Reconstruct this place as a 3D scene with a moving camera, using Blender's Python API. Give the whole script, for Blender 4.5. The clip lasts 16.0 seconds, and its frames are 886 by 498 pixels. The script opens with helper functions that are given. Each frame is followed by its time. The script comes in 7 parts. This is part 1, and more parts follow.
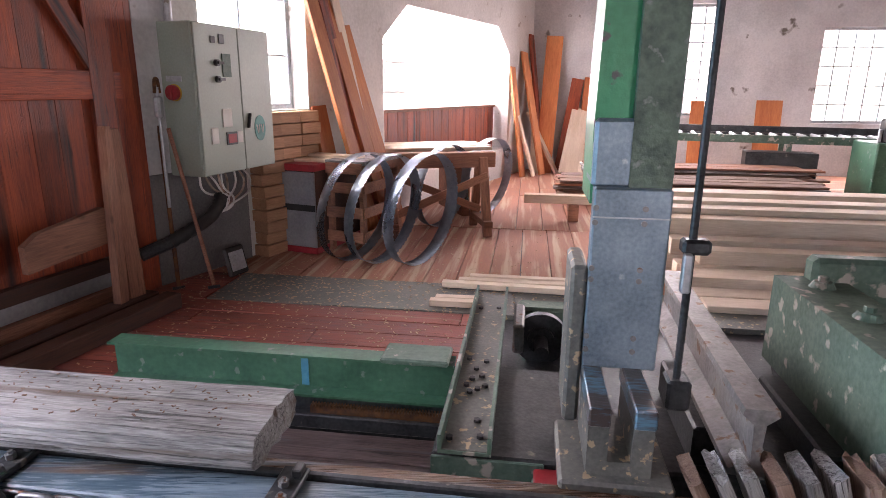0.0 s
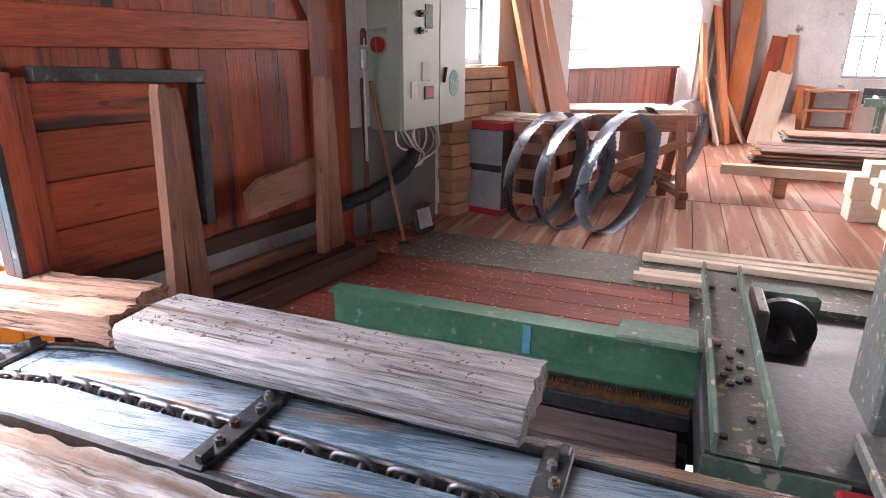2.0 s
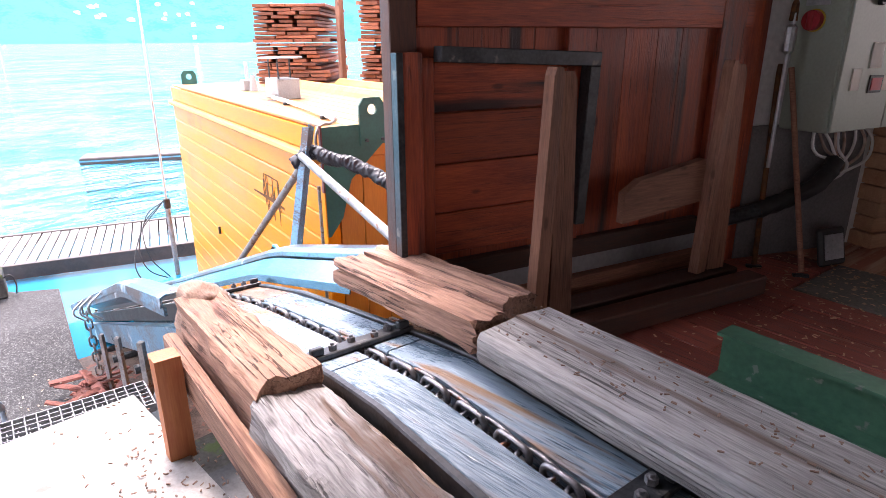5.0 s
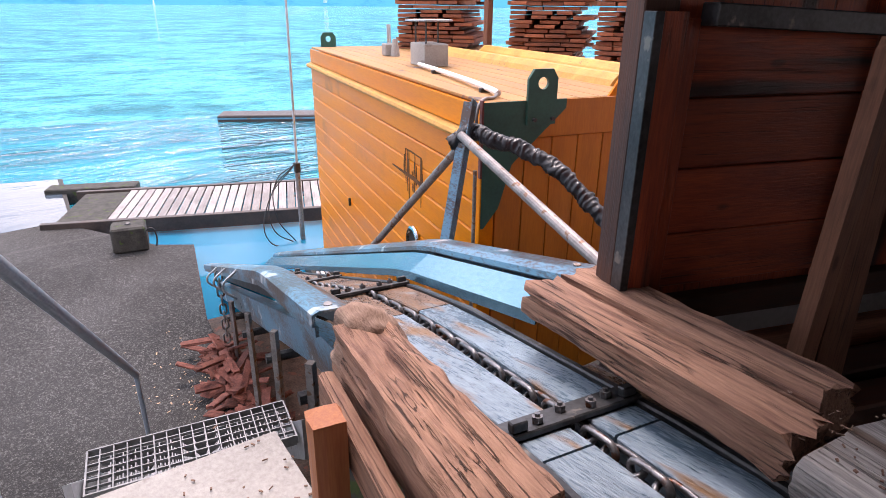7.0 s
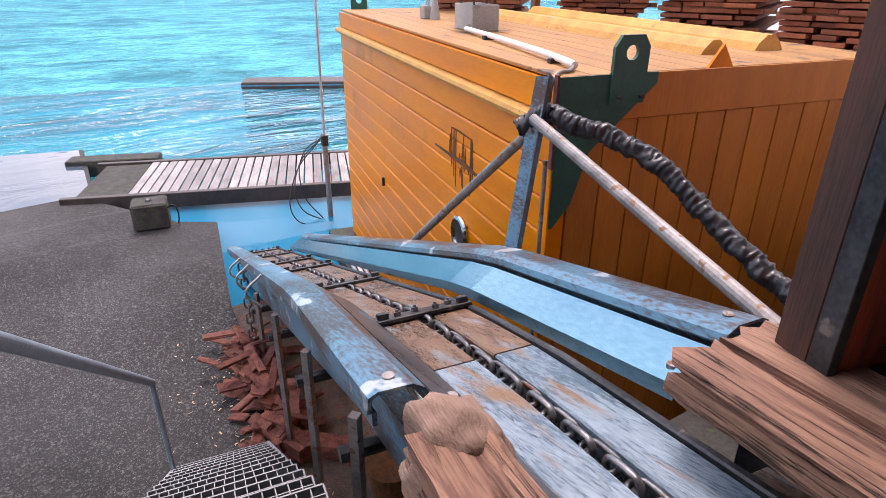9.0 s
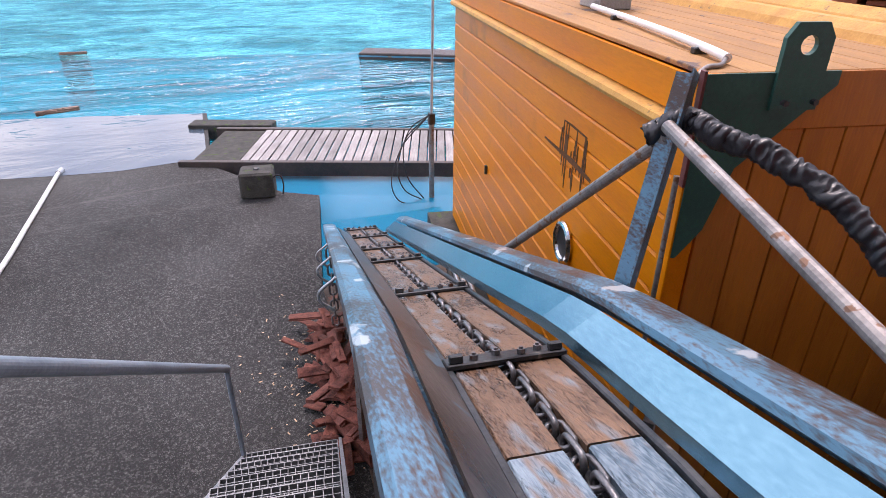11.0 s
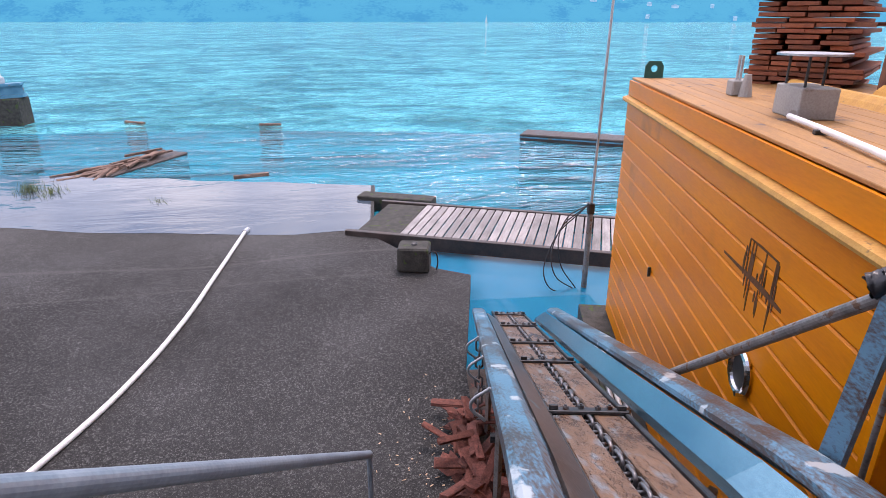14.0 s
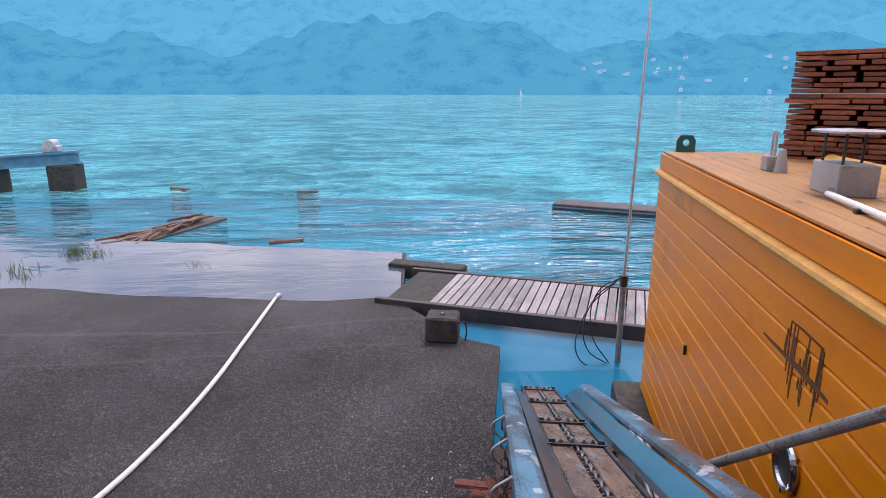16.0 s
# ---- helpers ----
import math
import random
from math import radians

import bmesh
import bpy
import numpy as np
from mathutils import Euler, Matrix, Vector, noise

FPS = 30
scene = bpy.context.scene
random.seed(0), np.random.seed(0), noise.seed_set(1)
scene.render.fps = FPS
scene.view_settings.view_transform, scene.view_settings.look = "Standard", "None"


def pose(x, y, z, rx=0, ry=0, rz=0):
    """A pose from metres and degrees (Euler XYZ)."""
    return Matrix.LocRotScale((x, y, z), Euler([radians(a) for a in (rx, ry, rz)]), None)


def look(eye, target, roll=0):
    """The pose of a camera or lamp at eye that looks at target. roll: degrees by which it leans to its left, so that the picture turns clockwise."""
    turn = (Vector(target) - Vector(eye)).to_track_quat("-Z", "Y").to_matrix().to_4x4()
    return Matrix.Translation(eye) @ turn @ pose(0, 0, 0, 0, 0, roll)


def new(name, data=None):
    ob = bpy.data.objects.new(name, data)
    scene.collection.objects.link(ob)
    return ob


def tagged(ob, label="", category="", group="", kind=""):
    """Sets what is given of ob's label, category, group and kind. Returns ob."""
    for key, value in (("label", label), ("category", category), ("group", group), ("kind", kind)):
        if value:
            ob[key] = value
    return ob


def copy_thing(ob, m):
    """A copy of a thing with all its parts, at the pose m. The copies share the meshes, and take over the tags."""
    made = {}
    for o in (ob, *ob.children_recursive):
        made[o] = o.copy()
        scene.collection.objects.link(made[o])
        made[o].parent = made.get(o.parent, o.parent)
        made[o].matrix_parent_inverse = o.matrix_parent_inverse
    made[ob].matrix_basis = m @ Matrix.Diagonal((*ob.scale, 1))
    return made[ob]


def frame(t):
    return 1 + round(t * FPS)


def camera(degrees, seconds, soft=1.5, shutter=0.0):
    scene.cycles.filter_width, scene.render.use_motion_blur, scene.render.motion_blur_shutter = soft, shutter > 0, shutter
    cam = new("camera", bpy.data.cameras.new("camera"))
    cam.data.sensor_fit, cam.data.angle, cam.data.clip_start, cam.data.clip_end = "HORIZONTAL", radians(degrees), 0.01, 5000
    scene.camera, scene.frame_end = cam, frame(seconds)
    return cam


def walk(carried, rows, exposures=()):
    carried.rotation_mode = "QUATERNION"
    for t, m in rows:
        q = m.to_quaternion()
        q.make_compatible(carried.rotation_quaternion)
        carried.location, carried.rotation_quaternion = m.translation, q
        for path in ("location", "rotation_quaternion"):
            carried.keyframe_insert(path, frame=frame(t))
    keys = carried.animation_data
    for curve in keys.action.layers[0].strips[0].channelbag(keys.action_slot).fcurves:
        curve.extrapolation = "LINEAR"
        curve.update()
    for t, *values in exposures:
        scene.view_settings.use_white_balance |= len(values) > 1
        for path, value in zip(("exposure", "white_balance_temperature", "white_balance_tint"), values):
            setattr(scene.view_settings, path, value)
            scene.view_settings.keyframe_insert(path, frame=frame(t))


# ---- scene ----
cam = camera(72.8, 16.0, soft=0.6)
# seconds, eye in metres, turn in degrees
ROWS = [
    (0.0, 0.000, 0.030, 1.511, 75.00, -0.50, 0.01),
    (0.5, -0.046, 0.040, 1.494, 74.57, -0.48, 3.51),
    (1.0, -0.139, 0.085, 1.461, 73.88, -0.43, 7.60),
    (1.5, -0.275, 0.148, 1.429, 72.80, -0.44, 11.18),
    (2.0, -0.459, 0.206, 1.417, 71.79, -0.50, 13.30),
    (2.5, -0.581, 0.293, 1.406, 71.51, -0.29, 16.96),
    (3.0, -0.639, 0.412, 1.401, 71.51, -0.13, 22.82),
    (3.5, -0.661, 0.493, 1.388, 71.60, 0.04, 30.31),
    (4.0, -0.683, 0.523, 1.382, 71.70, 0.26, 36.65),
    (4.5, -0.750, 0.546, 1.373, 71.37, 0.33, 41.00),
    (5.0, -0.904, 0.530, 1.368, 70.81, 0.35, 44.83),
    (7.5, -1.833, 0.725, 1.316, 67.14, -0.60, 57.00),
    (8.0, -1.999, 0.765, 1.306, 66.00, -0.57, 57.16),
    (10.5, -2.720, 1.106, 1.247, 62.40, -0.35, 64.10),
    (11.0, -2.769, 1.170, 1.257, 62.44, -0.33, 69.08),
    (11.5, -2.808, 1.183, 1.283, 62.46, -0.32, 72.05),
    (12.0, -2.850, 1.167, 1.313, 62.42, -0.28, 74.57),
    (12.5, -2.890, 1.153, 1.359, 63.50, -0.17, 76.95),
    (13.0, -2.912, 1.129, 1.389, 66.24, -0.19, 79.25),
    (13.5, -2.949, 1.123, 1.384, 67.78, -0.06, 81.67),
    (14.0, -2.953, 1.100, 1.412, 69.20, -0.03, 83.73),
    (14.5, -2.949, 1.083, 1.446, 70.24, 0.03, 85.10),
    (15.0, -2.969, 1.108, 1.443, 71.17, 0.05, 86.12),
    (15.5, -2.999, 1.136, 1.444, 72.85, -0.03, 86.67),
    (16.0, -3.030, 1.163, 1.442, 75.50, -0.07, 87.03),
]
# stops of exposure over the walk
LIGHT = [(0.0, 3.45, 7000, 30), (2.5, 3.8, 7000, 28), (3.5, 3.45, 7100, 28), (4.3, 3.0, 6900, 30), (5.0, 2.55, 6900, 31), (7.3, 1.1, 7100, 31), (8.2, 1.0, 7100, 31), (10.5, 0.82, 6800, 31), (13.5, 0.7, 6800, 33), (16.0, 0.33, 6750, 33)]
walk(cam, [(t, pose(x, y, z, rx, ry, rz)) for t, x, y, z, rx, ry, rz in ROWS], LIGHT)

# ---- world and light ----
world = bpy.data.worlds.new("sky")
scene.world = world
world.use_nodes = True
wn = world.node_tree.nodes
sky = wn.new("ShaderNodeTexSky")
sky.sky_type, sky.sun_disc = "NISHITA", False
sky.sun_elevation, sky.sun_rotation = radians(65), radians(-66)
sky.air_density, sky.dust_density, sky.ozone_density = 1.0, 1.2, 1.0
# thin bright cloud over much of the sky
cloud, cover, veil, way_ = wn.new("ShaderNodeTexNoise"), wn.new("ShaderNodeValToRGB"), wn.new("ShaderNodeMix"), wn.new("ShaderNodeTexCoord")
cloud.inputs["Scale"].default_value, cloud.inputs["Detail"].default_value = 2.2, 7
world.node_tree.links.new(way_.outputs["Generated"], cloud.inputs["Vector"])
cover.color_ramp.elements[0].position, cover.color_ramp.elements[0].color = 0.44, (0.1, 0.1, 0.1, 1)
cover.color_ramp.elements[1].position, cover.color_ramp.elements[1].color = 0.57, (0.94, 0.94, 0.94, 1)
world.node_tree.links.new(cloud.outputs["Fac"], cover.inputs[0])
veil.data_type = "RGBA"
veil.inputs[7].default_value = (8.3, 9.1, 9.6, 1)
world.node_tree.links.new(cover.outputs[0], veil.inputs[0])
world.node_tree.links.new(sky.outputs[0], veil.inputs[6])
world.node_tree.links.new(veil.outputs[2], wn["Background"].inputs[0])
wn["Background"].inputs[1].default_value = 0.15

sun = new("sun", bpy.data.lights.new("sun", "SUN"))
sun.data.energy, sun.data.angle, sun.data.color = 1.5, radians(16), (1, 0.96, 0.9)
sun.matrix_world = look((-16, 7, 38), (0, 0, 0))


def area_lamp(name, eye, target, w, h, watts, color=(1, 1, 1)):
    lamp = new(name, bpy.data.lights.new(name, "AREA"))
    lamp.data.shape, lamp.data.size, lamp.data.size_y, lamp.data.energy, lamp.data.color = "RECTANGLE", w, h, watts, color
    lamp.matrix_world = look(eye, target)


# area lamps standing in for daylight at the seen openings of the mill
area_lamp("arch_daylight", (-0.55, 9.3, 1.6), (2.5, 7.6, 0.6), 4.2, 1.6, 42)
area_lamp("side_window_daylight", (-2.15, 6.2, 2.0), (1.5, 4.4, 0.5), 1.0, 1.6, 14)
area_lamp("back_window_daylight", (4.3, 11.1, 2.0), (3.6, 5.5, 0.5), 1.4, 1.8, 16)
area_lamp("back_window_daylight_b", (8.0, 10.5, 1.8), (5.6, 5.0, 0.5), 2.0, 1.8, 16)
# fill lamp added at the made-up south window
area_lamp("south_fill", (2.3, -5.7, 1.85), (0.5, 3.0, 0.6), 1.6, 1.5, 5)


# ---- materials ----
def clear(name):
    m = bpy.data.materials.new(name)
    m.use_nodes = True
    return m, m.node_tree.nodes, m.node_tree.links, m.node_tree.nodes["Principled BSDF"]


def surface(name, low, high, rough=0.7, metal=0.0, scale=4.0, stretch=(1, 1, 1), bump=0.3, grain=60.0, spread=0.5,
            spots=None, spot_scale=9.0, spot_cut=0.62, world_space=False, vary=0.25, rough_vary=0.15, coat=0.0,
            spot_soft=0.05, spot_stretch=False):
    """Two colours mixed by coarse and fine noise, a tone of its own for each object, stains or chips, fine relief."""
    m, n, l, b = clear(name)
    tc, info = n.new("ShaderNodeTexCoord"), n.new("ShaderNodeObjectInfo")
    mp, off = n.new("ShaderNodeMapping"), n.new("ShaderNodeVectorMath")
    off.operation = "MULTIPLY_ADD"
    mul = n.new("ShaderNodeCombineXYZ")
    for k in range(3):
        l.new(info.outputs["Random"], mul.inputs[k])
    l.new(mul.outputs[0], off.inputs[0])
    off.inputs[1].default_value = (0, 0, 0) if world_space else (37, 23, 11)
    geo = n.new("ShaderNodeNewGeometry")
    l.new(geo.outputs["Position"] if world_space else tc.outputs["Object"], off.inputs[2])
    l.new(off.outputs[0], mp.inputs["Vector"])
    mp.inputs["Scale"].default_value = stretch
    coarse, fine = n.new("ShaderNodeTexNoise"), n.new("ShaderNodeTexNoise")
    coarse.inputs["Scale"].default_value, coarse.inputs["Detail"].default_value = scale, 5
    fine.inputs["Scale"].default_value, fine.inputs["Detail"].default_value = grain, 4
    for tex in (coarse, fine):
        l.new(mp.outputs[0], tex.inputs["Vector"])
    add = n.new("ShaderNodeMath")
    add.operation = "MULTIPLY_ADD"
    l.new(fine.outputs["Fac"], add.inputs[0])
    add.inputs[1].default_value = 0.6
    l.new(coarse.outputs["Fac"], add.inputs[2])
    ramp = n.new("ShaderNodeValToRGB")
    ramp.color_ramp.elements[0].position, ramp.color_ramp.elements[1].position = 0.8 - spread / 2, 0.8 + spread / 2
    ramp.color_ramp.elements[0].color, ramp.color_ramp.elements[1].color = (*low, 1), (*high, 1)
    l.new(add.outputs[0], ramp.inputs[0])
    out = ramp.outputs[0]
    if spots:
        st, cut, mix = n.new("ShaderNodeTexNoise"), n.new("ShaderNodeValToRGB"), n.new("ShaderNodeMix")
        st.inputs["Scale"].default_value, st.inputs["Detail"].default_value = spot_scale, 8
        l.new(mp.outputs[0] if spot_stretch else off.outputs[0], st.inputs["Vector"])
        cut.color_ramp.elements[0].position, cut.color_ramp.elements[1].position = spot_cut, spot_cut + spot_soft
        l.new(st.outputs["Fac"], cut.inputs[0])
        mix.data_type = "RGBA"
        l.new(cut.outputs[0], mix.inputs[0])
        l.new(out, mix.inputs[6])
        mix.inputs[7].default_value = (*spots, 1)
        out = mix.outputs[2]
    hsv, tone = n.new("ShaderNodeHueSaturation"), n.new("ShaderNodeMapRange")
    tone.inputs[3].default_value, tone.inputs[4].default_value = 1 - vary, 1 + vary
    l.new(info.outputs["Random"], tone.inputs[0])
    l.new(tone.outputs[0], hsv.inputs["Value"])
    l.new(out, hsv.inputs["Color"])
    l.new(hsv.outputs[0], b.inputs["Base Color"])
    rr = n.new("ShaderNodeMapRange")
    rr.inputs[3].default_value, rr.inputs[4].default_value = max(0.02, rough - rough_vary), min(1, rough + rough_vary)
    l.new(coarse.outputs["Fac"], rr.inputs[0])
    l.new(rr.outputs[0], b.inputs["Roughness"])
    b.inputs["Metallic"].default_value = metal
    b.inputs["Coat Weight"].default_value = coat
    bp = n.new("ShaderNodeBump")
    bp.inputs["Strength"].default_value, bp.inputs["Distance"].default_value = bump, 0.01
    l.new(add.outputs[0], bp.inputs["Height"])
    l.new(bp.outputs[0], b.inputs["Normal"])
    return m


def wood(name, low, high, rough=0.7, bump=0.35, vary=0.25, scale=3.0, spots=None, spot_cut=0.6, spot_scale=1.6, spread=0.32,
         upright=False, cracks=0.0, knots=0.0):
    """Timber with its grain along the piece's own x, or z for upright pieces: year rings, fine fibre, soft blotches, stains, drying cracks, knots."""
    m, n, l, b = clear(name)
    tc, info, off, mul = n.new("ShaderNodeTexCoord"), n.new("ShaderNodeObjectInfo"), n.new("ShaderNodeVectorMath"), n.new("ShaderNodeCombineXYZ")
    off.operation = "MULTIPLY_ADD"
    for k in range(3):
        l.new(info.outputs["Random"], mul.inputs[k])
    l.new(mul.outputs[0], off.inputs[0])
    off.inputs[1].default_value = (37, 23, 11)
    l.new(tc.outputs["Object"], off.inputs[2])

    def layer(along, across, size, detail=5, distort=0.0):
        mp, tex = n.new("ShaderNodeMapping"), n.new("ShaderNodeTexNoise")
        mp.inputs["Scale"].default_value = (across, across, along) if upright else (along, across, across)
        tex.inputs["Scale"].default_value, tex.inputs["Detail"].default_value, tex.inputs["Distortion"].default_value = size, detail, distort
        l.new(off.outputs[0], mp.inputs["Vector"])
        l.new(mp.outputs[0], tex.inputs["Vector"])
        return tex.outputs["Fac"]

    def calc(kind, x, y, z=None):
        node = n.new("ShaderNodeMath")
        node.operation = kind
        for k, v in enumerate((x, y, z)):
            if v is None:
                continue
            if isinstance(v, (int, float)):
                node.inputs[k].default_value = v
            else:
                l.new(v, node.inputs[k])
        return node.outputs[0]

    def blend(fac, a, c):
        mix = n.new("ShaderNodeMix")
        mix.data_type = "RGBA"
        l.new(fac, mix.inputs[0])
        l.new(a, mix.inputs[6])
        mix.inputs[7].default_value = (*c, 1)
        return mix.outputs[2]

    rings, fibre, blotch = layer(0.7, 7, scale, 6, 0.9), layer(0.5, 7, 22, 5, 0.4), layer(0.6, 1.6, 2.4, 4)
    tone = calc("MULTIPLY_ADD", rings, 0.36, calc("MULTIPLY_ADD", fibre, 0.44, calc("MULTIPLY", blotch, 0.5)))
    ramp = n.new("ShaderNodeValToRGB")
    ramp.color_ramp.elements[0].position, ramp.color_ramp.elements[1].position = 0.65 - spread / 2, 0.65 + spread / 2
    ramp.color_ramp.elements[0].color, ramp.color_ramp.elements[1].color = (*low, 1), (*high, 1)
    l.new(tone, ramp.inputs[0])
    out, relief = ramp.outputs[0], tone

    def cut(fac, a, c):
        node = n.new("ShaderNodeMapRange")
        l.new(fac, node.inputs[0])
        node.inputs[1].default_value, node.inputs[2].default_value = a, c
        return node.outputs[0]

    if spots:
        out = blend(cut(layer(0.25, 4, spot_scale * 1.2, 7), spot_cut, spot_cut + 0.12), out, spots)
    if knots:
        mp, vor = n.new("ShaderNodeMapping"), n.new("ShaderNodeTexVoronoi")
        mp.inputs["Scale"].default_value = (2.2, 2.2, 1) if upright else (1, 2.2, 2.2)
        vor.inputs["Scale"].default_value = 2.6
        l.new(off.outputs[0], mp.inputs["Vector"])
        l.new(mp.outputs[0], vor.inputs["Vector"])
        out = blend(calc("MULTIPLY", cut(vor.outputs["Distance"], 0.1, 0.05), knots), out, tuple(c * 0.3 for c in low))
    if cracks:
        line = cut(calc("ABSOLUTE", calc("SUBTRACT", layer(0.09, 6, 4.5, 4, 0.25), 0.47), None), 0.014, 0.003)
        line = calc("MULTIPLY", line, calc("MULTIPLY", cut(layer(1.2, 3, 2.0, 3), 0.42, 0.55), cracks))
        out = blend(line, out, tuple(c * 0.14 for c in low))
        relief = calc("MULTIPLY_ADD", line, -0.9, tone)
    hsv, own = n.new("ShaderNodeHueSaturation"), n.new("ShaderNodeMapRange")
    own.inputs[3].default_value, own.inputs[4].default_value = 1 - vary, 1 + vary
    l.new(info.outputs["Random"], own.inputs[0])
    l.new(own.outputs[0], hsv.inputs["Value"])
    l.new(out, hsv.inputs["Color"])
    l.new(hsv.outputs[0], b.inputs["Base Color"])
    rr = n.new("ShaderNodeMapRange")
    rr.inputs[1].default_value, rr.inputs[2].default_value = 0.45, 0.8
    rr.inputs[3].default_value, rr.inputs[4].default_value = max(0.05, rough - 0.15), min(1, rough + 0.15)
    l.new(tone, rr.inputs[0])
    l.new(rr.outputs[0], b.inputs["Roughness"])
    bp = n.new("ShaderNodeBump")
    bp.inputs["Strength"].default_value, bp.inputs["Distance"].default_value = bump, 0.012
    l.new(relief, bp.inputs["Height"])
    l.new(bp.outputs[0], b.inputs["Normal"])
    return m


RED_WOOD = wood("aged red-brown timber", (0.17, 0.022, 0.009), (0.45, 0.088, 0.03), 0.5, spots=(0.03, 0.01, 0.009), spot_cut=0.58, cracks=0.6, knots=0.7)
DARK_WOOD = wood("dark stained timber", (0.035, 0.014, 0.01), (0.11, 0.045, 0.028), 0.65)
POST_WOOD = wood("worn brown post timber", (0.18, 0.075, 0.045), (0.42, 0.2, 0.125), 0.75, cracks=0.5, knots=0.6)
FLOOR_WOOD = wood("trodden mill floor planks", (0.17, 0.036, 0.026), (0.4, 0.11, 0.075), 0.55, spots=(0.4, 0.24, 0.17), spot_cut=0.62, spot_scale=3, cracks=0.7, knots=0.6)
PALE_FLOOR = wood("dusty floor planks", (0.3, 0.115, 0.07), (0.43, 0.195, 0.125), 0.7, spots=(0.52, 0.36, 0.24), spot_cut=0.52, spot_scale=2.5, vary=0.12)
FRESH_WOOD = wood("fresh sawn spruce", (0.6, 0.45, 0.33), (0.8, 0.66, 0.53), 0.65, 0.15, 0.12)
ORANGE_WOOD = wood("orange spruce boards", (0.42, 0.11, 0.035), (0.62, 0.24, 0.09), 0.6, 0.2, 0.25)
GREY_WOOD = wood("weathered grey beam", (0.1, 0.095, 0.092), (0.46, 0.44, 0.425), 0.85, 1.0, 0.1, 5.0, (0.14, 0.09, 0.065), 0.56, 3, 0.32, cracks=0.7, knots=0.5)
BROWN_WEATHER = wood("weathered brown beam", (0.15, 0.066, 0.043), (0.46, 0.265, 0.18), 0.85, 1.0, 0.1, 5.0, (0.09, 0.035, 0.022), 0.58, 5, 0.38, cracks=0.8, knots=0.7)
BED_WOOD = wood("wet slide wood polished by logs", (0.065, 0.036, 0.022), (0.25, 0.145, 0.085), 0.3, 0.7, 0.12, 5.0, (0.2, 0.23, 0.25), 0.55, 3.0, 0.26, cracks=0.6)
WORN_BED = wood("slide plank polished blue-grey by logs", (0.07, 0.125, 0.17), (0.27, 0.36, 0.43), 0.28, 0.5, 0.08, 5.0, (0.22, 0.13, 0.07), 0.54, 3.0, 0.26, cracks=0.5)
BARK_WOOD = wood("barky slab wood", (0.1, 0.05, 0.035), (0.3, 0.2, 0.15), 0.9, 0.8, 0.3)
STACK_WOOD = wood("drying red planks", (0.16, 0.045, 0.022), (0.36, 0.12, 0.055), 0.75, 0.3, 0.4)
GREY_PLANK = wood("silver grey deck planks", (0.16, 0.15, 0.145), (0.38, 0.36, 0.35), 0.85, 0.5, 0.3)
WET_BEAM = wood("dark wet beam", (0.025, 0.018, 0.016), (0.09, 0.065, 0.055), 0.5, 0.5, 0.1)
RED_WOOD_V = wood("aged red-brown upright timber", (0.16, 0.021, 0.009), (0.43, 0.084, 0.029), 0.5, spots=(0.03, 0.01, 0.009), spot_cut=0.58, upright=True, cracks=0.6, knots=0.7)
DARK_WOOD_V = wood("dark stained upright timber", (0.035, 0.014, 0.01), (0.11, 0.045, 0.028), 0.65, upright=True)
POST_WOOD_V = wood("worn brown upright timber", (0.18, 0.075, 0.045), (0.42, 0.2, 0.125), 0.75, upright=True, cracks=0.5, knots=0.6)
FRESH_WOOD_V = wood("fresh sawn upright spruce", (0.6, 0.45, 0.33), (0.8, 0.66, 0.53), 0.65, 0.15, 0.12, upright=True)
ORANGE_WOOD_V = wood("orange upright spruce boards", (0.42, 0.11, 0.035), (0.62, 0.24, 0.09), 0.6, 0.2, 0.25, upright=True)
UPRIGHT = {RED_WOOD: RED_WOOD_V, DARK_WOOD: DARK_WOOD_V, POST_WOOD: POST_WOOD_V, FRESH_WOOD: FRESH_WOOD_V, ORANGE_WOOD: ORANGE_WOOD_V}
BARK = surface("red bark", (0.075, 0.022, 0.016), (0.25, 0.085, 0.06), 0.9, 0, 14, (1, 1, 1), 1.0, 60, 0.5, vary=0.4)
PLASTER = surface("rough white plaster", (0.52, 0.5, 0.48), (0.74, 0.72, 0.7), 0.9, 0, 1.2, (1, 1, 1), 0.35, 30, 0.6, (0.4, 0.36, 0.32), 5, 0.66, True, 0)
GREY_PLASTER = surface("grey sooty plaster", (0.42, 0.43, 0.45), (0.66, 0.66, 0.67), 0.9, 0, 1.5, (1, 1, 1), 0.35, 30, 0.6, (0.16, 0.14, 0.13), 3, 0.66, True, 0)
CONCRETE = surface("pale concrete", (0.26, 0.25, 0.235), (0.44, 0.43, 0.41), 0.9, 0, 2, (1, 1, 1), 0.5, 70, 0.6, (0.2, 0.18, 0.16), 6, 0.64, True, 0)
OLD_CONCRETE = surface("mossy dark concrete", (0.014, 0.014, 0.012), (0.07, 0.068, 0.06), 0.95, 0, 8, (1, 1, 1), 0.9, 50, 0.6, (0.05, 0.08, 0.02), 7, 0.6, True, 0)


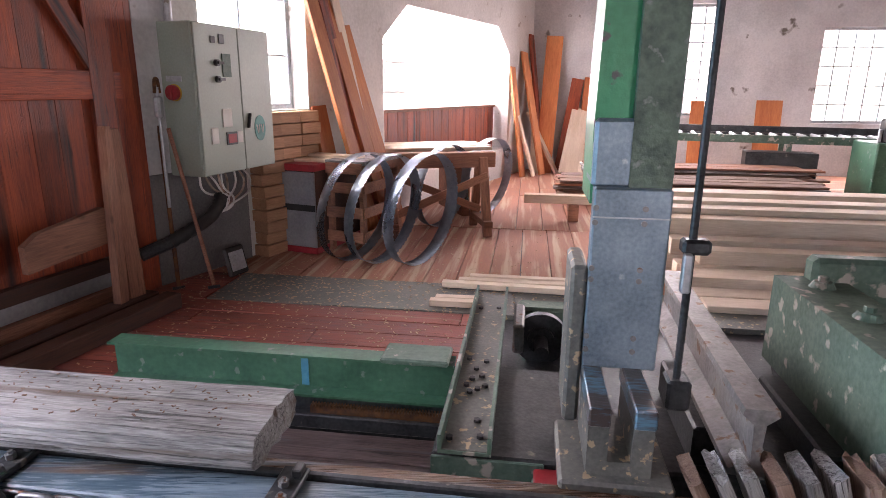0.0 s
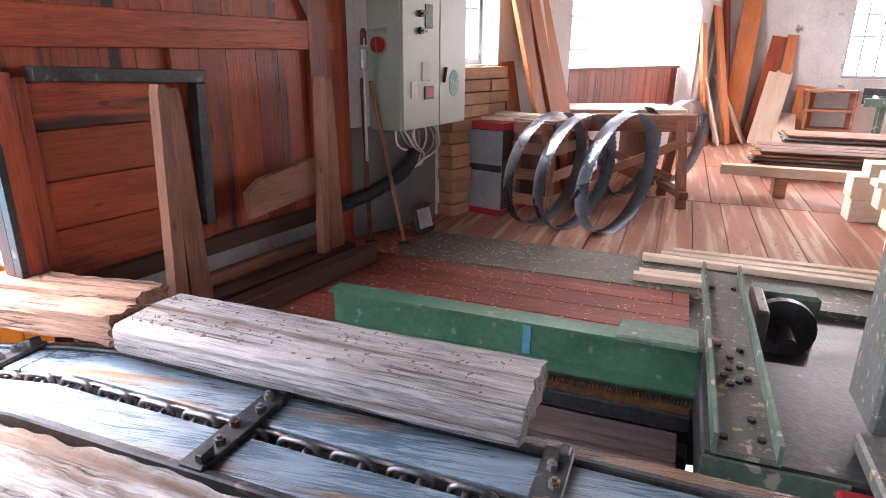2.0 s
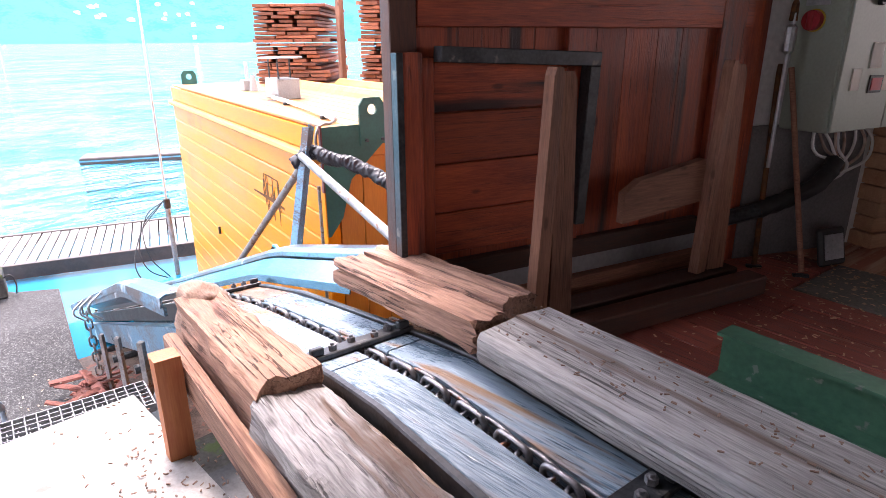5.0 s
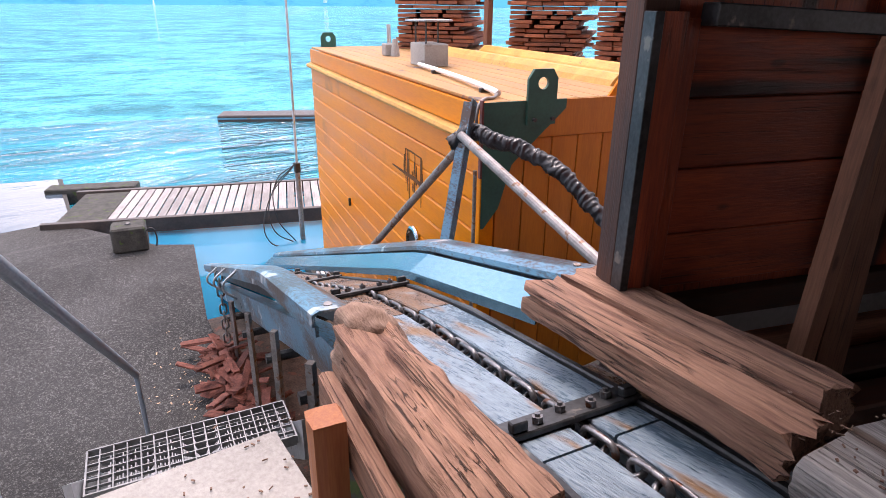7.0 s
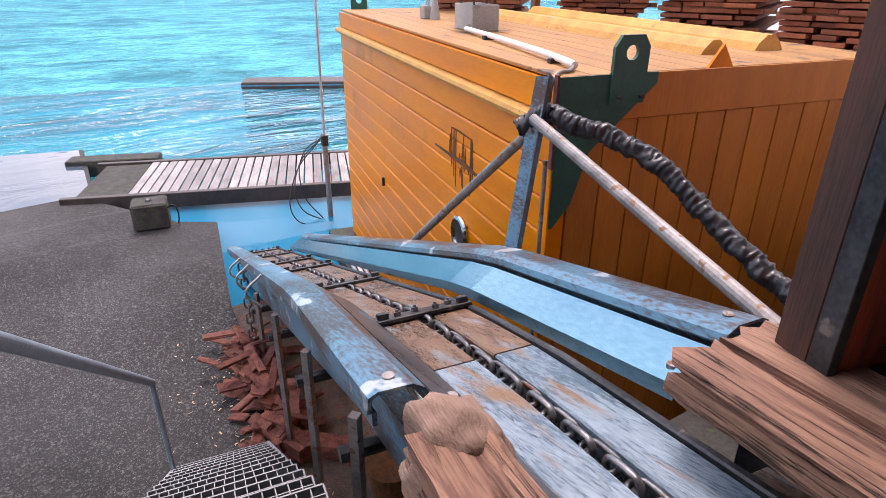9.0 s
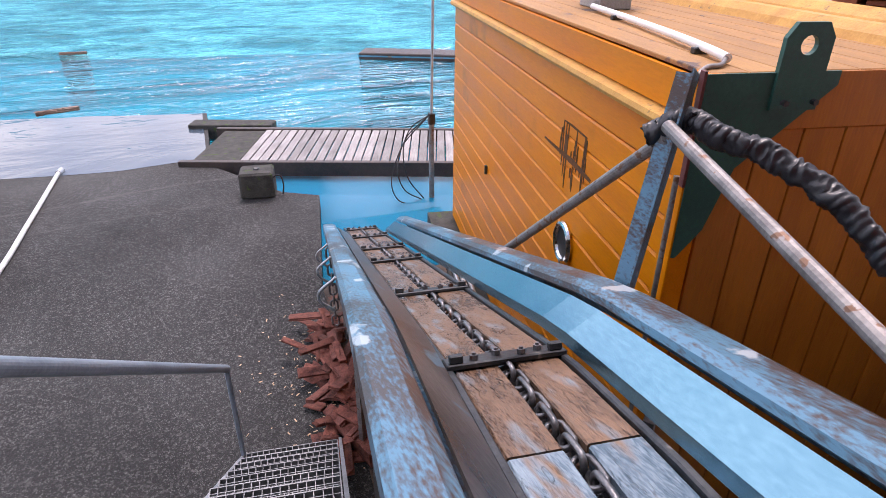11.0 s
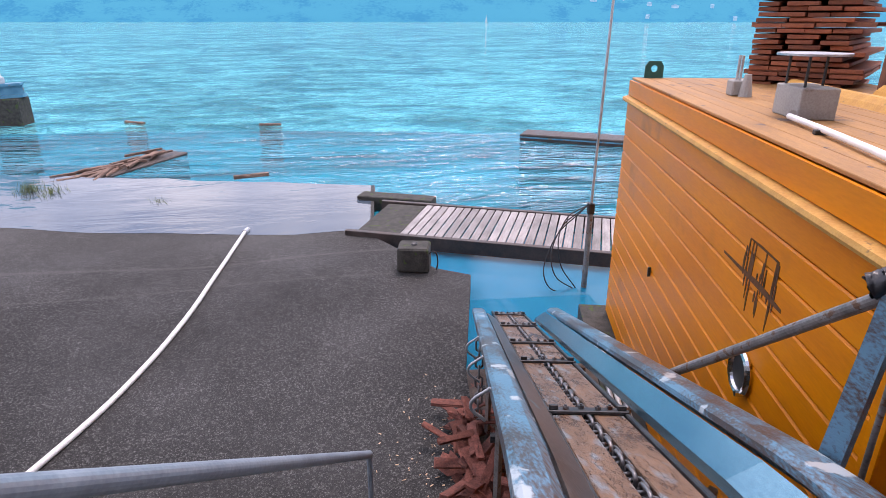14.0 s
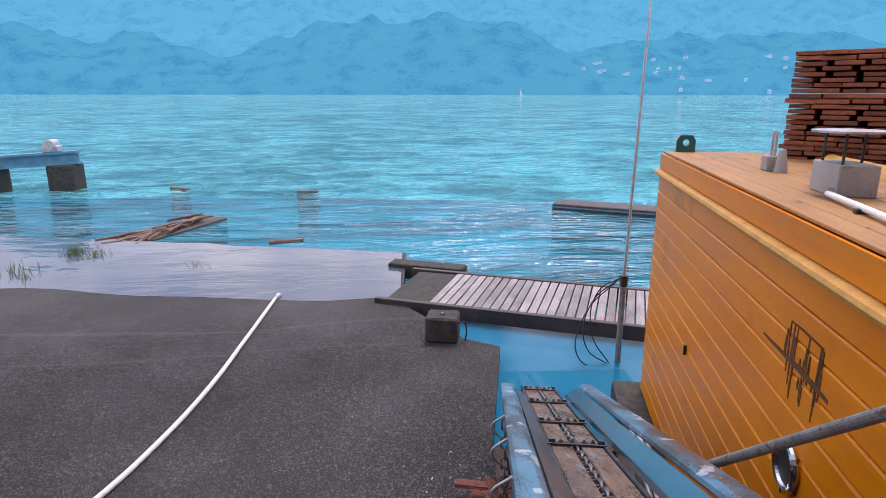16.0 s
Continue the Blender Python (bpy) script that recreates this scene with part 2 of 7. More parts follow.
def asphalt_material():
    """Grit of light and dark stones, damp and dry patches, pale silt lines left by the water."""
    m, n, l, b = clear("terrace asphalt")
    geo = n.new("ShaderNodeNewGeometry")

    def grit(size, lo, hi, top):
        vor, sep, ramp = n.new("ShaderNodeTexVoronoi"), n.new("ShaderNodeSeparateColor"), n.new("ShaderNodeValToRGB")
        vor.inputs["Scale"].default_value = size
        l.new(geo.outputs["Position"], vor.inputs["Vector"])
        l.new(vor.outputs["Color"], sep.inputs[0])
        for e, (p, v) in zip((ramp.color_ramp.elements[0], ramp.color_ramp.elements[1]), ((0.0, lo), (1.0, top))):
            e.position, e.color = p, (v, v, v * 0.97, 1)
        ramp.color_ramp.elements.new(0.8).color = (hi, hi, hi * 0.97, 1)
        l.new(sep.outputs[0], ramp.inputs[0])
        return ramp.outputs[0], vor.outputs["Distance"]

    def cloud(size, lo, hi, detail=5):
        tex, mr = n.new("ShaderNodeTexNoise"), n.new("ShaderNodeMapRange")
        tex.inputs["Scale"].default_value, tex.inputs["Detail"].default_value = size, detail
        l.new(geo.outputs["Position"], tex.inputs["Vector"])
        mr.inputs[1].default_value, mr.inputs[2].default_value, mr.inputs[3].default_value, mr.inputs[4].default_value = 0.32, 0.68, lo, hi
        l.new(tex.outputs["Fac"], mr.inputs[0])
        return mr.outputs[0]

    def mixed(kind, fac, a, c):
        mix = n.new("ShaderNodeMix")
        mix.data_type, mix.blend_type = "RGBA", kind
        for k, v in ((0, fac), (6, a), (7, c)):
            if isinstance(v, (int, float, tuple)):
                mix.inputs[k].default_value = v
            else:
                l.new(v, mix.inputs[k])
        return mix.outputs[2]

    small, bump_in = grit(110, 0.003, 0.018, 0.2)
    large, _ = grit(44, 0.004, 0.017, 0.12)
    col = mixed("MIX", 0.45, small, large)
    for size, lo, hi in ((0.3, 0.78, 1.2), (1.7, 0.85, 1.15)):
        col = mixed("MULTIPLY", 1.0, col, cloud(size, lo, hi))
    sep, wob, band = n.new("ShaderNodeSeparateXYZ"), n.new("ShaderNodeMath"), n.new("ShaderNodeValToRGB")
    l.new(geo.outputs["Position"], sep.inputs[0])
    wob.operation = "MULTIPLY_ADD"
    l.new(cloud(0.11, -0.8, 0.8, 2), wob.inputs[0])
    wob.inputs[1].default_value = 1.0
    l.new(sep.outputs[0], wob.inputs[2])
    span_ = n.new("ShaderNodeMapRange")
    span_.inputs[1].default_value, span_.inputs[2].default_value = -14.5, -8.5
    l.new(wob.outputs[0], span_.inputs[0])
    l.new(span_.outputs[0], band.inputs[0])
    band.color_ramp.elements[0].color, band.color_ramp.elements[1].color = (0.1, 0.1, 0.1, 1), (0, 0, 0, 1)
    for p, v in ((0.2, 0.03), (0.215, 0.2), (0.23, 0.02), (0.41, 0.02), (0.42, 0.14), (0.43, 0.0)):
        band.color_ramp.elements.new(p).color = (v, v, v, 1)
    col = mixed("MIX", band.outputs[0], col, (0.17, 0.165, 0.15, 1))
    l.new(col, b.inputs["Base Color"])
    l.new(cloud(0.5, 0.7, 0.95), b.inputs["Roughness"])
    bp = n.new("ShaderNodeBump")
    bp.inputs["Strength"].default_value, bp.inputs["Distance"].default_value = 0.7, 0.006
    l.new(bump_in, bp.inputs["Height"])
    l.new(bp.outputs[0], b.inputs["Normal"])
    return m


ASPHALT = asphalt_material()
GREEN_PAINT = surface("worn green machine paint", (0.022, 0.09, 0.054), (0.052, 0.165, 0.1), 0.5, 0, 4, (1, 1, 1), 0.15, 40, 0.5, (0.17, 0.2, 0.18), 16, 0.64, vary=0)
DULL_GREEN = surface("dull dusty green paint", (0.045, 0.1, 0.074), (0.13, 0.2, 0.155), 0.6, 0, 5, (1, 1, 1), 0.2, 40, 0.5, (0.42, 0.38, 0.33), 11, 0.6, vary=0.1)
BARE_STEEL = surface("scratched bare steel", (0.13, 0.18, 0.22), (0.3, 0.38, 0.44), 0.42, 0.5, 5, (1, 1, 1), 0.2, 70, 0.6, (0.55, 0.58, 0.6), 9, 0.66, vary=0)
GREASY = wood("greasy trodden boards", (0.07, 0.045, 0.045), (0.26, 0.19, 0.18), 0.5, spots=(0.2, 0.28, 0.34), spot_cut=0.58, cracks=0.7)
BLUE_STEEL = surface("slide sheet steel with blue paint and rust", (0.085, 0.065, 0.06), (0.11, 0.26, 0.37), 0.34, 0.3, 2.6, (0.4, 2, 2), 0.25, 45, 0.2, (0.46, 0.52, 0.55), 4.5, 0.62, vary=0.05, spot_soft=0.03)
TEAL_STEEL = surface("polished slide plate", (0.1, 0.25, 0.34), (0.18, 0.36, 0.45), 0.24, 0.9, 1.2, (0.4, 2, 2), 0.03, 30, 0.6, vary=0.05, rough_vary=0.1)
DULL_PLATE = surface("rubbed brown-grey slide plate", (0.07, 0.062, 0.06), (0.19, 0.175, 0.17), 0.34, 0.6, 2.0, (0.4, 3, 3), 0.1, 40, 0.5, (0.13, 0.25, 0.33), 4, 0.62, vary=0.05)
TREAD_STEEL = surface("dull galvanised grating", (0.16, 0.17, 0.18), (0.3, 0.31, 0.32), 0.55, 0.4, 8, (1, 1, 1), 0.1, 60, 0.5, vary=0.05)
GALV = surface("galvanised steel", (0.34, 0.36, 0.38), (0.56, 0.58, 0.6), 0.42, 0.6, 8, (1, 1, 1), 0.1, 60, 0.5, (0.24, 0.2, 0.17), 14, 0.66, vary=0.05)
PIPE_STEEL = surface("worn steel pipe", (0.16, 0.15, 0.147), (0.33, 0.31, 0.3), 0.5, 0.5, 9, (1, 1, 1), 0.2, 60, 0.5, (0.2, 0.11, 0.07), 18, 0.6, vary=0.05)
DARK_STEEL = surface("dark oily steel", (0.02, 0.022, 0.025), (0.075, 0.08, 0.085), 0.45, 0.5, 6, (1, 1, 1), 0.2, 60, 0.5, (0.2, 0.18, 0.16), 12, 0.66, vary=0.1)
CHAIN_STEEL = surface("chain steel", (0.1, 0.1, 0.105), (0.26, 0.26, 0.27), 0.4, 0.7, 20, (1, 1, 1), 0.25, 90, 0.5, (0.16, 0.07, 0.04), 20, 0.6, vary=0.15)
BLADE = surface("bandsaw blade steel", (0.2, 0.24, 0.3), (0.42, 0.47, 0.53), 0.3, 0.85, 2, (1, 1, 1), 0.0, 20, 0.6, vary=0.1)
CABINET_GREY = surface("pale grey-green enamel", (0.28, 0.33, 0.27), (0.36, 0.41, 0.34), 0.45, 0, 1.5, (1, 1, 1), 0.03, 60, 0.6, vary=0.02)
ZINC = surface("grey zinc sheet", (0.27, 0.28, 0.3), (0.42, 0.43, 0.45), 0.45, 0.4, 3, (1, 1, 1), 0.08, 40, 0.5, (0.5, 0.45, 0.4), 7, 0.66, vary=0.03)
PLATE_DARK = surface("dusty dark floor plate", (0.085, 0.09, 0.085), (0.2, 0.2, 0.18), 0.6, 0.2, 3, (1, 1, 1), 0.3, 60, 0.6, (0.48, 0.36, 0.23), 24, 0.6, True, 0)
YELLOW = surface("glossy ochre container boards", (0.68, 0.19, 0.0), (0.82, 0.26, 0.0), 0.36, 0, 2, (0.4, 3, 3), 0.05, 30, 0.5, (0.42, 0.14, 0.01), 1.5, 0.6, vary=0.05, spot_soft=0.2)
YELLOW.node_tree.nodes["Principled BSDF"].inputs["Specular IOR Level"].default_value = 0.2
YELLOW_TRIM = surface("ochre trim with lichen", (0.48, 0.22, 0.03), (0.66, 0.36, 0.08), 0.55, 0, 6, (1, 1, 1), 0.3, 60, 0.5, (0.22, 0.13, 0.05), 14, 0.66, vary=0.03)
ROOF_YELLOW = surface("faded ochre roof boards", (0.27, 0.125, 0.035), (0.44, 0.225, 0.07), 0.65, 0, 3, (0.5, 3, 3), 0.2, 40, 0.5, (0.1, 0.06, 0.05), 5, 0.63, vary=0.08)
ORANGE_END = surface("orange container end boards", (0.42, 0.13, 0.006), (0.55, 0.19, 0.012), 0.5, 0, 3, (3, 3, 0.4), 0.1, 30, 0.5, vary=0.06)
CORNER_GREEN = surface("dark green corner casting paint", (0.01, 0.075, 0.06), (0.02, 0.12, 0.095), 0.5, 0, 5, (1, 1, 1), 0.1, 50, 0.5, vary=0.03)
MAROON = surface("maroon painted post", (0.12, 0.03, 0.03), (0.2, 0.06, 0.055), 0.5, 0, 5, (1, 1, 1), 0.1, 50, 0.5, vary=0)
RED_PAINT = surface("red paint", (0.3, 0.015, 0.02), (0.45, 0.03, 0.04), 0.5, 0, 5, (1, 1, 1), 0.05, 50, 0.5, vary=0)
BLACK_VINYL = surface("black vinyl sleeve", (0.012, 0.013, 0.016), (0.035, 0.038, 0.045), 0.35, 0, 8, (1, 1, 1), 0.4, 30, 0.5, vary=0)
BLACK = surface("black plastic", (0.012, 0.012, 0.013), (0.03, 0.03, 0.03), 0.5, 0, 8, (1, 1, 1), 0.1, 30, 0.5, vary=0.1)
WHITE_PAINT = surface("white paint", (0.7, 0.7, 0.69), (0.82, 0.82, 0.81), 0.5, 0, 4, (1, 1, 1), 0.05, 40, 0.5, vary=0.03)
PAPER = surface("paper notice", (0.66, 0.64, 0.58), (0.76, 0.74, 0.68), 0.8, 0, 8, (1, 1, 1), 0.05, 40, 0.5, vary=0.05)
TEAL_PRINT = surface("teal printed badge", (0.03, 0.2, 0.17), (0.05, 0.27, 0.23), 0.5, 0, 8, (1, 1, 1), 0.02, 40, 0.5, vary=0)
HOSE_WHITE = surface("white hose", (0.6, 0.6, 0.58), (0.74, 0.74, 0.72), 0.55, 0, 10, (1, 1, 1), 0.05, 40, 0.5, vary=0)
RAIL_PAINT = surface("blue-grey painted handrail", (0.2, 0.25, 0.3), (0.33, 0.39, 0.45), 0.4, 0.3, 6, (1, 1, 1), 0.1, 60, 0.5, vary=0)
PIER_BLUE = surface("blue painted pier beam", (0.03, 0.2, 0.32), (0.09, 0.32, 0.45), 0.5, 0, 3, (1, 1, 1), 0.1, 40, 0.5, (0.25, 0.17, 0.12), 5, 0.62, vary=0.05)
GRASS = surface("waterside grass", (0.05, 0.08, 0.02), (0.16, 0.2, 0.06), 0.8, 0, 20, (1, 1, 1), 0.1, 40, 0.5, vary=0.2)
CHROME = surface("chrome porthole", (0.6, 0.6, 0.6), (0.75, 0.75, 0.75), 0.12, 1.0, 3, (1, 1, 1), 0.02, 30, 0.5, vary=0)
COPPER_WIRE = surface("brown and white cable sheath", (0.3, 0.16, 0.1), (0.55, 0.45, 0.38), 0.5, 0, 12, (1, 1, 1), 0.02, 30, 0.5, vary=0.4)
BRICK = wood("stacked block ends", (0.34, 0.16, 0.08), (0.55, 0.32, 0.19), 0.75, 0.3, 0.2)
SAWDUST = surface("sawdust and chips", (0.42, 0.27, 0.16), (0.62, 0.44, 0.29), 0.9, 0, 20, (1, 1, 1), 0.4, 60, 0.5, vary=0.3)


def glass(name):
    m, n, l, b = clear(name)
    b.inputs["Base Color"].default_value = (0.9, 0.96, 0.95, 1)
    b.inputs["Transmission Weight"].default_value, b.inputs["Roughness"].default_value = 1.0, 0.25
    bp, tex = n.new("ShaderNodeBump"), n.new("ShaderNodeTexNoise")
    tex.inputs["Scale"].default_value, bp.inputs["Strength"].default_value = 60, 0.3
    l.new(tex.outputs["Fac"], bp.inputs["Height"])
    l.new(bp.outputs[0], b.inputs["Normal"])
    return m


GLASS = glass("rippled window glass")


def water_material(name, color, rough, waves, bump, tint=None, alpha=1.0, painted_crests=0.0):
    m, n, l, b = clear(name)
    geo = n.new("ShaderNodeNewGeometry")
    last = None
    for scale, stretch, weight in waves:
        mp, tex, mul = n.new("ShaderNodeMapping"), n.new("ShaderNodeTexNoise"), n.new("ShaderNodeMath")
        mp.inputs["Scale"].default_value = stretch
        tex.inputs["Scale"].default_value, tex.inputs["Detail"].default_value, tex.inputs["Distortion"].default_value = scale, 4, 0.6
        l.new(geo.outputs["Position"], mp.inputs[0])
        l.new(mp.outputs[0], tex.inputs["Vector"])
        mul.operation = "MULTIPLY_ADD"
        mul.inputs[1].default_value = weight
        l.new(tex.outputs["Fac"], mul.inputs[0])
        if last:
            l.new(last, mul.inputs[2])
        else:
            mul.inputs[2].default_value = 0
        last = mul.outputs[0]
    bp = n.new("ShaderNodeBump")
    bp.inputs["Strength"].default_value, bp.inputs["Distance"].default_value = bump, 0.8
    l.new(last, bp.inputs["Height"])
    l.new(bp.outputs[0], b.inputs["Normal"])
    big, ramp = n.new("ShaderNodeTexNoise"), n.new("ShaderNodeValToRGB")
    big.inputs["Scale"].default_value = 0.05
    l.new(geo.outputs["Position"], big.inputs["Vector"])
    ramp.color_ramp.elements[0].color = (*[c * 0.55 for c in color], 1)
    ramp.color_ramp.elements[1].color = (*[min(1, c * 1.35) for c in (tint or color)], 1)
    # ripple sparkle put into the colour: paler crests, darker troughs
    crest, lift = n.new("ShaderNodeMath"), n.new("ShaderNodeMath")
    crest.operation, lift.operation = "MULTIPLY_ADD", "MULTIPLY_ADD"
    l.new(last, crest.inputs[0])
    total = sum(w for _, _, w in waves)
    crest.inputs[1].default_value, crest.inputs[2].default_value = painted_crests / total, -painted_crests / 2
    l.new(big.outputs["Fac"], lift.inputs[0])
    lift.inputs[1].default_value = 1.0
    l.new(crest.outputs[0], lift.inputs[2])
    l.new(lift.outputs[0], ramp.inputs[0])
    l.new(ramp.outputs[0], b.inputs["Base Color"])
    b.inputs["Roughness"].default_value, b.inputs["IOR"].default_value, b.inputs["Alpha"].default_value = rough, 1.33, alpha
    return m


LAKE = water_material("turquoise lake water", (0.04, 0.36, 0.42), 0.04, [(0.12, (1, 0.8, 1), 2.6), (0.45, (1, 0.75, 1), 3.4), (1.4, (1, 0.7, 1), 1.8), (5.0, (1, 0.7, 1), 0.25)], 1.0, (0.1, 0.5, 0.55), painted_crests=7.0)
LAKE.node_tree.nodes["Principled BSDF"].inputs["Specular IOR Level"].default_value = 0.6
SHALLOWS = water_material("calmer water near the shore", (0.0, 0.14, 0.21), 0.03, [(0.4, (1, 0.3, 1), 0.8), (1.5, (1, 0.24, 1), 0.8), (5.0, (1, 0.35, 1), 0.08)], 1.0, (0.0, 0.2, 0.28), painted_crests=5.0)
SHALLOWS.node_tree.nodes["Principled BSDF"].inputs["Specular IOR Level"].default_value = 1.0
STILL = water_material("still blue dock water", (0.0, 0.17, 0.3), 0.05, [(1.2, (1, 1, 1), 0.1)], 0.05, alpha=0.88)
STILL.node_tree.nodes["Principled BSDF"].inputs["Specular IOR Level"].default_value = 0.06
FILM = water_material("shallow water over concrete", (0.04, 0.06, 0.085), 0.03, [(0.8, (1, 0.4, 1), 0.035), (4, (1, 0.5, 1), 0.004)], 0.8, (0.08, 0.11, 0.14))
FILM.node_tree.nodes["Principled BSDF"].inputs["IOR"].default_value = 1.45


def hills_material(name, haze_glow):
    """Wooded mountainside with clearings; kilometres of blue haze are painted on as surface glow."""
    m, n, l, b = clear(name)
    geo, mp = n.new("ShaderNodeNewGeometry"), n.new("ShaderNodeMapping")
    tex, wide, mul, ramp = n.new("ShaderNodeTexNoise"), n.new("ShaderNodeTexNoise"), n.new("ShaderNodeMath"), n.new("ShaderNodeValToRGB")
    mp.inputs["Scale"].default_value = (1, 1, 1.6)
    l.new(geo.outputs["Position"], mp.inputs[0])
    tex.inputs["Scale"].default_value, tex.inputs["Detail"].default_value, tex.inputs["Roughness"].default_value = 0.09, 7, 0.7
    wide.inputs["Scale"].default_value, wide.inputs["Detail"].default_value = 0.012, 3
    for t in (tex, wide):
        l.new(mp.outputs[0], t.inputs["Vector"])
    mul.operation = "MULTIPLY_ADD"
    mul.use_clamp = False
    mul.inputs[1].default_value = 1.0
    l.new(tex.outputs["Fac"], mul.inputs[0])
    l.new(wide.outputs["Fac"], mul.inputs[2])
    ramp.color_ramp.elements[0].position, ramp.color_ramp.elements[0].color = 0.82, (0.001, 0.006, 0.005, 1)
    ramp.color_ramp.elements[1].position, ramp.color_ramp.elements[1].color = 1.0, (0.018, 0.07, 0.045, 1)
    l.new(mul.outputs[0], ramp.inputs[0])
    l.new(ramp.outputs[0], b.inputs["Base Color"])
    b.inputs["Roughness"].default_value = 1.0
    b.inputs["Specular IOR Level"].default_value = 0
    b.inputs["Emission Color"].default_value, b.inputs["Emission Strength"].default_value = (*haze_glow, 1), 1.0
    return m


HILLS = hills_material("wooded shore with painted haze", (0.028, 0.24, 0.43))
FAR_HILLS = hills_material("mountainside with deeper painted haze", (0.05, 0.31, 0.52))
HAZY_WHITE = surface("house fronts with painted haze", (0.3, 0.32, 0.33), (0.45, 0.46, 0.46), 0.9, 0, 0.05, (1, 1, 1), 0, 1, 0.5, vary=0)


# ---- building blocks ----
def slab(bm, sx, sy, sz, m=Matrix(), bevel=0.0, cut=0):
    """A box with one corner region at the origin of m's frame: centred in x and y, from z=0 to sz."""
    made = bmesh.ops.create_cube(bm, size=1, matrix=m @ Matrix.Translation((0, 0, sz / 2)) @ Matrix.Diagonal((sx, sy, sz, 1)))
    if bevel:
        edges = list({e for v in made["verts"] for e in v.link_edges})
        bmesh.ops.bevel(bm, geom=edges, offset=bevel, segments=1, affect="EDGES")


def span(bm, x0, x1, y0, y1, z0, z1, m=Matrix(), bevel=0.0):
    slab(bm, x1 - x0, y1 - y0, z1 - z0, m @ Matrix.Translation(((x0 + x1) / 2, (y0 + y1) / 2, z0)), bevel)


def rod(bm, a, b, r, sides=12, r2=None):
    a, b = Vector(a), Vector(b)
    q = (b - a).to_track_quat("Z", "Y").to_matrix().to_4x4()
    bmesh.ops.create_cone(bm, cap_ends=True, segments=sides, radius1=r, radius2=r if r2 is None else r2, depth=(b - a).length,
                          matrix=Matrix.Translation((a + b) / 2) @ q)


def hexbolt(bm, at, r=0.014, h=0.012, m=Matrix()):
    bmesh.ops.create_cone(bm, cap_ends=True, segments=6, radius1=r, radius2=r, depth=h, matrix=m @ Matrix.Translation(at))


def finish(bm, name, material, smooth=False):
    me = bpy.data.meshes.new(name)
    bmesh.ops.recalc_face_normals(bm, faces=bm.faces)
    bm.to_mesh(me)
    bm.free()
    me.materials.append(material)
    if smooth:
        for p in me.polygons:
            p.use_smooth = True
    return me


def part(name, bm, material, parent=None, label="", at=None, smooth=False):
    ob = new(name, finish(bm, name, material, smooth))
    if at is not None:
        ob.matrix_basis = at
    if parent:
        ob.parent = parent
    return tagged(ob, label)


def face_up(ob):
    """Turns an open sheet so that its faces look upwards."""
    if ob.data.polygons[0].normal.z < 0:
        ob.data.flip_normals()
    return ob


def share(name, me, parent, at):
    ob = new(name, me)
    ob.parent = parent
    ob.matrix_basis = at
    return ob


def thing(name, label, category, at=Matrix(), group="", kind=""):
    ob = new(name)
    ob.empty_display_size = 0.1
    ob.matrix_basis = at
    return tagged(ob, label, category, group, kind)


def tube(name, points, radius, material, parent=None, cyclic=False, sides=4, kinds="AUTO", steps=8):
    """A smooth round tube along points."""
    cu = bpy.data.curves.new(name, "CURVE")
    cu.dimensions, cu.bevel_depth, cu.bevel_resolution, cu.resolution_u, cu.use_fill_caps = "3D", radius, sides, steps, True
    sp = cu.splines.new("BEZIER")
    sp.bezier_points.add(len(points) - 1)
    for p, co in zip(sp.bezier_points, points):
        p.co, p.handle_left_type, p.handle_right_type = co, kinds, kinds
    sp.use_cyclic_u = cyclic
    tmp = bpy.data.objects.new(name, cu)
    me = bpy.data.meshes.new_from_object(tmp)
    bpy.data.objects.remove(tmp)
    me.materials.clear()
    me.materials.append(material)
    for p in me.polygons:
        p.use_smooth = True
    ob = new(name, me)
    if parent:
        ob.parent = parent
    return ob


def sweep(bm, profile, stations):
    """A closed profile [(w, z)] carried along stations, each a matrix; ends capped."""
    rings = [[bm.verts.new(m @ Vector((0, w, z))) for w, z in profile] for m in stations]
    k = len(profile)
    for a, b in zip(rings, rings[1:]):
        for i in range(k):
            bm.faces.new((a[i], a[(i + 1) % k], b[(i + 1) % k], b[i]))
    bm.faces.new(rings[0])
    bm.faces.new(rings[-1])


def prism(bm, outline, depth, m=Matrix()):
    """An outline [(x, z)] in the xz plane pushed back by depth along y."""
    a = [bm.verts.new(m @ Vector((x, 0, z))) for x, z in outline]
    b = [bm.verts.new(m @ Vector((x, depth, z))) for x, z in outline]
    k = len(outline)
    bm.faces.new(a)
    bm.faces.new(b)
    for i in range(k):
        bm.faces.new((a[i], a[(i + 1) % k], b[(i + 1) % k], b[i]))


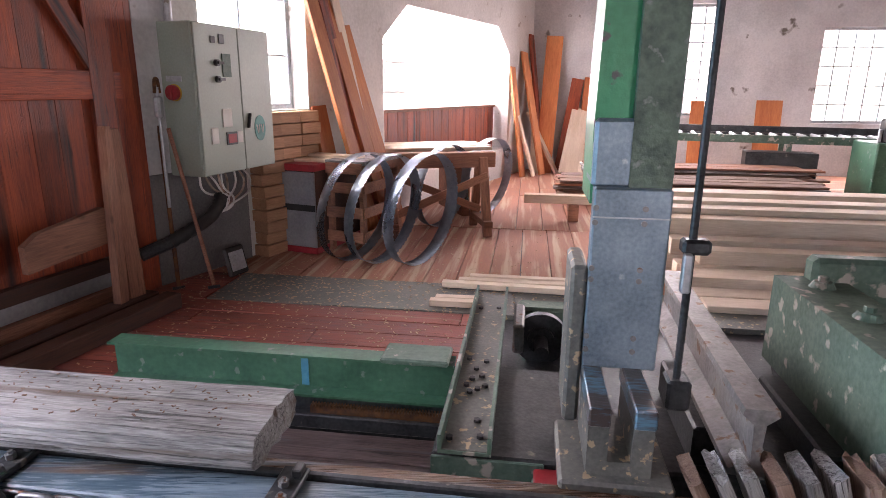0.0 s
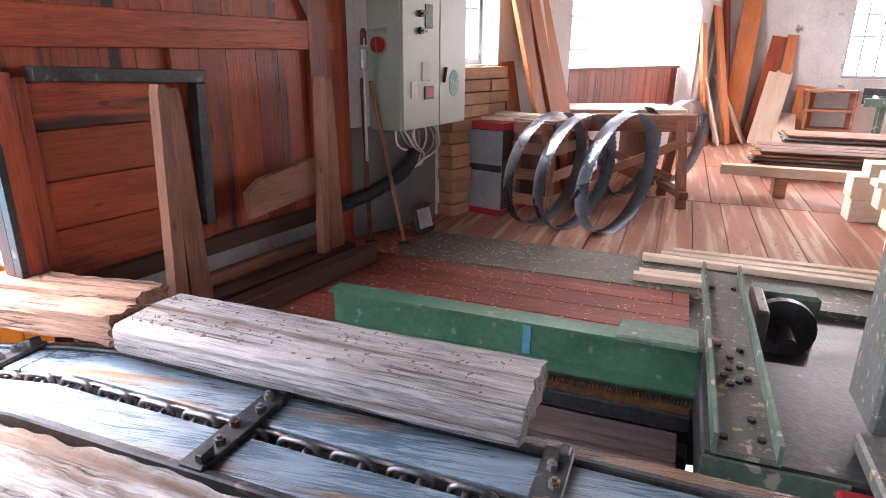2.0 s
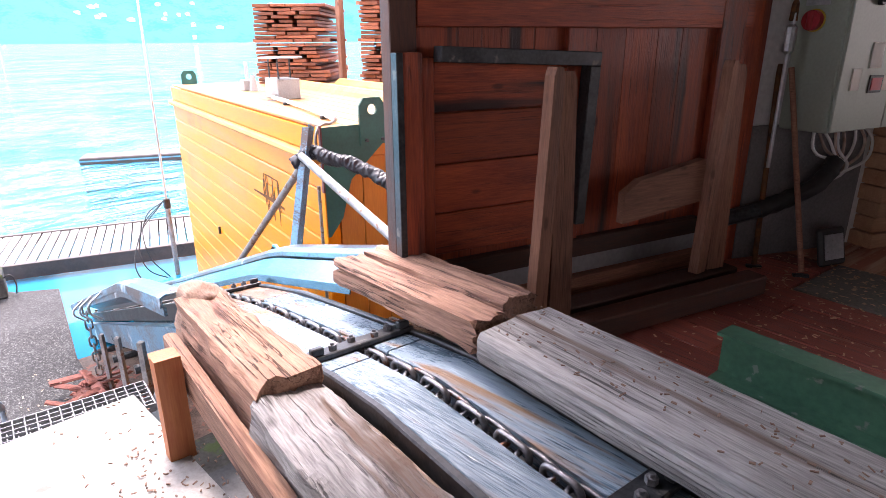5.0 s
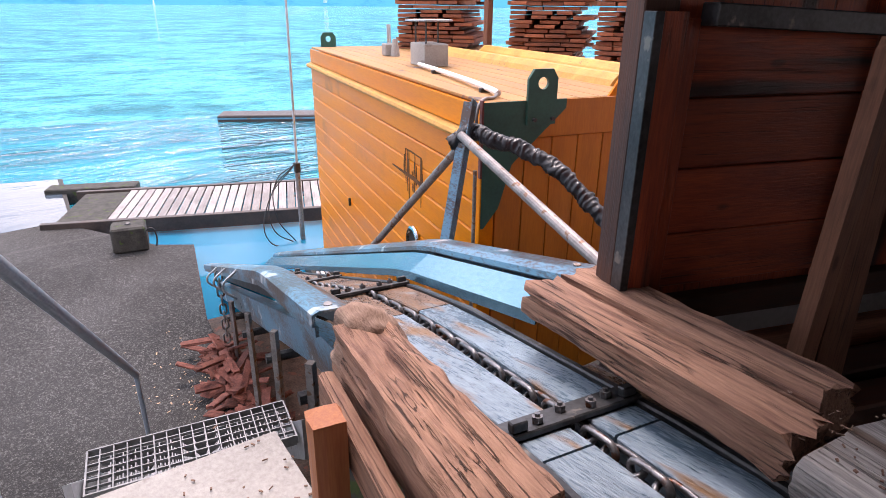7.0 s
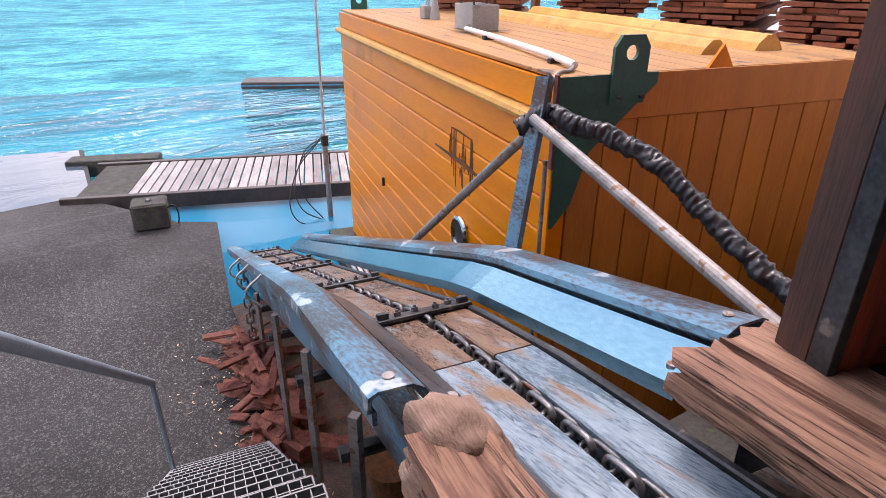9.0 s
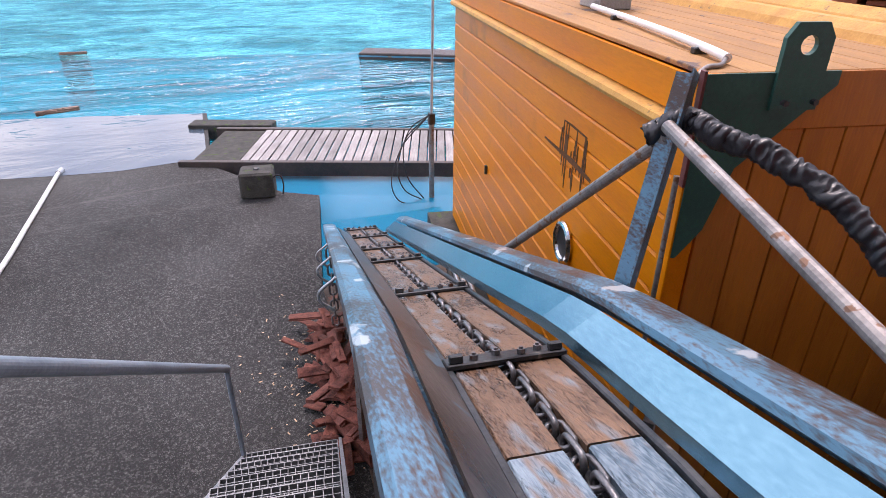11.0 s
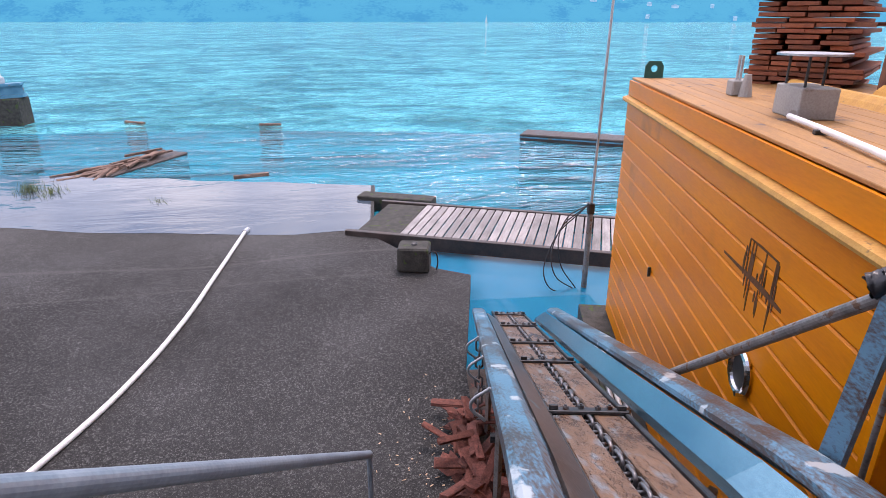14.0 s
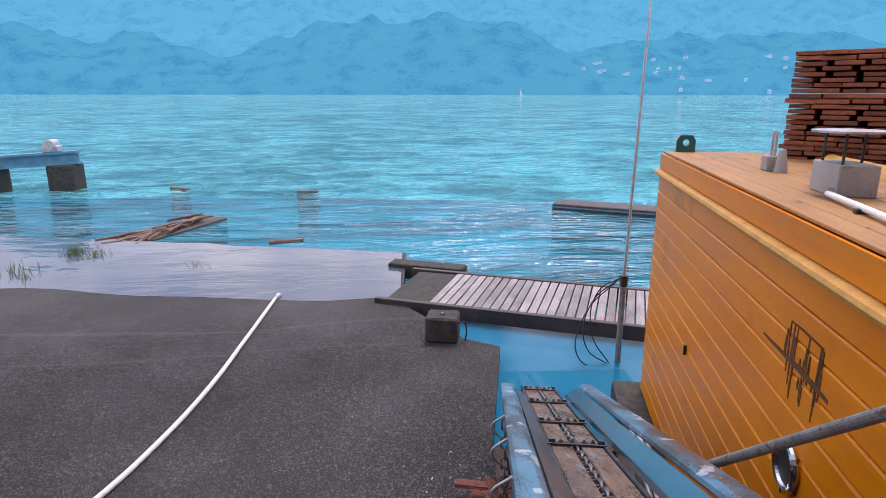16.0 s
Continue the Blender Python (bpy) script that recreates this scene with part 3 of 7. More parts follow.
def rough_beam(length, width, height, seed, wear=0.012, cuts=40):
    """A hewn beam along x from 0 to length: uneven faces, lengthwise splits, ragged ends."""
    bm = bmesh.new()
    ring = 28 if wear >= 0.008 and length > 0.7 else 12
    if ring > 12:
        cuts = max(cuts, int(length * 45))
    shape = []
    for i in range(ring):
        a = 2 * math.pi * (i + 0.5) / ring
        c, s = math.cos(a), math.sin(a)
        k = 1 / max(abs(c), abs(s))
        shape.append((c * k * 0.5, s * k * 0.5))
    rows = []
    for j in range(cuts + 1):
        x = length * j / cuts
        row = []
        for i, (w, z) in enumerate(shape):
            at = Vector((x * 3 + seed, w * 5, z * 5 + seed))
            swell = noise.noise(at) + 0.45 * noise.noise(at * 4)
            split = noise.noise(Vector((x * 0.8 + seed, i * 5.3, seed * 2)))
            split = -max(0.0, split - 0.25) * 2.2 if ring > 12 else 0
            k = 1 - 0.06 * (abs(w) > 0.45 and abs(z) > 0.45) + (swell + split) * wear / max(width, height) * 1.6
            ex = noise.noise(Vector((w * 6, z * 6, seed + j))) * min(0.09, wear * 4) if j in (0, cuts) else 0
            row.append(bm.verts.new((x + ex, w * width * k, z * height * k + height / 2)))
        rows.append(row)
    for a, b in zip(rows, rows[1:]):
        for i in range(ring):
            bm.faces.new((a[i], a[(i + 1) % ring], b[(i + 1) % ring], b[i]))
    bm.faces.new(rows[0])
    bm.faces.new(rows[-1])
    return bm


# frames of reference: the log slide, the gate wall, the arched wall, the back wall, the container
def slide_at(s, w, z, pitch=0.0):
    """s metres down the slide from its bend (inside: minus), w across it towards the container; pitch in degrees."""
    a = radians(8)
    return pose(-4.5 - s * math.cos(a) + w * math.sin(a), 2.05 + s * math.sin(a) + w * math.cos(a), z, 0, pitch, -8)


GATE = pose(-2.92, 2.22, 0, 0, 0, 72)       # x along the gate leaf, y towards the lake
WALL = pose(-2.2, 4.5, 0, 0, 0, 62)         # x along the arched wall, y outwards
BACK = pose(1.75, 11.75, 0, 0, 0, -7)       # x along the back wall, y outwards
BOX = pose(-4.755, 3.1, 0, 0, 0, -11.6)       # x back from the container's near end, y across it


# ---- the mill's shell ----
def pierced_wall(name, m, x0, x1, height, depth, holes, material, label):
    """A wall along m's x, its holes [(outline points)] cut right through; built of strips round the holes' boxes."""
    bm = bmesh.new()
    xs = sorted({x0, x1, *[x for h in holes for x in (h[0], h[1])]})
    for a, b in zip(xs, xs[1:]):
        mid, z = (a + b) / 2, 0.0
        for h in sorted((h for h in holes if h[0] < mid < h[1]), key=lambda h: h[2]):
            if h[2] > z:
                span(bm, a, b, 0, depth, z, h[2], m)
            z = h[3]
        if z < height:
            span(bm, a, b, 0, depth, z, height, m)
    return tagged(part(name, bm, material), label, "wall", kind="structure")


ARCH = (3.2, 7.1, 0.5, 2.48)
wall_arch = pierced_wall("wall_west", WALL, -0.02, 8.6, 4.2, 0.32, [(0.6, 1.86, 1.3, 3.3), ARCH], PLASTER, "rough whitewashed plaster wall with an arched opening")
bm = bmesh.new()
for x, sx in ((ARCH[0], 1), (ARCH[1], -1)):
    prism(bm, [(x, ARCH[3] + 0.001), (x + sx * 0.55, ARCH[3] + 0.001), (x, ARCH[3] - 0.42)], 0.318, WALL @ Matrix.Translation((0, 0.001, 0)))
part("haunch", bm, PLASTER, wall_arch)
pierced_wall("wall_north", BACK, -0.2, 8.6, 4.2, 0.3, [(1.75, 3.2, 1.05, 3.0), (4.95, 7.6, 0.95, 2.6)], GREY_PLASTER, "grey sooty plaster wall with two glazed windows")
pierced_wall("wall_east", pose(9.6, 10.9, 0, 0, 0, -90), 0, 17, 4.2, 0.3, [], GREY_PLASTER, "plain plaster wall closing the mill hall")
# this wall is out of view; its opening is made up to admit light
pierced_wall("wall_south", pose(9.9, -6.0, 0, 0, 0, 180), 0, 12.9, 4.2, 0.3, [(6.8, 8.4, 1.1, 2.6)], GREY_PLASTER, "unseen mill wall with a window added to let in light")
pierced_wall("wall_gate", pose(-3.0, -6.0, 0, 0, 0, 90), -0.3, 6.1, 4.2, 0.3, [], GREY_PLASTER, "outer mill wall beside the open gate")
bm = bmesh.new()
span(bm, -0.25, 9.3, 0.02, 0.32, 3.0, 4.2, pose(-3.04, -0.2, 0, 0, 0, 78))
tagged(part("wall_lintel", bm, GREY_PLASTER), "plaster lintel above the open gate", "wall", kind="structure")
bm = bmesh.new()
span(bm, -3.6, 10.2, -6.6, 12.6, 4.2, 4.4)
for k in range(9):
    span(bm, -3.0 + k * 1.5, -2.8 + k * 1.5, -6, 11, 3.95, 4.2)
tagged(part("ceiling", bm, DARK_WOOD), "dark timber ceiling with exposed beams", "ceiling", kind="structure")


def glazing(name, m, x0, x1, z0, z1, cols, rows, depth, label):
    w = thing(name, label, "window", m, kind="structure")
    bm = bmesh.new()
    for a, b, c, d in ((x0, x1, z0, z0 + 0.05), (x0, x1, z1 - 0.05, z1)):
        span(bm, a, b, depth, depth + 0.05, c, d)
    for a, b in ((x0, x0 + 0.05), (x1 - 0.05, x1)):
        span(bm, a, b, depth + 0.001, depth + 0.049, z0 + 0.05, z1 - 0.05)
    part("window_frame", bm, GALV, w)
    bm = bmesh.new()
    for i in range(1, cols):
        x = x0 + (x1 - x0) * i / cols
        span(bm, x - 0.011, x + 0.011, depth + 0.01, depth + 0.04, z0 + 0.05, z1 - 0.05)
    for j in range(1, rows):
        z = z0 + (z1 - z0) * j / rows
        span(bm, x0 + 0.05, x1 - 0.05, depth + 0.012, depth + 0.038, z - 0.011, z + 0.011)
    part("glazing_bars", bm, GALV, w)
    pw, ph = (x1 - x0 - 0.1) / cols, (z1 - z0 - 0.1) / rows
    bm = bmesh.new()
    slab(bm, pw - 0.02, 0.006, ph - 0.02)
    me = finish(bm, "pane", GLASS)
    for i in range(cols):
        for j in range(rows):
            p = share("pane", me, w, Matrix.Translation((x0 + 0.05 + pw * (i + 0.5), depth + 0.025, z0 + 0.06 + ph * j)))
            p.visible_shadow = False
    return w


glazing("window_1", BACK, 1.75, 3.2, 1.05, 3.0, 6, 6, 0.12, "tall steel window with small panes of rippled glass")
glazing("window_2", BACK, 4.95, 7.6, 0.95, 2.6, 9, 5, 0.12, "wide steel window with small panes of rippled glass")
glazing("window_3", WALL, 0.6, 1.86, 1.3, 3.3, 2, 4, 0.2, "bright side window above stacked wooden blocks")
# corrugated translucent sheet, board parapet and small pane in the arched opening
arch_fill = thing("window_4", "arched opening closed with white translucent corrugated sheeting", "window", WALL, kind="structure")
sheeting = bpy.data.materials.new("translucent white sheeting")
sheeting.use_nodes = True
sb = sheeting.node_tree.nodes["Principled BSDF"]
sb.inputs["Base Color"].default_value, sb.inputs["Roughness"].default_value = (0.85, 0.87, 0.88, 1), 0.6
sb.inputs["Transmission Weight"].default_value = 0.9
for j in range(7):
    bm = bmesh.new()
    z0 = 1.24 + j * 0.2
    prism(bm, [(ARCH[0] + (1.0 if j in (1, 2) else 0.0), z0), (ARCH[1], z0), (ARCH[1], z0 + 0.19), (ARCH[0] + (1.0 if j in (1, 2) else 0.0), z0 + 0.19)], 0.012, Matrix.Translation((0, 0.33 + 0.006 * j, 0)))
    part("sheet", bm, sheeting, arch_fill).visible_shadow = False
for j in range(16):
    bm = bmesh.new()
    span(bm, -0.118, 0.118, 0, 0.03, 0, 0.7)
    part("parapet_board", bm, RED_WOOD_V, arch_fill, at=Matrix.Translation((ARCH[0] + 0.122 + j * 0.243, 0.27, 0.5)))
for j in range(7):
    bm = bmesh.new()
    span(bm, ARCH[0], ARCH[1], 0.318, 0.33, 1.228 + j * 0.2, 1.24 + j * 0.2)
    part("sheet_batten", bm, GALV, arch_fill)
bm = bmesh.new()
for a, b, c, d in ((ARCH[0], ARCH[0] + 1.0, 1.44, 1.47), (ARCH[0], ARCH[0] + 1.0, 1.81, 1.84), (ARCH[0] + 0.97, ARCH[0] + 1.0, 1.47, 1.81), (ARCH[0] + 0.45, ARCH[0] + 0.48, 1.47, 1.81)):
    span(bm, a, b, 0.29, 0.317, c, d)
part("small_frame", bm, WHITE_PAINT, arch_fill)
bm = bmesh.new()
span(bm, ARCH[0], ARCH[1], 0.24, 0.31, 1.2, 1.235)
part("window_sill", bm, POST_WOOD, arch_fill)

# ---- grounds ----
bm = bmesh.new()
span(bm, -3.2, 9.8, 2.75, 12.5, -0.4, -0.035)
floor = tagged(part("floor", bm, DARK_STEEL), "plank floor of the mill hall strewn with sawdust", "floor", kind="structure")
bm = bmesh.new()
span(bm, -3.35, 9.8, -6.3, 1.15, -0.5, -0.02)
tagged(part("floor_concrete", bm, CONCRETE), "pale worn concrete landing inside the gate", "floor", kind="structure")
bm = bmesh.new()
span(bm, -3.2, 9.8, 1.15, 2.75, -0.9, -0.45)
tagged(part("floor_pit", bm, DARK_STEEL), "dark oily pit under the log slide", "floor", kind="structure")
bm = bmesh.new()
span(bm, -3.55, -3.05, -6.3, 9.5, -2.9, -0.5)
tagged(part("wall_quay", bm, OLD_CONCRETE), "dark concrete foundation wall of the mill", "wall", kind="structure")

SHORE = -2.5
LEVEL = -2.72
bm = bmesh.new()
edge = [(-3.1, 1.66), (-9.15, 2.06), (-11.95, 2.55), (-12.3, 2.0), (-14.05, 0.95), (-17.9, 1.0), (-20.3, -10.6), (-24, -30), (-3.1, -30)]
top = [bm.verts.new((x, y, SHORE)) for x, y in edge]
low = [bm.verts.new((x, y, SHORE - 1.2)) for x, y in edge]
bm.faces.new(top)
for i in range(len(edge)):
    k = (i + 1) % len(edge)
    bm.faces.new((top[i], low[i], low[k], top[k]))
bm.faces.new(low)
tagged(part("terrace", bm, ASPHALT), "grey asphalt terrace running down to the lake", "pavement", kind="structure")
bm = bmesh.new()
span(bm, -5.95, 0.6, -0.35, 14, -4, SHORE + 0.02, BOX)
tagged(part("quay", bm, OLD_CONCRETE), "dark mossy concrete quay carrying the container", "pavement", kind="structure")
bm = bmesh.new()
span(bm, -7.5, 0.6, 2.75, 14, SHORE + 0.02, 0.35, BOX)
tagged(part("embankment", bm, CONCRETE), "concrete yard embankment behind the container", "ground", kind="structure")

SILT = surface("dark silt strewn with bark", (0.045, 0.034, 0.027), (0.17, 0.125, 0.1), 0.95, 0, 6, (1, 1, 1), 0.9, 45, 0.5, (0.2, 0.085, 0.06), 9, 0.6, True, 0)
bm = bmesh.new()
for outline in ([(-3.1, 1.64), (-9.12, 2.04), (-9.12, 3.75), (-3.1, 2.9)],):
    top = [bm.verts.new((x, y, SHORE - 0.012)) for x, y in outline]
    low = [bm.verts.new((x, y, SHORE - 1.2)) for x, y in outline]
    bm.faces.new(top)
    bm.faces.new(low)
    for i in range(4):
        k = (i + 1) % 4
        bm.faces.new((top[i], low[i], low[k], top[k]))
tagged(part("ground_under_slide", bm, SILT), "dark silt and bark litter under the log slide", "ground", kind="structure")

# one sheet of lake reaching the far shore
bm = bmesh.new()
for x0, x1, y0, y1 in ((-2200, -14.3, -2600, 2600), (-14.3, -9.3, 5.4, 2600), (-14.3, -9.3, -2600, 0.6)):
    bm.faces.new([bm.verts.new((x, y, LEVEL)) for x, y in ((x0, y0), (x1, y0), (x1, y1), (x0, y1))])
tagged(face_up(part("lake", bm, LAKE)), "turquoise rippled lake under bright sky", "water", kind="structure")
bm = bmesh.new()
shore_side, lake_side = [], []
for i in range(91):
    y = -46 + i * 0.9
    shore_side.append(bm.verts.new((-14.3 if y > -20 else -13.0, y, LEVEL + 0.006)))
    lake_side.append(bm.verts.new((-28.3 + 0.11 * (y + 10) + 1.2 * noise.noise(Vector((y / 9, 3.1, 0))) + 0.35 * noise.noise(Vector((y / 1.7, 1.1, 0))), y, LEVEL + 0.006)))
for a, b, c, d in zip(shore_side, shore_side[1:], lake_side[1:], lake_side):
    bm.faces.new((a, b, c, d))
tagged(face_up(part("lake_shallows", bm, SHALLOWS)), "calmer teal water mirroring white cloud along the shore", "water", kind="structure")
bm = bmesh.new()
vs = [bm.verts.new((x, y, LEVEL + 0.002)) for x, y in ((-8.0, 0.6), (-8.0, 5.4), (-14.3, 5.4), (-14.3, 0.6))]
bm.faces.new(vs)
tagged(face_up(part("dock_water", bm, STILL)), "still blue water in the small dock", "water", kind="structure")
bm = bmesh.new()
span(bm, -14.5, -7.5, 0.4, 5.6, -4.6, -4.2)
tagged(part("dock_bed", bm, PIER_BLUE), "blue silty bed of the small dock", "ground", kind="structure")
# film of water over the low end of the terrace
bm = bmesh.new()
near, far = [], []
for i in range(41):
    y = 0.9 - i * 0.36
    wob = noise.noise(Vector((y * 0.35, 2.3, 0))) * 0.35
    near.append(bm.verts.new((-14.15 + 0.16 * y + wob - 0.3 * max(0, y + 0.6), y, SHORE + 0.006)))
    far.append(bm.verts.new((-18.05 + 0.225 * (y - 0.2) + noise.noise(Vector((y, 7, 0))) * 0.15, y, SHORE + 0.006)))
for a, b, c, d in zip(near, near[1:], far[1:], far):
    bm.faces.new((a, b, c, d))
tagged(face_up(part("water_film", bm, FILM)), "shallow water lying on the flooded terrace edge", "water", kind="structure")


def mountains(name, near, depth, height, seed, low, material):
    """A wooded ridge on the far shore, folded by gullies."""
    bm = bmesh.new()
    nx, ny = 40, 260
    rows = []
    for i in range(nx + 1):
        row = []
        for j in range(ny + 1):
            y = -2600 + 5200 * j / ny
            f = i / nx
            x = near - depth * f
            crest = 0.72 + 0.35 * noise.noise(Vector((y / 620, seed, 0))) + 0.2 * noise.noise(Vector((y / 190, seed, 5)))
            h = height * crest * f ** 0.9
            h += height * 0.12 * f ** 0.5 * noise.fractal(Vector((x / 210, y / 150, seed)), 1.0, 2.0, 6) * min(1, f * 4)
            row.append(bm.verts.new((x + 50 * noise.noise(Vector((y / 160, 8, seed))), y, LEVEL - 1 + low + max(0, h))))
        rows.append(row)
    for a, b in zip(rows, rows[1:]):
        for j in range(ny):
            bm.faces.new((a[j], a[j + 1], b[j + 1], b[j]))
    return tagged(part(name, bm, material, smooth=True), "wooded mountainside across the lake under painted blue haze", "mountain", kind="structure")


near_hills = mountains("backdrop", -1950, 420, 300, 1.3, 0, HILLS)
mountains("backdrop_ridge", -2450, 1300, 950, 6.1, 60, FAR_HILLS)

# ---- log slide ----
def bed_height(s):
    pts = [(-9, 0.31), (-2.3, 0.31), (-0.9, 0.06), (-0.2, -0.12), (9.5, -0.12 - 0.385 * 9.7)]
    for (a, za), (b, zb) in zip(pts, pts[1:]):
        if s <= b:
            return za + (zb - za) * (s - a) / (b - a)
    return pts[-1][1]


def bed_station(s, w=0.0, dz=0.0):
    slope = math.degrees(math.atan2(bed_height(s - 0.15) - bed_height(s + 0.15), 0.3))
    return slide_at(s, w, bed_height(s) + dz, -slope)


def bed_run(name, w0, w1, z0, z1, s0, s1, material, parent, step=0.3, label=""):
    bm = bmesh.new()
    k = max(1, round((s1 - s0) / step))
    sweep(bm, [(w0, z0), (w1, z0), (w1, z1 - 0.006), (w1 - 0.006, z1), (w0 + 0.006, z1), (w0, z1 - 0.006)], [bed_station(s0 + (s1 - s0) * i / k) for i in range(k + 1)])
    return part(name, bm, material, parent, label)


slide = thing("log_slide", "steel and timber log slide running down into the lake", "conveyor")
for w0, w1 in ((-0.2, -0.035), (0.035, 0.2)):
    bed_run("bed_plank", w0, w1, -0.07, 0, -5.4, -2.05, WORN_BED, slide, label="slide plank worn to grey-blue steel")
    bed_run("bed_plank", w0, w1, -0.07, 0, -2.04, -0.75, WORN_BED, slide, label="slide plank worn to grey-blue steel")
    bed_run("bed_plank", w0, w1, -0.07, 0, -0.74, 9.0, BED_WOOD, slide, label="worn wet slide plank")
bed_run("side_plank", 0.25, 0.34, -0.09, -0.03, -5.4, -1.6, BED_WOOD, slide)
bed_run("side_plank", -0.33, -0.25, -0.09, -0.03, -5.4, -1.6, BED_WOOD, slide)
bed_run("chain_channel", -0.036, 0.036, -0.09, -0.065, -5.4, 9.0, DARK_STEEL, slide)
for w0, w1 in ((-0.235, -0.205), (0.205, 0.235)):
    bed_run("edge_strip", w0, w1, -0.11, 0.012, -5.4, 9.0, DARK_STEEL, slide, label="dark steel edge strip")


def rail_height(s):
    pts = [(-1.36, 0.4), (0, 0.04), (5.3, -2.02)]
    for (a, za), (b, zb) in zip(pts, pts[1:]):
        if s <= b:
            return za + (zb - za) * (s - a) / (b - a)
    return pts[-1][1]


def guide_rail(side, s0, s1):
    """A bent sheet-steel cheek: a broad rounded cap and a sloping inner plate."""
    rail = thing("guide_rail", "bent sheet-steel guide rail with scuffed blue paint beside the drag chain", "rail", group="guide rails of the log slide")
    cap, plate, back = bmesh.new(), bmesh.new(), bmesh.new()
    stops = [s0] + [s for s in (-0.12, 0.12) if s0 < s < s1] + [s1]
    st = [slide_at(s, 0, rail_height(s)) for s in stops]
    o = side
    sweep(cap, [(o * w, z) for w, z in ((0.56, -0.06), (0.555, -0.012), (0.53, 0.0), (0.44, -0.002), (0.405, -0.025), (0.395, -0.05), (0.4, -0.058), (0.415, -0.03), (0.44, -0.012), (0.53, -0.01), (0.545, -0.02), (0.55, -0.06))], st)
    sweep(plate, [(o * w, z) for w, z in ((0.375, -0.062), (0.255, -0.15), (0.245, -0.195), (0.252, -0.195), (0.263, -0.152), (0.38, -0.07))], st)
    sweep(back, [(o * w, z) for w, z in ((0.548, -0.06), (0.548, -0.17 if side > 0 else -0.1), (0.535, -0.17 if side > 0 else -0.1), (0.535, -0.06))], st)
    part("cap", cap, BLUE_STEEL, rail)
    part("inner_plate", plate, TEAL_STEEL if side > 0 else DULL_PLATE, rail, "polished blue-grey slide plate" if side > 0 else "rubbed brown-grey slide plate")
    part("outer_web", back, BLUE_STEEL, rail)
    for s, w, dz in ((s0 + 0.07, 0.48, 0.0), (s0 + 0.07, 0.3, -0.12)):
        bm = bmesh.new()
        rod(bm, slide_at(s, o * w, rail_height(s) + dz - 0.01).translation, slide_at(s, o * w, rail_height(s) + dz + 0.006).translation, 0.016)
        part("rivet", bm, PIPE_STEEL, rail)
    return rail


guide_rail(1, -1.36, 5.3)
guide_rail(-1, -1.18, 5.1)

# stringers and legs carrying the slide
frame_ = thing("slide_trestle", "blue-grey steel trestle legs under the log slide", "support")
for w in (-0.3, 0.3):
    bm = bmesh.new()
    sweep(bm, [(w - 0.05, -0.34), (w + 0.05, -0.34), (w + 0.05, -0.12), (w - 0.05, -0.12)], [bed_station(s) for s in (-1.2, -0.2, 0.2, 8.5)])
    part("stringer", bm, BLUE_STEEL, frame_)
for s in (-0.5, 0.5, 1.8, 3.2):
    for w, lean in ((-0.44, -0.05), (0.44, 0.05)):
        bm = bmesh.new()
        a, b = slide_at(s + lean, w, bed_height(s) - 0.2).translation, slide_at(s, w, SHORE - 0.02).translation
        rod(bm, a, b, 0.028, 4)
        part("leg", bm, PIPE_STEEL, frame_)
    bm = bmesh.new()
    rod(bm, slide_at(s, -0.5, bed_height(s) - 0.42).translation, slide_at(s, 0.5, bed_height(s) - 0.42).translation, 0.035, 8)
    part("cross_tie", bm, DARK_STEEL, frame_)


# drag chain: links and flights
chain = thing("drag_chain", "heavy round-link steel drag chain lying between the slide planks", "chain")


def link_mesh():
    bm = bmesh.new()
    n1, n2, L, R, r = 20, 6, 0.05, 0.031, 0.0095
    rings = []
    for i in range(n1):
        a = 2 * math.pi * i / n1
        c, s = math.cos(a), math.sin(a)
        cx = (L if c > 0 else -L) * (abs(c) > 1e-6) * 0.55
        ctr, out = Vector((cx + R * c, R * s, 0)), Vector((c, s, 0))
        rings.append([bm.verts.new(ctr + out * (r * math.cos(2 * math.pi * k / n2)) + Vector((0, 0, r * math.sin(2 * math.pi * k / n2)))) for k in range(n2)])
    for i in range(n1):
        a, b = rings[i], rings[(i + 1) % n1]
        for k in range(n2):
            bm.faces.new((a[k], a[(k + 1) % n2], b[(k + 1) % n2], b[k]))
    return finish(bm, "link", CHAIN_STEEL, True)


link = link_mesh()
s, i = -4.6, 0
while s < 8.2:
    share("link", link, chain, bed_station(s, 0, -0.03) @ pose(0, 0, 0, 18 if i % 2 else 90, 0, 0) @ Matrix.Diagonal((1.15, 1.0, 1.15, 1)))
    s, i = s + 0.092, i + 1


def flight(s, seed):
    f = thing("chain_flight", "dark steel cross bar bolted over the drag chain", "flight bar", bed_station(s, 0, 0.002), "cross bars of the drag chain")
    bm = bmesh.new()
    slab(bm, 0.085, 0.46, 0.022, bevel=0.004)
    for w in (-0.19, 0.19):
        slab(bm, 0.03, 0.05, 0.03, Matrix.Translation((0.02, w, 0.022)), 0.004)
    part("bar", bm, DARK_STEEL, f)
    for w, x in ((-0.12, 0.01), (-0.03, -0.01), (0.06, 0.015), (0.13, -0.005)):
        bm = bmesh.new()
        hexbolt(bm, (x, w, 0.03), 0.017, 0.022)
        rod(bm, (x, w, 0.03), (x, w, 0.05), 0.008, 8)
        part("bolt", bm, CHAIN_STEEL, f)


for k, s in enumerate((-4.05, -3.12, -1.9, -0.15, 1.2, 2.65, 3.6, 4.9, 6.1)):
    flight(s, k)

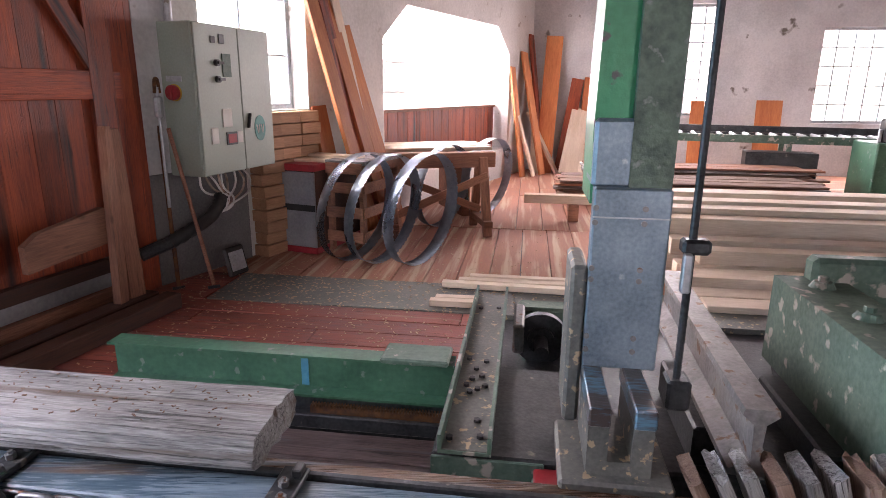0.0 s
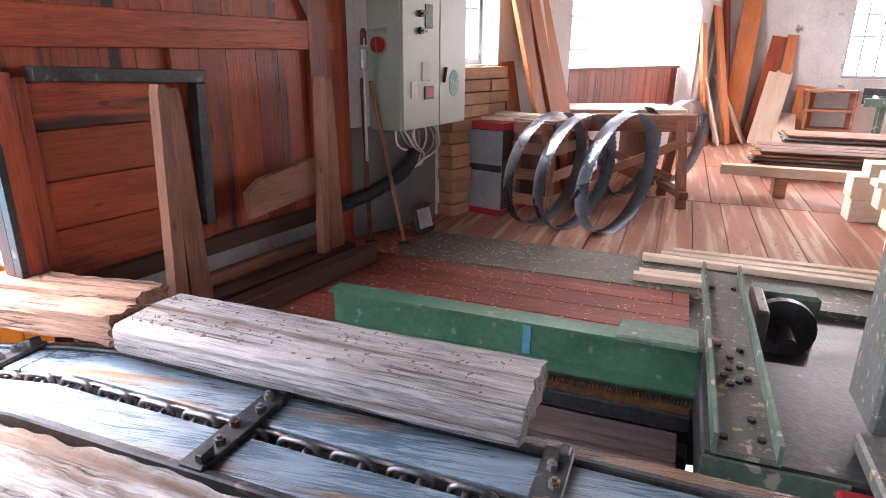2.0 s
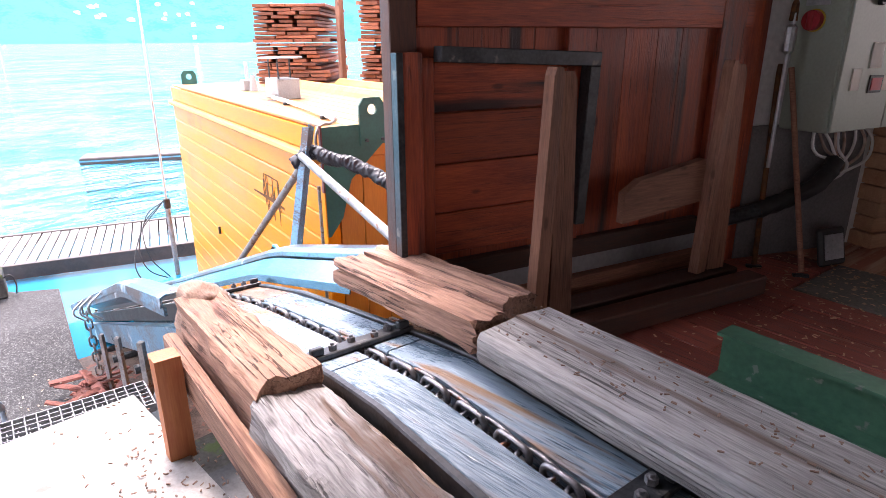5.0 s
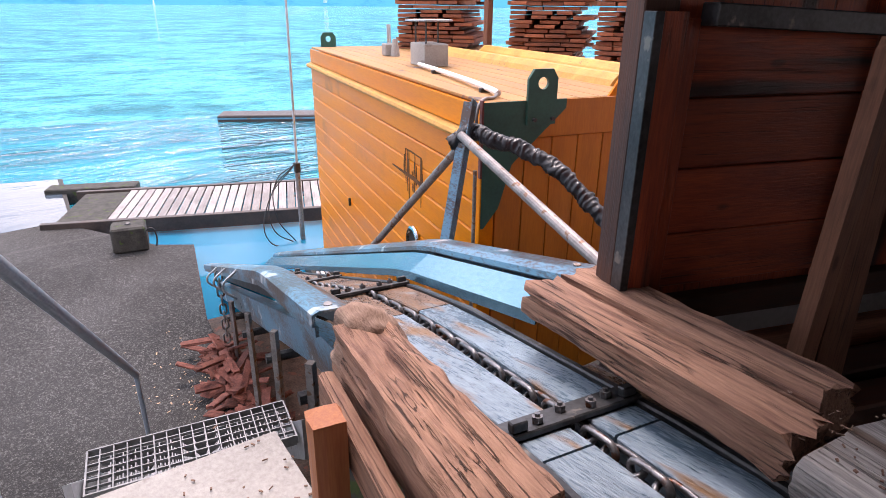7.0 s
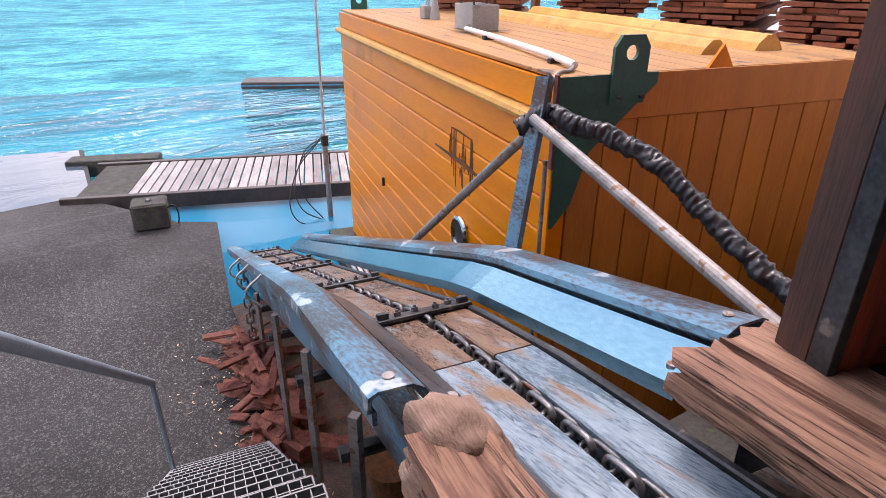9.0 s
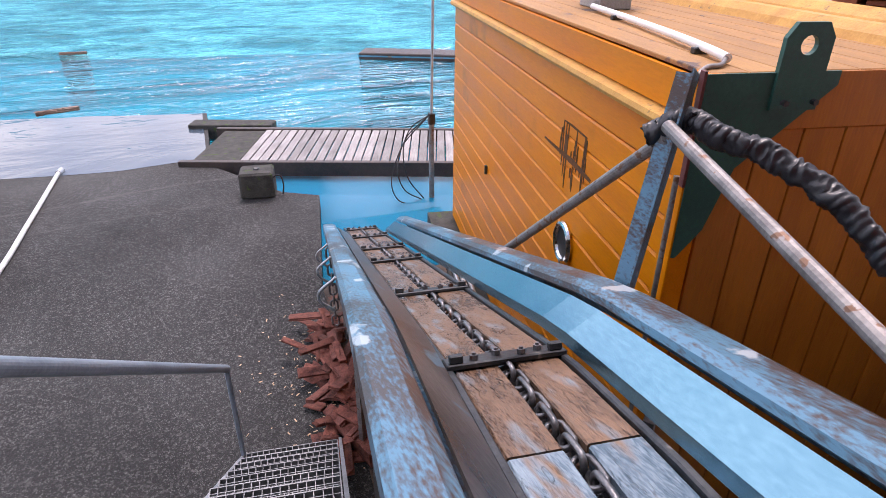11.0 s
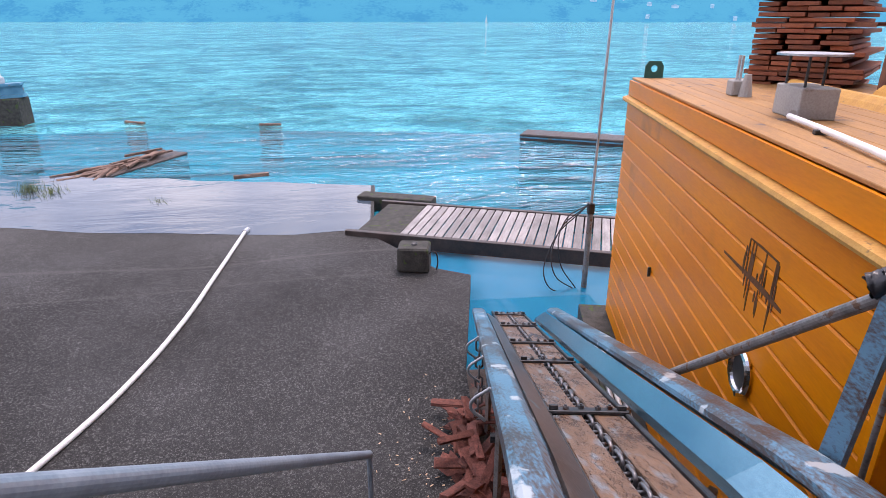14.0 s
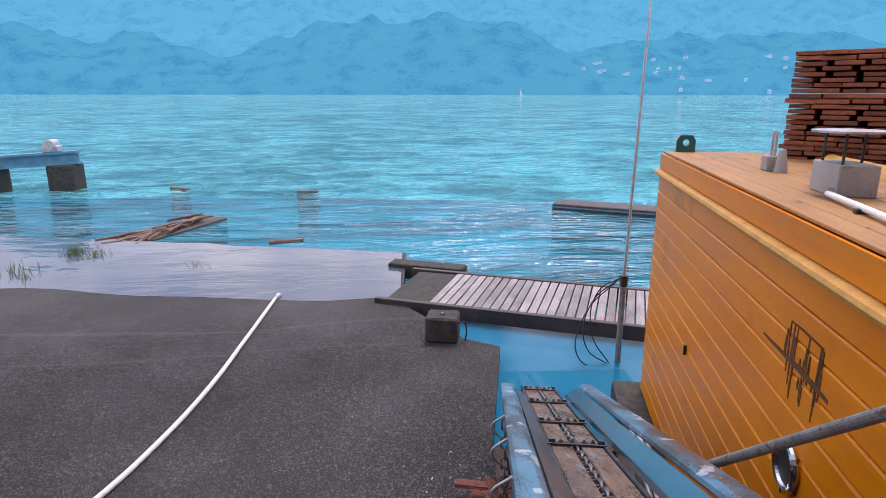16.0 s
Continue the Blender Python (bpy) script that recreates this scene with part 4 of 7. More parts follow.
# heavy beams on both sides of the slide inside the gate
def beam(name, at, length, width, height, seed, material, label, wear=0.012):
    ob = part(name, rough_beam(length, width, height, seed, wear), material, at=at)
    return tagged(ob, label, "beam")


beam("timber_beam", slide_at(-2.45, 0.30, 0.36), 1.5, 0.34, 0.12, 3.1, GREY_WOOD, "weathered grey guide beam littered with bark crumbs", 0.008)
split = thing("timber_beam", "split brown guide beam end lit from the gate", "beam", slide_at(-1.43, 0.31, 0.31, -4))
for w, width, length, high, seed in ((-0.095, 0.165, 1.0, 0.118, 7.7), (0.088, 0.185, 0.93, 0.124, 9.3)):
    part("half", rough_beam(length, width, high, seed, 0.016), BROWN_WEATHER, split, at=pose(0, w, 0, 1.2 if w > 0 else -0.8, 0, 0.5 if w > 0 else 0))
log_ = beam("old_log", slide_at(-1.42, -0.45, 0.2, -3), 0.9, 0.2, 0.22, 11.0, BROWN_WEATHER, "rotten squared log with a knotted grey end", 0.022)
beam("old_log", slide_at(-2.3, -0.46, 0.16), 2.6, 0.24, 0.26, 21.0, GREY_WOOD, "crumbling grey log beside the slide planks", 0.03)
bm = bmesh.new()
bmesh.ops.create_icosphere(bm, subdivisions=4, radius=0.12)
for v in bm.verts:
    k = 1 + 0.3 * noise.noise(v.co * 9) + 0.14 * noise.noise(v.co * 26) - (0.35 if (v.co - Vector((-0.04, -0.09, 0.02))).length < 0.05 else 0)
    v.co = Vector((v.co.x * 1.15, v.co.y * 0.9, v.co.z)) * k
part("knot", bm, BARK_WOOD, log_, "grey gnarled knot", at=pose(0.02, 0.0, 0.14), smooth=True)
beam("timber_beam", slide_at(-1.5, -0.6, 0.2), 2.2, 0.05, 0.12, 31.0, BROWN_WEATHER, "split brown lath along the rotten log", 0.006)
bm = rough_beam(0.4, 0.09, 0.09, 2.0, 0.004, 8)
bmesh.ops.rotate(bm, verts=bm.verts, cent=(0, 0, 0), matrix=Matrix.Rotation(radians(-90), 3, "Y"))
tagged(part("support_post", bm, ORANGE_WOOD_V, at=pose(-2.8, 1.13, -0.03, 0, 0, -8)), "orange square post under the rotten log", "post")

# ---- stairs to the terrace ----
stairs = thing("steel_stairs", "galvanised steel stairs with grating treads beside the slide", "stairs")
TREADS = 13


def grating_mesh():
    bm = bmesh.new()
    w, d = 0.7, 0.24
    for y in (-w / 2, w / 2 - 0.006):
        span(bm, -d / 2, d / 2, y, y + 0.006, -0.035, 0.0)
    for x in (-d / 2, d / 2 - 0.006):
        span(bm, x, x + 0.006, -w / 2 + 0.006, w / 2 - 0.006, -0.04, 0.002)
    for i in range(1, 16):
        y = -w / 2 + w * i / 16
        span(bm, -d / 2 + 0.006, d / 2 - 0.006, y - 0.002, y + 0.002, -0.03, 0.0)
    for i in range(1, 6):
        x = -d / 2 + d * i / 6
        span(bm, x - 0.002, x + 0.002, -w / 2 + 0.006, w / 2 - 0.006, -0.012, -0.001)
    return finish(bm, "tread", TREAD_STEEL)


tread = grating_mesh()
STAIR = pose(-3.62, 0.93, -0.16, 0, 0, -8)
for k in range(TREADS):
    share("tread", tread, stairs, STAIR @ Matrix.Translation((-0.225 * k, 0, -0.178 * k)))
for y in (-0.37, 0.37):
    bm = bmesh.new()
    sweep(bm, [(y - 0.012, -0.12), (y + 0.012, -0.12), (y + 0.012, 0.06), (y - 0.012, 0.06)], [STAIR @ Matrix.Translation((0.18, 0, 0.05)), STAIR @ Matrix.Translation((-0.225 * TREADS, 0, -0.178 * TREADS + 0.03))])
    part("stringer", bm, GALV, stairs)
handrail = thing("handrail", "blue-grey tubular steel handrail of the terrace stairs", "handrail")
foot = Vector((-6.45, 0.96, SHORE))
corner = foot + Vector((0, 0, 1.02))
bm = bmesh.new()
rod(bm, corner + Vector((0, 0, 0.02)), (-3.4, 0.36, 1.02), 0.029, 20)
part("rail", bm, RAIL_PAINT, handrail, smooth=False)
for p in (foot, Vector((-3.42, 0.375, -0.03))):
    bm = bmesh.new()
    rod(bm, p, (p.x, p.y, 0.98 if p.z > -1 else corner.z + 0.02), 0.02, 12)
    part("post", bm, RAIL_PAINT, handrail)

# ---- gate leaf ----
gate = thing("door_1", "large open sliding gate of dark red-brown boards", "gate", GATE, kind="structure")
GATE_H = 3.0
bx = 0.12
k = 0
while bx < 2.5:
    w = random.uniform(0.15, 0.24)
    bm = bmesh.new()
    span(bm, 0, w - 0.003, 0, 0.028, -0.034, GATE_H)
    part("board", bm, RED_WOOD_V, gate, at=pose(bx, 0.0, 0))
    bx += w
    k += 1
for nm, a, b, c, d, y0, y1, mat in (("stile", 0.0, 0.12, 0.42, GATE_H, -0.05, 0.05, DARK_WOOD), ("rail", 0.13, 2.2, 1.42, 1.6, -0.04, -0.002, RED_WOOD), ("rail", 0.13, 2.2, 2.6, 2.8, -0.04, -0.002, RED_WOOD),
                                    ("kick_board", 0.2, 0.93, 0.4, 0.6, -0.03, -0.002, RED_WOOD), ("kick_board", 0.2, 0.93, 0.605, 0.83, -0.033, -0.002, RED_WOOD), ("kick_board", 0.2, 0.93, 0.835, 1.06, -0.03, -0.002, RED_WOOD), ("kick_board", 0.2, 0.93, 1.065, 1.28, -0.032, -0.002, RED_WOOD), ("panel_batten", 0.13, 0.195, 0.36, 1.3, -0.06, -0.002, RED_WOOD), ("stile", 0.92, 1.05, 0.3, 1.42, -0.035, -0.002, RED_WOOD), ("stile", 1.95, 2.14, 0.3, GATE_H, -0.045, -0.003, RED_WOOD),
                                    ("ledge", 0.2, 2.1, 0.26, 0.36, -0.06, -0.003, DARK_WOOD), ("base_rail", 0.2, 2.1, 0.02, 0.14, -0.06, -0.003, POST_WOOD)):
    bm = bmesh.new()
    span(bm, 0, b - a, y0, y1, c, d, bevel=0.004)
    part(nm, bm, UPRIGHT.get(mat, mat) if d - c > b - a else mat, gate, at=pose(a, 0, 0))
bm = bmesh.new()
slab(bm, 0.13, 0.035, 1.25, bevel=0.004)
part("brace", bm, RED_WOOD_V, gate, at=pose(2.02, -0.025, 1.62, 0, -32, 0))
bm = bmesh.new()
span(bm, 0.2, 2.1, -0.012, -0.004, 0.145, 0.255)
part("zinc_strip", bm, ZINC, gate, "grey zinc strip")
edge_bar = thing("gate_edge_rail", "red bar on the gate edge with a steel angle darkened as if backlit", "bar", GATE)
bm = bmesh.new()
span(bm, 0.03, 0.12, -0.1, -0.052, 0.44, 1.32, bevel=0.003)
part("timber_strip", bm, RED_WOOD_V, edge_bar)
# pale angle given dark steel to stand for its backlit look
bm = bmesh.new()
span(bm, 0.0, 0.03, -0.11, -0.05, 0.43, 1.32, bevel=0.002)
part("steel_angle", bm, DARK_STEEL, edge_bar, "steel angle darkened as if backlit")
hoop = thing("iron_hoop", "steel angle darkened as if backlit frame fixed on the gate boards", "frame", GATE @ pose(0.2, 0, 1.345, 0, 2.4, 0) @ Matrix.Translation((-0.2, 0, -1.345)))
for a, b, c, d in ((0.2, 1.06, 1.28, 1.345), (1.0, 1.06, 0.5, 1.279)):
    bm = bmesh.new()
    span(bm, a, b, -0.12, -0.042, c, d, bevel=0.004)
    part("angle", bm, DARK_STEEL, hoop)

# rack of posts standing before the gate
RACK = GATE @ Matrix.Translation((0, -0.36, 0))
rack = thing("post_rack", "brown timber rack with paired upright posts on a sill beam", "rack", RACK)
bm = bmesh.new()
span(bm, 0.25, 2.05, -0.13, 0.0, 0.0, 0.11, bevel=0.008)
part("sill", bm, DARK_WOOD, rack)
bm = bmesh.new()
span(bm, 0.25, 2.05, 0.06, 0.2, 0.0, 0.1, bevel=0.008)
part("sill", bm, DARK_WOOD, rack)


def tapered_post(h, w):
    bm = bmesh.new()
    prism(bm, [(-w, 0), (w, 0), (w * 0.72, h - 0.035), (w * 0.45, h), (-w * 0.45, h), (-w * 0.72, h - 0.035)], 0.055)
    return bm


for x, y0 in ((0.66, 0.0), (1.86, 0.1)):
    for dx, lean, h, w in ((-0.075, 2.2, 1.16, 0.045), (0.055, -1.6, 1.14, 0.06)):
        part("upright", tapered_post(h, w), POST_WOOD_V, rack, at=pose(x + dx, y0 + (0.0 if dx < 0 else 0.012), 0.1, 0, lean, 0) @ pose(0, 0, 0, 0, 0, 12 if dx < 0 else -6))
bm = bmesh.new()
prism(bm, [(0, 0), (0.62, 0.06), (0.62, 0.24), (0.56, 0.29), (0.1, 0.22), (0.0, 0.16)], 0.05)
tagged(part("board_offcut", bm, POST_WOOD, at=RACK @ pose(1.2, 0.15, 0.46)), "brown shaped board leaning against the gate", "board")


# ---- container ----
box = thing("container", "ochre boarded twenty-foot container with green steel corner plates", "container", BOX)
LEN, WID, BASE, TOP = 5.75, 2.55, SHORE + 0.04, 0.755
bm = bmesh.new()
span(bm, -LEN + 0.02, -0.03, 0.03, WID - 0.02, BASE, TOP - 0.06)
part("body", bm, YELLOW, box)
rows_ = 14
ph = (0.47 - BASE) / rows_
bm = bmesh.new()
span(bm, -LEN, -0.06, 0.0, 0.03, 0.003, ph - 0.003, bevel=0.011)
me = finish(bm, "side_board", YELLOW)
for k in range(rows_):
    share("side_board", me, box, Matrix.Translation((0, 0, BASE + k * ph)))
bm = bmesh.new()
sweep(bm, [(0.028, 0.47), (-0.05, 0.475), (-0.065, 0.5), (-0.055, 0.525), (0.028, 0.545)], [Matrix.Translation((-LEN - 0.02, 0, 0)), Matrix.Translation((-0.05, 0, 0))])
part("ledge", bm, YELLOW_TRIM, box, "ochre moulding spotted with lichen")
bm = bmesh.new()
span(bm, -LEN, -0.06, 0.0, 0.028, 0.55, TOP - 0.03)
part("fascia", bm, YELLOW, box)
for k in range(14):
    bm = bmesh.new()
    span(bm, -LEN - 0.01, -0.01, 0, 0.172, 0, 0.024, bevel=0.004)
    part("roof_board", bm, ROOF_YELLOW, box, at=Matrix.Translation((0, 0.03 + k * 0.177, TOP - 0.024)))
for k in range(11):
    bm = bmesh.new()
    span(bm, -0.03, -0.004, 0, 0.205, BASE, 0.5, bevel=0.004)
    part("end_board", bm, ORANGE_END, box, at=Matrix.Translation((0, 0.12 + k * 0.212, 0)))
bm = bmesh.new()
span(bm, -0.03, 0.006, 0.1, WID - 0.02, 0.505, TOP - 0.005)
part("end_header", bm, ORANGE_END, box)
bm = bmesh.new()
span(bm, -0.1, 0.012, -0.008, 0.1, BASE, TOP - 0.002, bevel=0.004)
part("corner_post", bm, YELLOW, box)
bm = bmesh.new()
prism(bm, [(-0.0, TOP), (0.62, TOP), (0.62, TOP - 0.06), (0.22, TOP - 0.42), (0.13, TOP - 0.72), (0.02, TOP - 0.86), (0, TOP - 0.86)], 0.012, pose(0.018, 0, 0, 0, 0, 90))
part("corner_plate", bm, CORNER_GREEN, box, "dark green steel corner plate")
bm = bmesh.new()
span(bm, -0.02, 0.014, -0.014, 0.0, TOP - 0.5, TOP + 0.012)
part("corner_edge", bm, MAROON, box)


def lug(m, parent=None):
    bm = bmesh.new()
    outline = [(-0.11, 0), (0.11, 0), (0.11, 0.3), (0.07, 0.36), (-0.07, 0.36), (-0.11, 0.3)]
    hole = [(0.04 * math.cos(a), 0.27 + 0.04 * math.sin(a)) for a in [2 * math.pi * i / 18 for i in range(18)]]
    for y in (0, 0.025):
        vo = [bm.verts.new((x, y, z)) for x, z in outline]
        vh = [bm.verts.new((x, y, z)) for x, z in hole]
        ed = [bm.edges.new((v[i], v[(i + 1) % len(v)])) for v in (vo, vh) for i in range(len(v))]
        bmesh.ops.triangle_fill(bm, edges=ed, use_beauty=True)
    bm.verts.ensure_lookup_table()
    n = len(outline) + len(hole)
    for base, cnt in ((0, len(outline)), (len(outline), len(hole))):
        for i in range(cnt):
            a, b = base + i, base + (i + 1) % cnt
            bm.faces.new((bm.verts[a], bm.verts[b], bm.verts[n + b], bm.verts[n + a]))
    return part("lifting_lug", bm, CORNER_GREEN, parent, "dark green lifting lug with a round hole", at=m)


lug(pose(0.032, 0.42, TOP - 0.16, 0, 0, 90), box)
lug(pose(-LEN + 0.05, 0.27, TOP - 0.16, 0, 0, 90), box)
for y in (0.35, 0.49):
    bm = bmesh.new()
    rod(bm, (0.05, y, TOP - 0.12), (0.075, y, TOP - 0.12), 0.014, 6)
    part("bolt", bm, DARK_STEEL, box)
bm = bmesh.new()
prism(bm, [(-0.09, 0), (0.09, 0), (0, 0.13)], 0.02, pose(0.02, 1.05, TOP, 0, 0, 90))
part("gusset", bm, YELLOW, box)
# round porthole with chrome ring, rust stain, drain hook
bm = bmesh.new()
loops = []
for i in range(32):
    a = 2 * math.pi * i / 32
    loops.append([bm.verts.new(((0.135 + 0.024 * math.cos(k * math.pi / 4)) * math.cos(a), 0.024 * math.sin(k * math.pi / 4), (0.135 + 0.024 * math.cos(k * math.pi / 4)) * math.sin(a))) for k in range(8)])
for a, b in zip(loops, loops[1:] + loops[:1]):
    for k in range(8):
        bm.faces.new((a[k], a[(k + 1) % 8], b[(k + 1) % 8], b[k]))
ring = part("porthole", bm, CHROME, box, "chrome porthole ring", at=pose(-1.3, -0.02, -0.68))
bm = bmesh.new()
rod(bm, (0, 0.0, 0), (0, 0.02, 0), 0.125, 24)
part("pane", bm, BLACK, ring)
bm = bmesh.new()
rod(bm, (0.1, -0.05, -0.1), (0.1, 0.02, -0.1), 0.018, 8)
part("clamp", bm, CHROME, ring)
bm = bmesh.new()
slab(bm, 0.03, 0.03, 0.1, bevel=0.004)
part("drain_hook", bm, DARK_STEEL, box, at=pose(-3.7, -0.015, -1.05))
RUST = surface("rust runs", (0.05, 0.02, 0.01), (0.16, 0.06, 0.015), 0.8, 0, 20, (1, 1, 1), 0.3, 50, 0.5, vary=0.3)
for k in range(26):
    bm = bmesh.new()
    x, h = -1.34 + random.uniform(-0.24, 0.24), random.uniform(0.06, 0.2) + (0.25 if k % 6 == 0 else 0)
    top_z = 0.15 - random.uniform(0, 0.03) - (random.uniform(0.03, 0.3) if k % 3 else 0)
    prism(bm, [(-0.004, 0), (0.005, 0), (random.uniform(0.005, 0.011), h * 0.6), (0.006, h), (-0.006, h), (-random.uniform(0.006, 0.014), h * 0.5)], 0.003)
    part("rust_run", bm, RUST, box, "dark rust streak", at=pose(x, -0.0035, top_z - h))
bm = bmesh.new()
prism(bm, [(-0.5, 0.0), (0.42, -0.015), (0.42, 0.006), (0.1, 0.035), (-0.2, 0.02), (-0.5, 0.014)], 0.003)
part("rust_run", bm, RUST, box, "dark rust streak", at=pose(-1.42, -0.0036, -0.1))
bm = bmesh.new()
prism(bm, [(-0.2, 0.0), (0.2, -0.004), (0.22, 0.006), (-0.05, 0.014), (-0.2, 0.008)], 0.003)
part("rust_run", bm, RUST, box, "dark rust streak", at=pose(-1.34, -0.0037, 0.135))

# things on the container's roof
for x0, x1, y, r, nm in ((-4.6, -0.45, 1.42, 0.075, "a"), (-3.9, -0.5, 1.95, 0.085, "b")):
    bm = bmesh.new()
    st = [Matrix.Translation((x0 + (x1 - x0) * i / 24, y + 0.02 * noise.noise(Vector((i, y, 0))), TOP)) for i in range(25)]
    sweep(bm, [(-r * 1.5, 0), (r * 1.5, 0), (r * 0.9, r * 0.8), (r * 0.3, r * 1.25), (-r * 0.4, r * 1.2), (-r * 1.1, r * 0.6)], st)
    tagged(part("roof_ridge", bm, YELLOW_TRIM, at=BOX), "rolled ochre tarpaulin ridge along the container roof", "tarpaulin")
vent = thing("roof_vent", "concrete block vent with a round lid on thin legs", "vent", BOX @ pose(-2.55, 0.62, TOP))
bm = bmesh.new()
slab(bm, 0.42, 0.26, 0.22, bevel=0.008)
part("block", bm, CONCRETE, vent)
for x, y in ((-0.15, -0.09), (0.15, -0.09), (0.0, 0.1)):
    bm = bmesh.new()
    rod(bm, (x, y, 0.22), (x, y, 0.43), 0.01, 8)
    part("leg", bm, DARK_STEEL, vent)
bm = bmesh.new()
rod(bm, (0, 0, 0.43), (0, 0, 0.445), 0.24, 32)
part("lid", bm, GALV, vent)
valve = thing("roof_valve", "small grey valve with upright pins on the roof", "valve", BOX @ pose(-3.9, 0.62, TOP))
bm = bmesh.new()
slab(bm, 0.16, 0.14, 0.14, bevel=0.01)
rod(bm, (0.12, 0.04, 0), (0.12, 0.04, 0.2), 0.06, 12, 0.03)
part("body", bm, CONCRETE, valve)
for x in (-0.04, 0.04):
    bm = bmesh.new()
    rod(bm, (x, 0, 0.14), (x, 0, 0.36), 0.013, 8)
    part("pin", bm, GALV, valve)
pipe = thing("roof_pipe", "white plastic pipe clipped along the container roof", "pipe")
tube("pipe", [BOX @ Vector(p) for p in ((-2.3, 0.42, TOP + 0.035), (-1.5, 0.36, TOP + 0.035), (-0.35, 0.22, TOP + 0.035), (-0.16, 0.19, TOP + 0.03))], 0.021, WHITE_PAINT, pipe)
tube("tail", [BOX @ Vector(p) for p in ((-0.17, 0.19, TOP + 0.03), (-0.1, 0.12, TOP + 0.012), (-0.08, 0.05, TOP + 0.01), (-0.03, -0.02, TOP - 0.03), (-0.02, -0.03, TOP - 0.25))], 0.011, PIPE_STEEL, pipe)
for x, y in ((-1.75, 0.38), (-0.45, 0.235)):
    bm = bmesh.new()
    slab(bm, 0.04, 0.09, 0.03, BOX @ pose(x, y, TOP + 0.001), 0.004)
    part("clip", bm, DARK_STEEL, pipe)
conduit = thing("corner_conduit", "thin steel conduit running down the container corner", "conduit")
tube("pipe", [BOX @ Vector(p) for p in ((0.03, -0.06, 0.32), (0.03, -0.06, -1.2), (0.03, -0.06, SHORE + 0.02))], 0.013, PIPE_STEEL, conduit)

# ---- leaning strut with braces and the black sleeve ----
strut = thing("strut_frame", "galvanised angle post held by two pipe braces beside the slide", "strut")
foot_, head = slide_at(0.08, 0.57, -0.05).translation, Vector((-4.7, 2.94, 0.79))
bm = bmesh.new()
d = (head - foot_)
sweep(bm, [(-0.045, -0.045), (0.045, -0.045), (0.045, -0.036), (-0.036, -0.036), (-0.036, 0.045), (-0.045, 0.045)],
      [Matrix.Translation(foot_) @ d.to_track_quat("X", "Z").to_matrix().to_4x4(), Matrix.Translation(head) @ d.to_track_quat("X", "Z").to_matrix().to_4x4()])
part("post", bm, BLUE_STEEL, strut, "angle post with blue paint rubbed off")
joint = foot_.lerp(head, 0.74)
for a, b, mat in ((joint + Vector((0.02, -0.02, 0.02)), (-3.02, 2.42, 0.36), PIPE_STEEL), (joint + Vector((-0.02, 0.02, -0.04)), slide_at(1.75, 0.6, -0.76).translation, PIPE_STEEL)):
    bm = bmesh.new()
    rod(bm, a, b, 0.028, 14)
    part("brace", bm, mat, strut)
sleeve = thing("black_sleeve", "crumpled black vinyl sleeve round a bundle of hoses", "hose")
pts = [Vector(p) for p in ((-4.74, 2.84, 0.52), (-4.66, 2.93, 0.6), (-4.5, 2.97, 0.58), (-4.3, 3.08, 0.53), (-4.05, 3.16, 0.42), (-3.8, 3.2, 0.26), (-3.5, 3.2, 0.12), (-3.15, 3.2, 0.02))]
ob = tube("sleeve", pts, 0.046, BLACK_VINYL, sleeve, sides=8, steps=40)
me = ob.data
for v in me.vertices:
    p = v.co.copy()
    k = noise.noise(p * 14) * 0.022 + noise.noise(Vector((p.x * 60, p.y * 25, p.z * 25))) * 0.014
    v.co = p + v.normal * k

# ---- stacks of drying planks behind the container ----
def plank_mesh(name, L, w, h, material):
    bm = bmesh.new()
    slab(bm, L, w, h, bevel=0.004)
    return finish(bm, name, material)


PL = [plank_mesh("plank", 1.9, w, 0.042, STACK_WOOD) for w in (0.2, 0.26, 0.3)]


def plank_stack(x, y, turn, layers, base, width=1.05, grey=False):
    st = thing("plank_stack", "tall stack of red drying planks with gaps between", "plank stack", pose(x, y, base, 0, 0, turn), "plank stacks in the yard")
    rnd = random.Random(int(x * 100))
    for k in range(layers):
        y0 = -width / 2
        z = 0.05 + k * 0.055
        gap = k % 9 in (3, 4, 5, 6)
        for _ in range(4):
            me = rnd.choice(PL)
            w = (0.2, 0.26, 0.3)[PL.index(me)]
            if y0 + w > width / 2 + 0.06:
                break
            share("plank", me, st, pose(rnd.uniform(-0.04, 0.04), y0 + w / 2 + rnd.uniform(0, 0.015), z, 0, rnd.uniform(-0.3, 0.3), rnd.uniform(-0.6, 0.6)))
            y0 += w + (0.07 if gap else 0.008)
    for k in range(0, layers, 9):
        for xx in (-0.85, 0.85):
            bm = bmesh.new()
            slab(bm, 0.07, width + 0.1, 0.048)
            part("batten", bm, POST_WOOD, st, at=pose(xx, 0, 0.001 + k * 0.055))
    return st


for (x, y, turn, n_) in ((-9.85, 6.3, -45, 27), (-8.35, 7.2, -50, 29), (-6.9, 7.6, -65, 29), (-5.4, 7.7, -80, 29)):
    plank_stack(x, y, turn, n_, 0.36)
bm = bmesh.new()
slab(bm, 0.09, 0.09, 3.4, pose(-8.55, 6.1, 0.35), 0.006)
tagged(part("yard_post", bm, POST_WOOD_V), "slim brown timber post between plank stacks", "post")

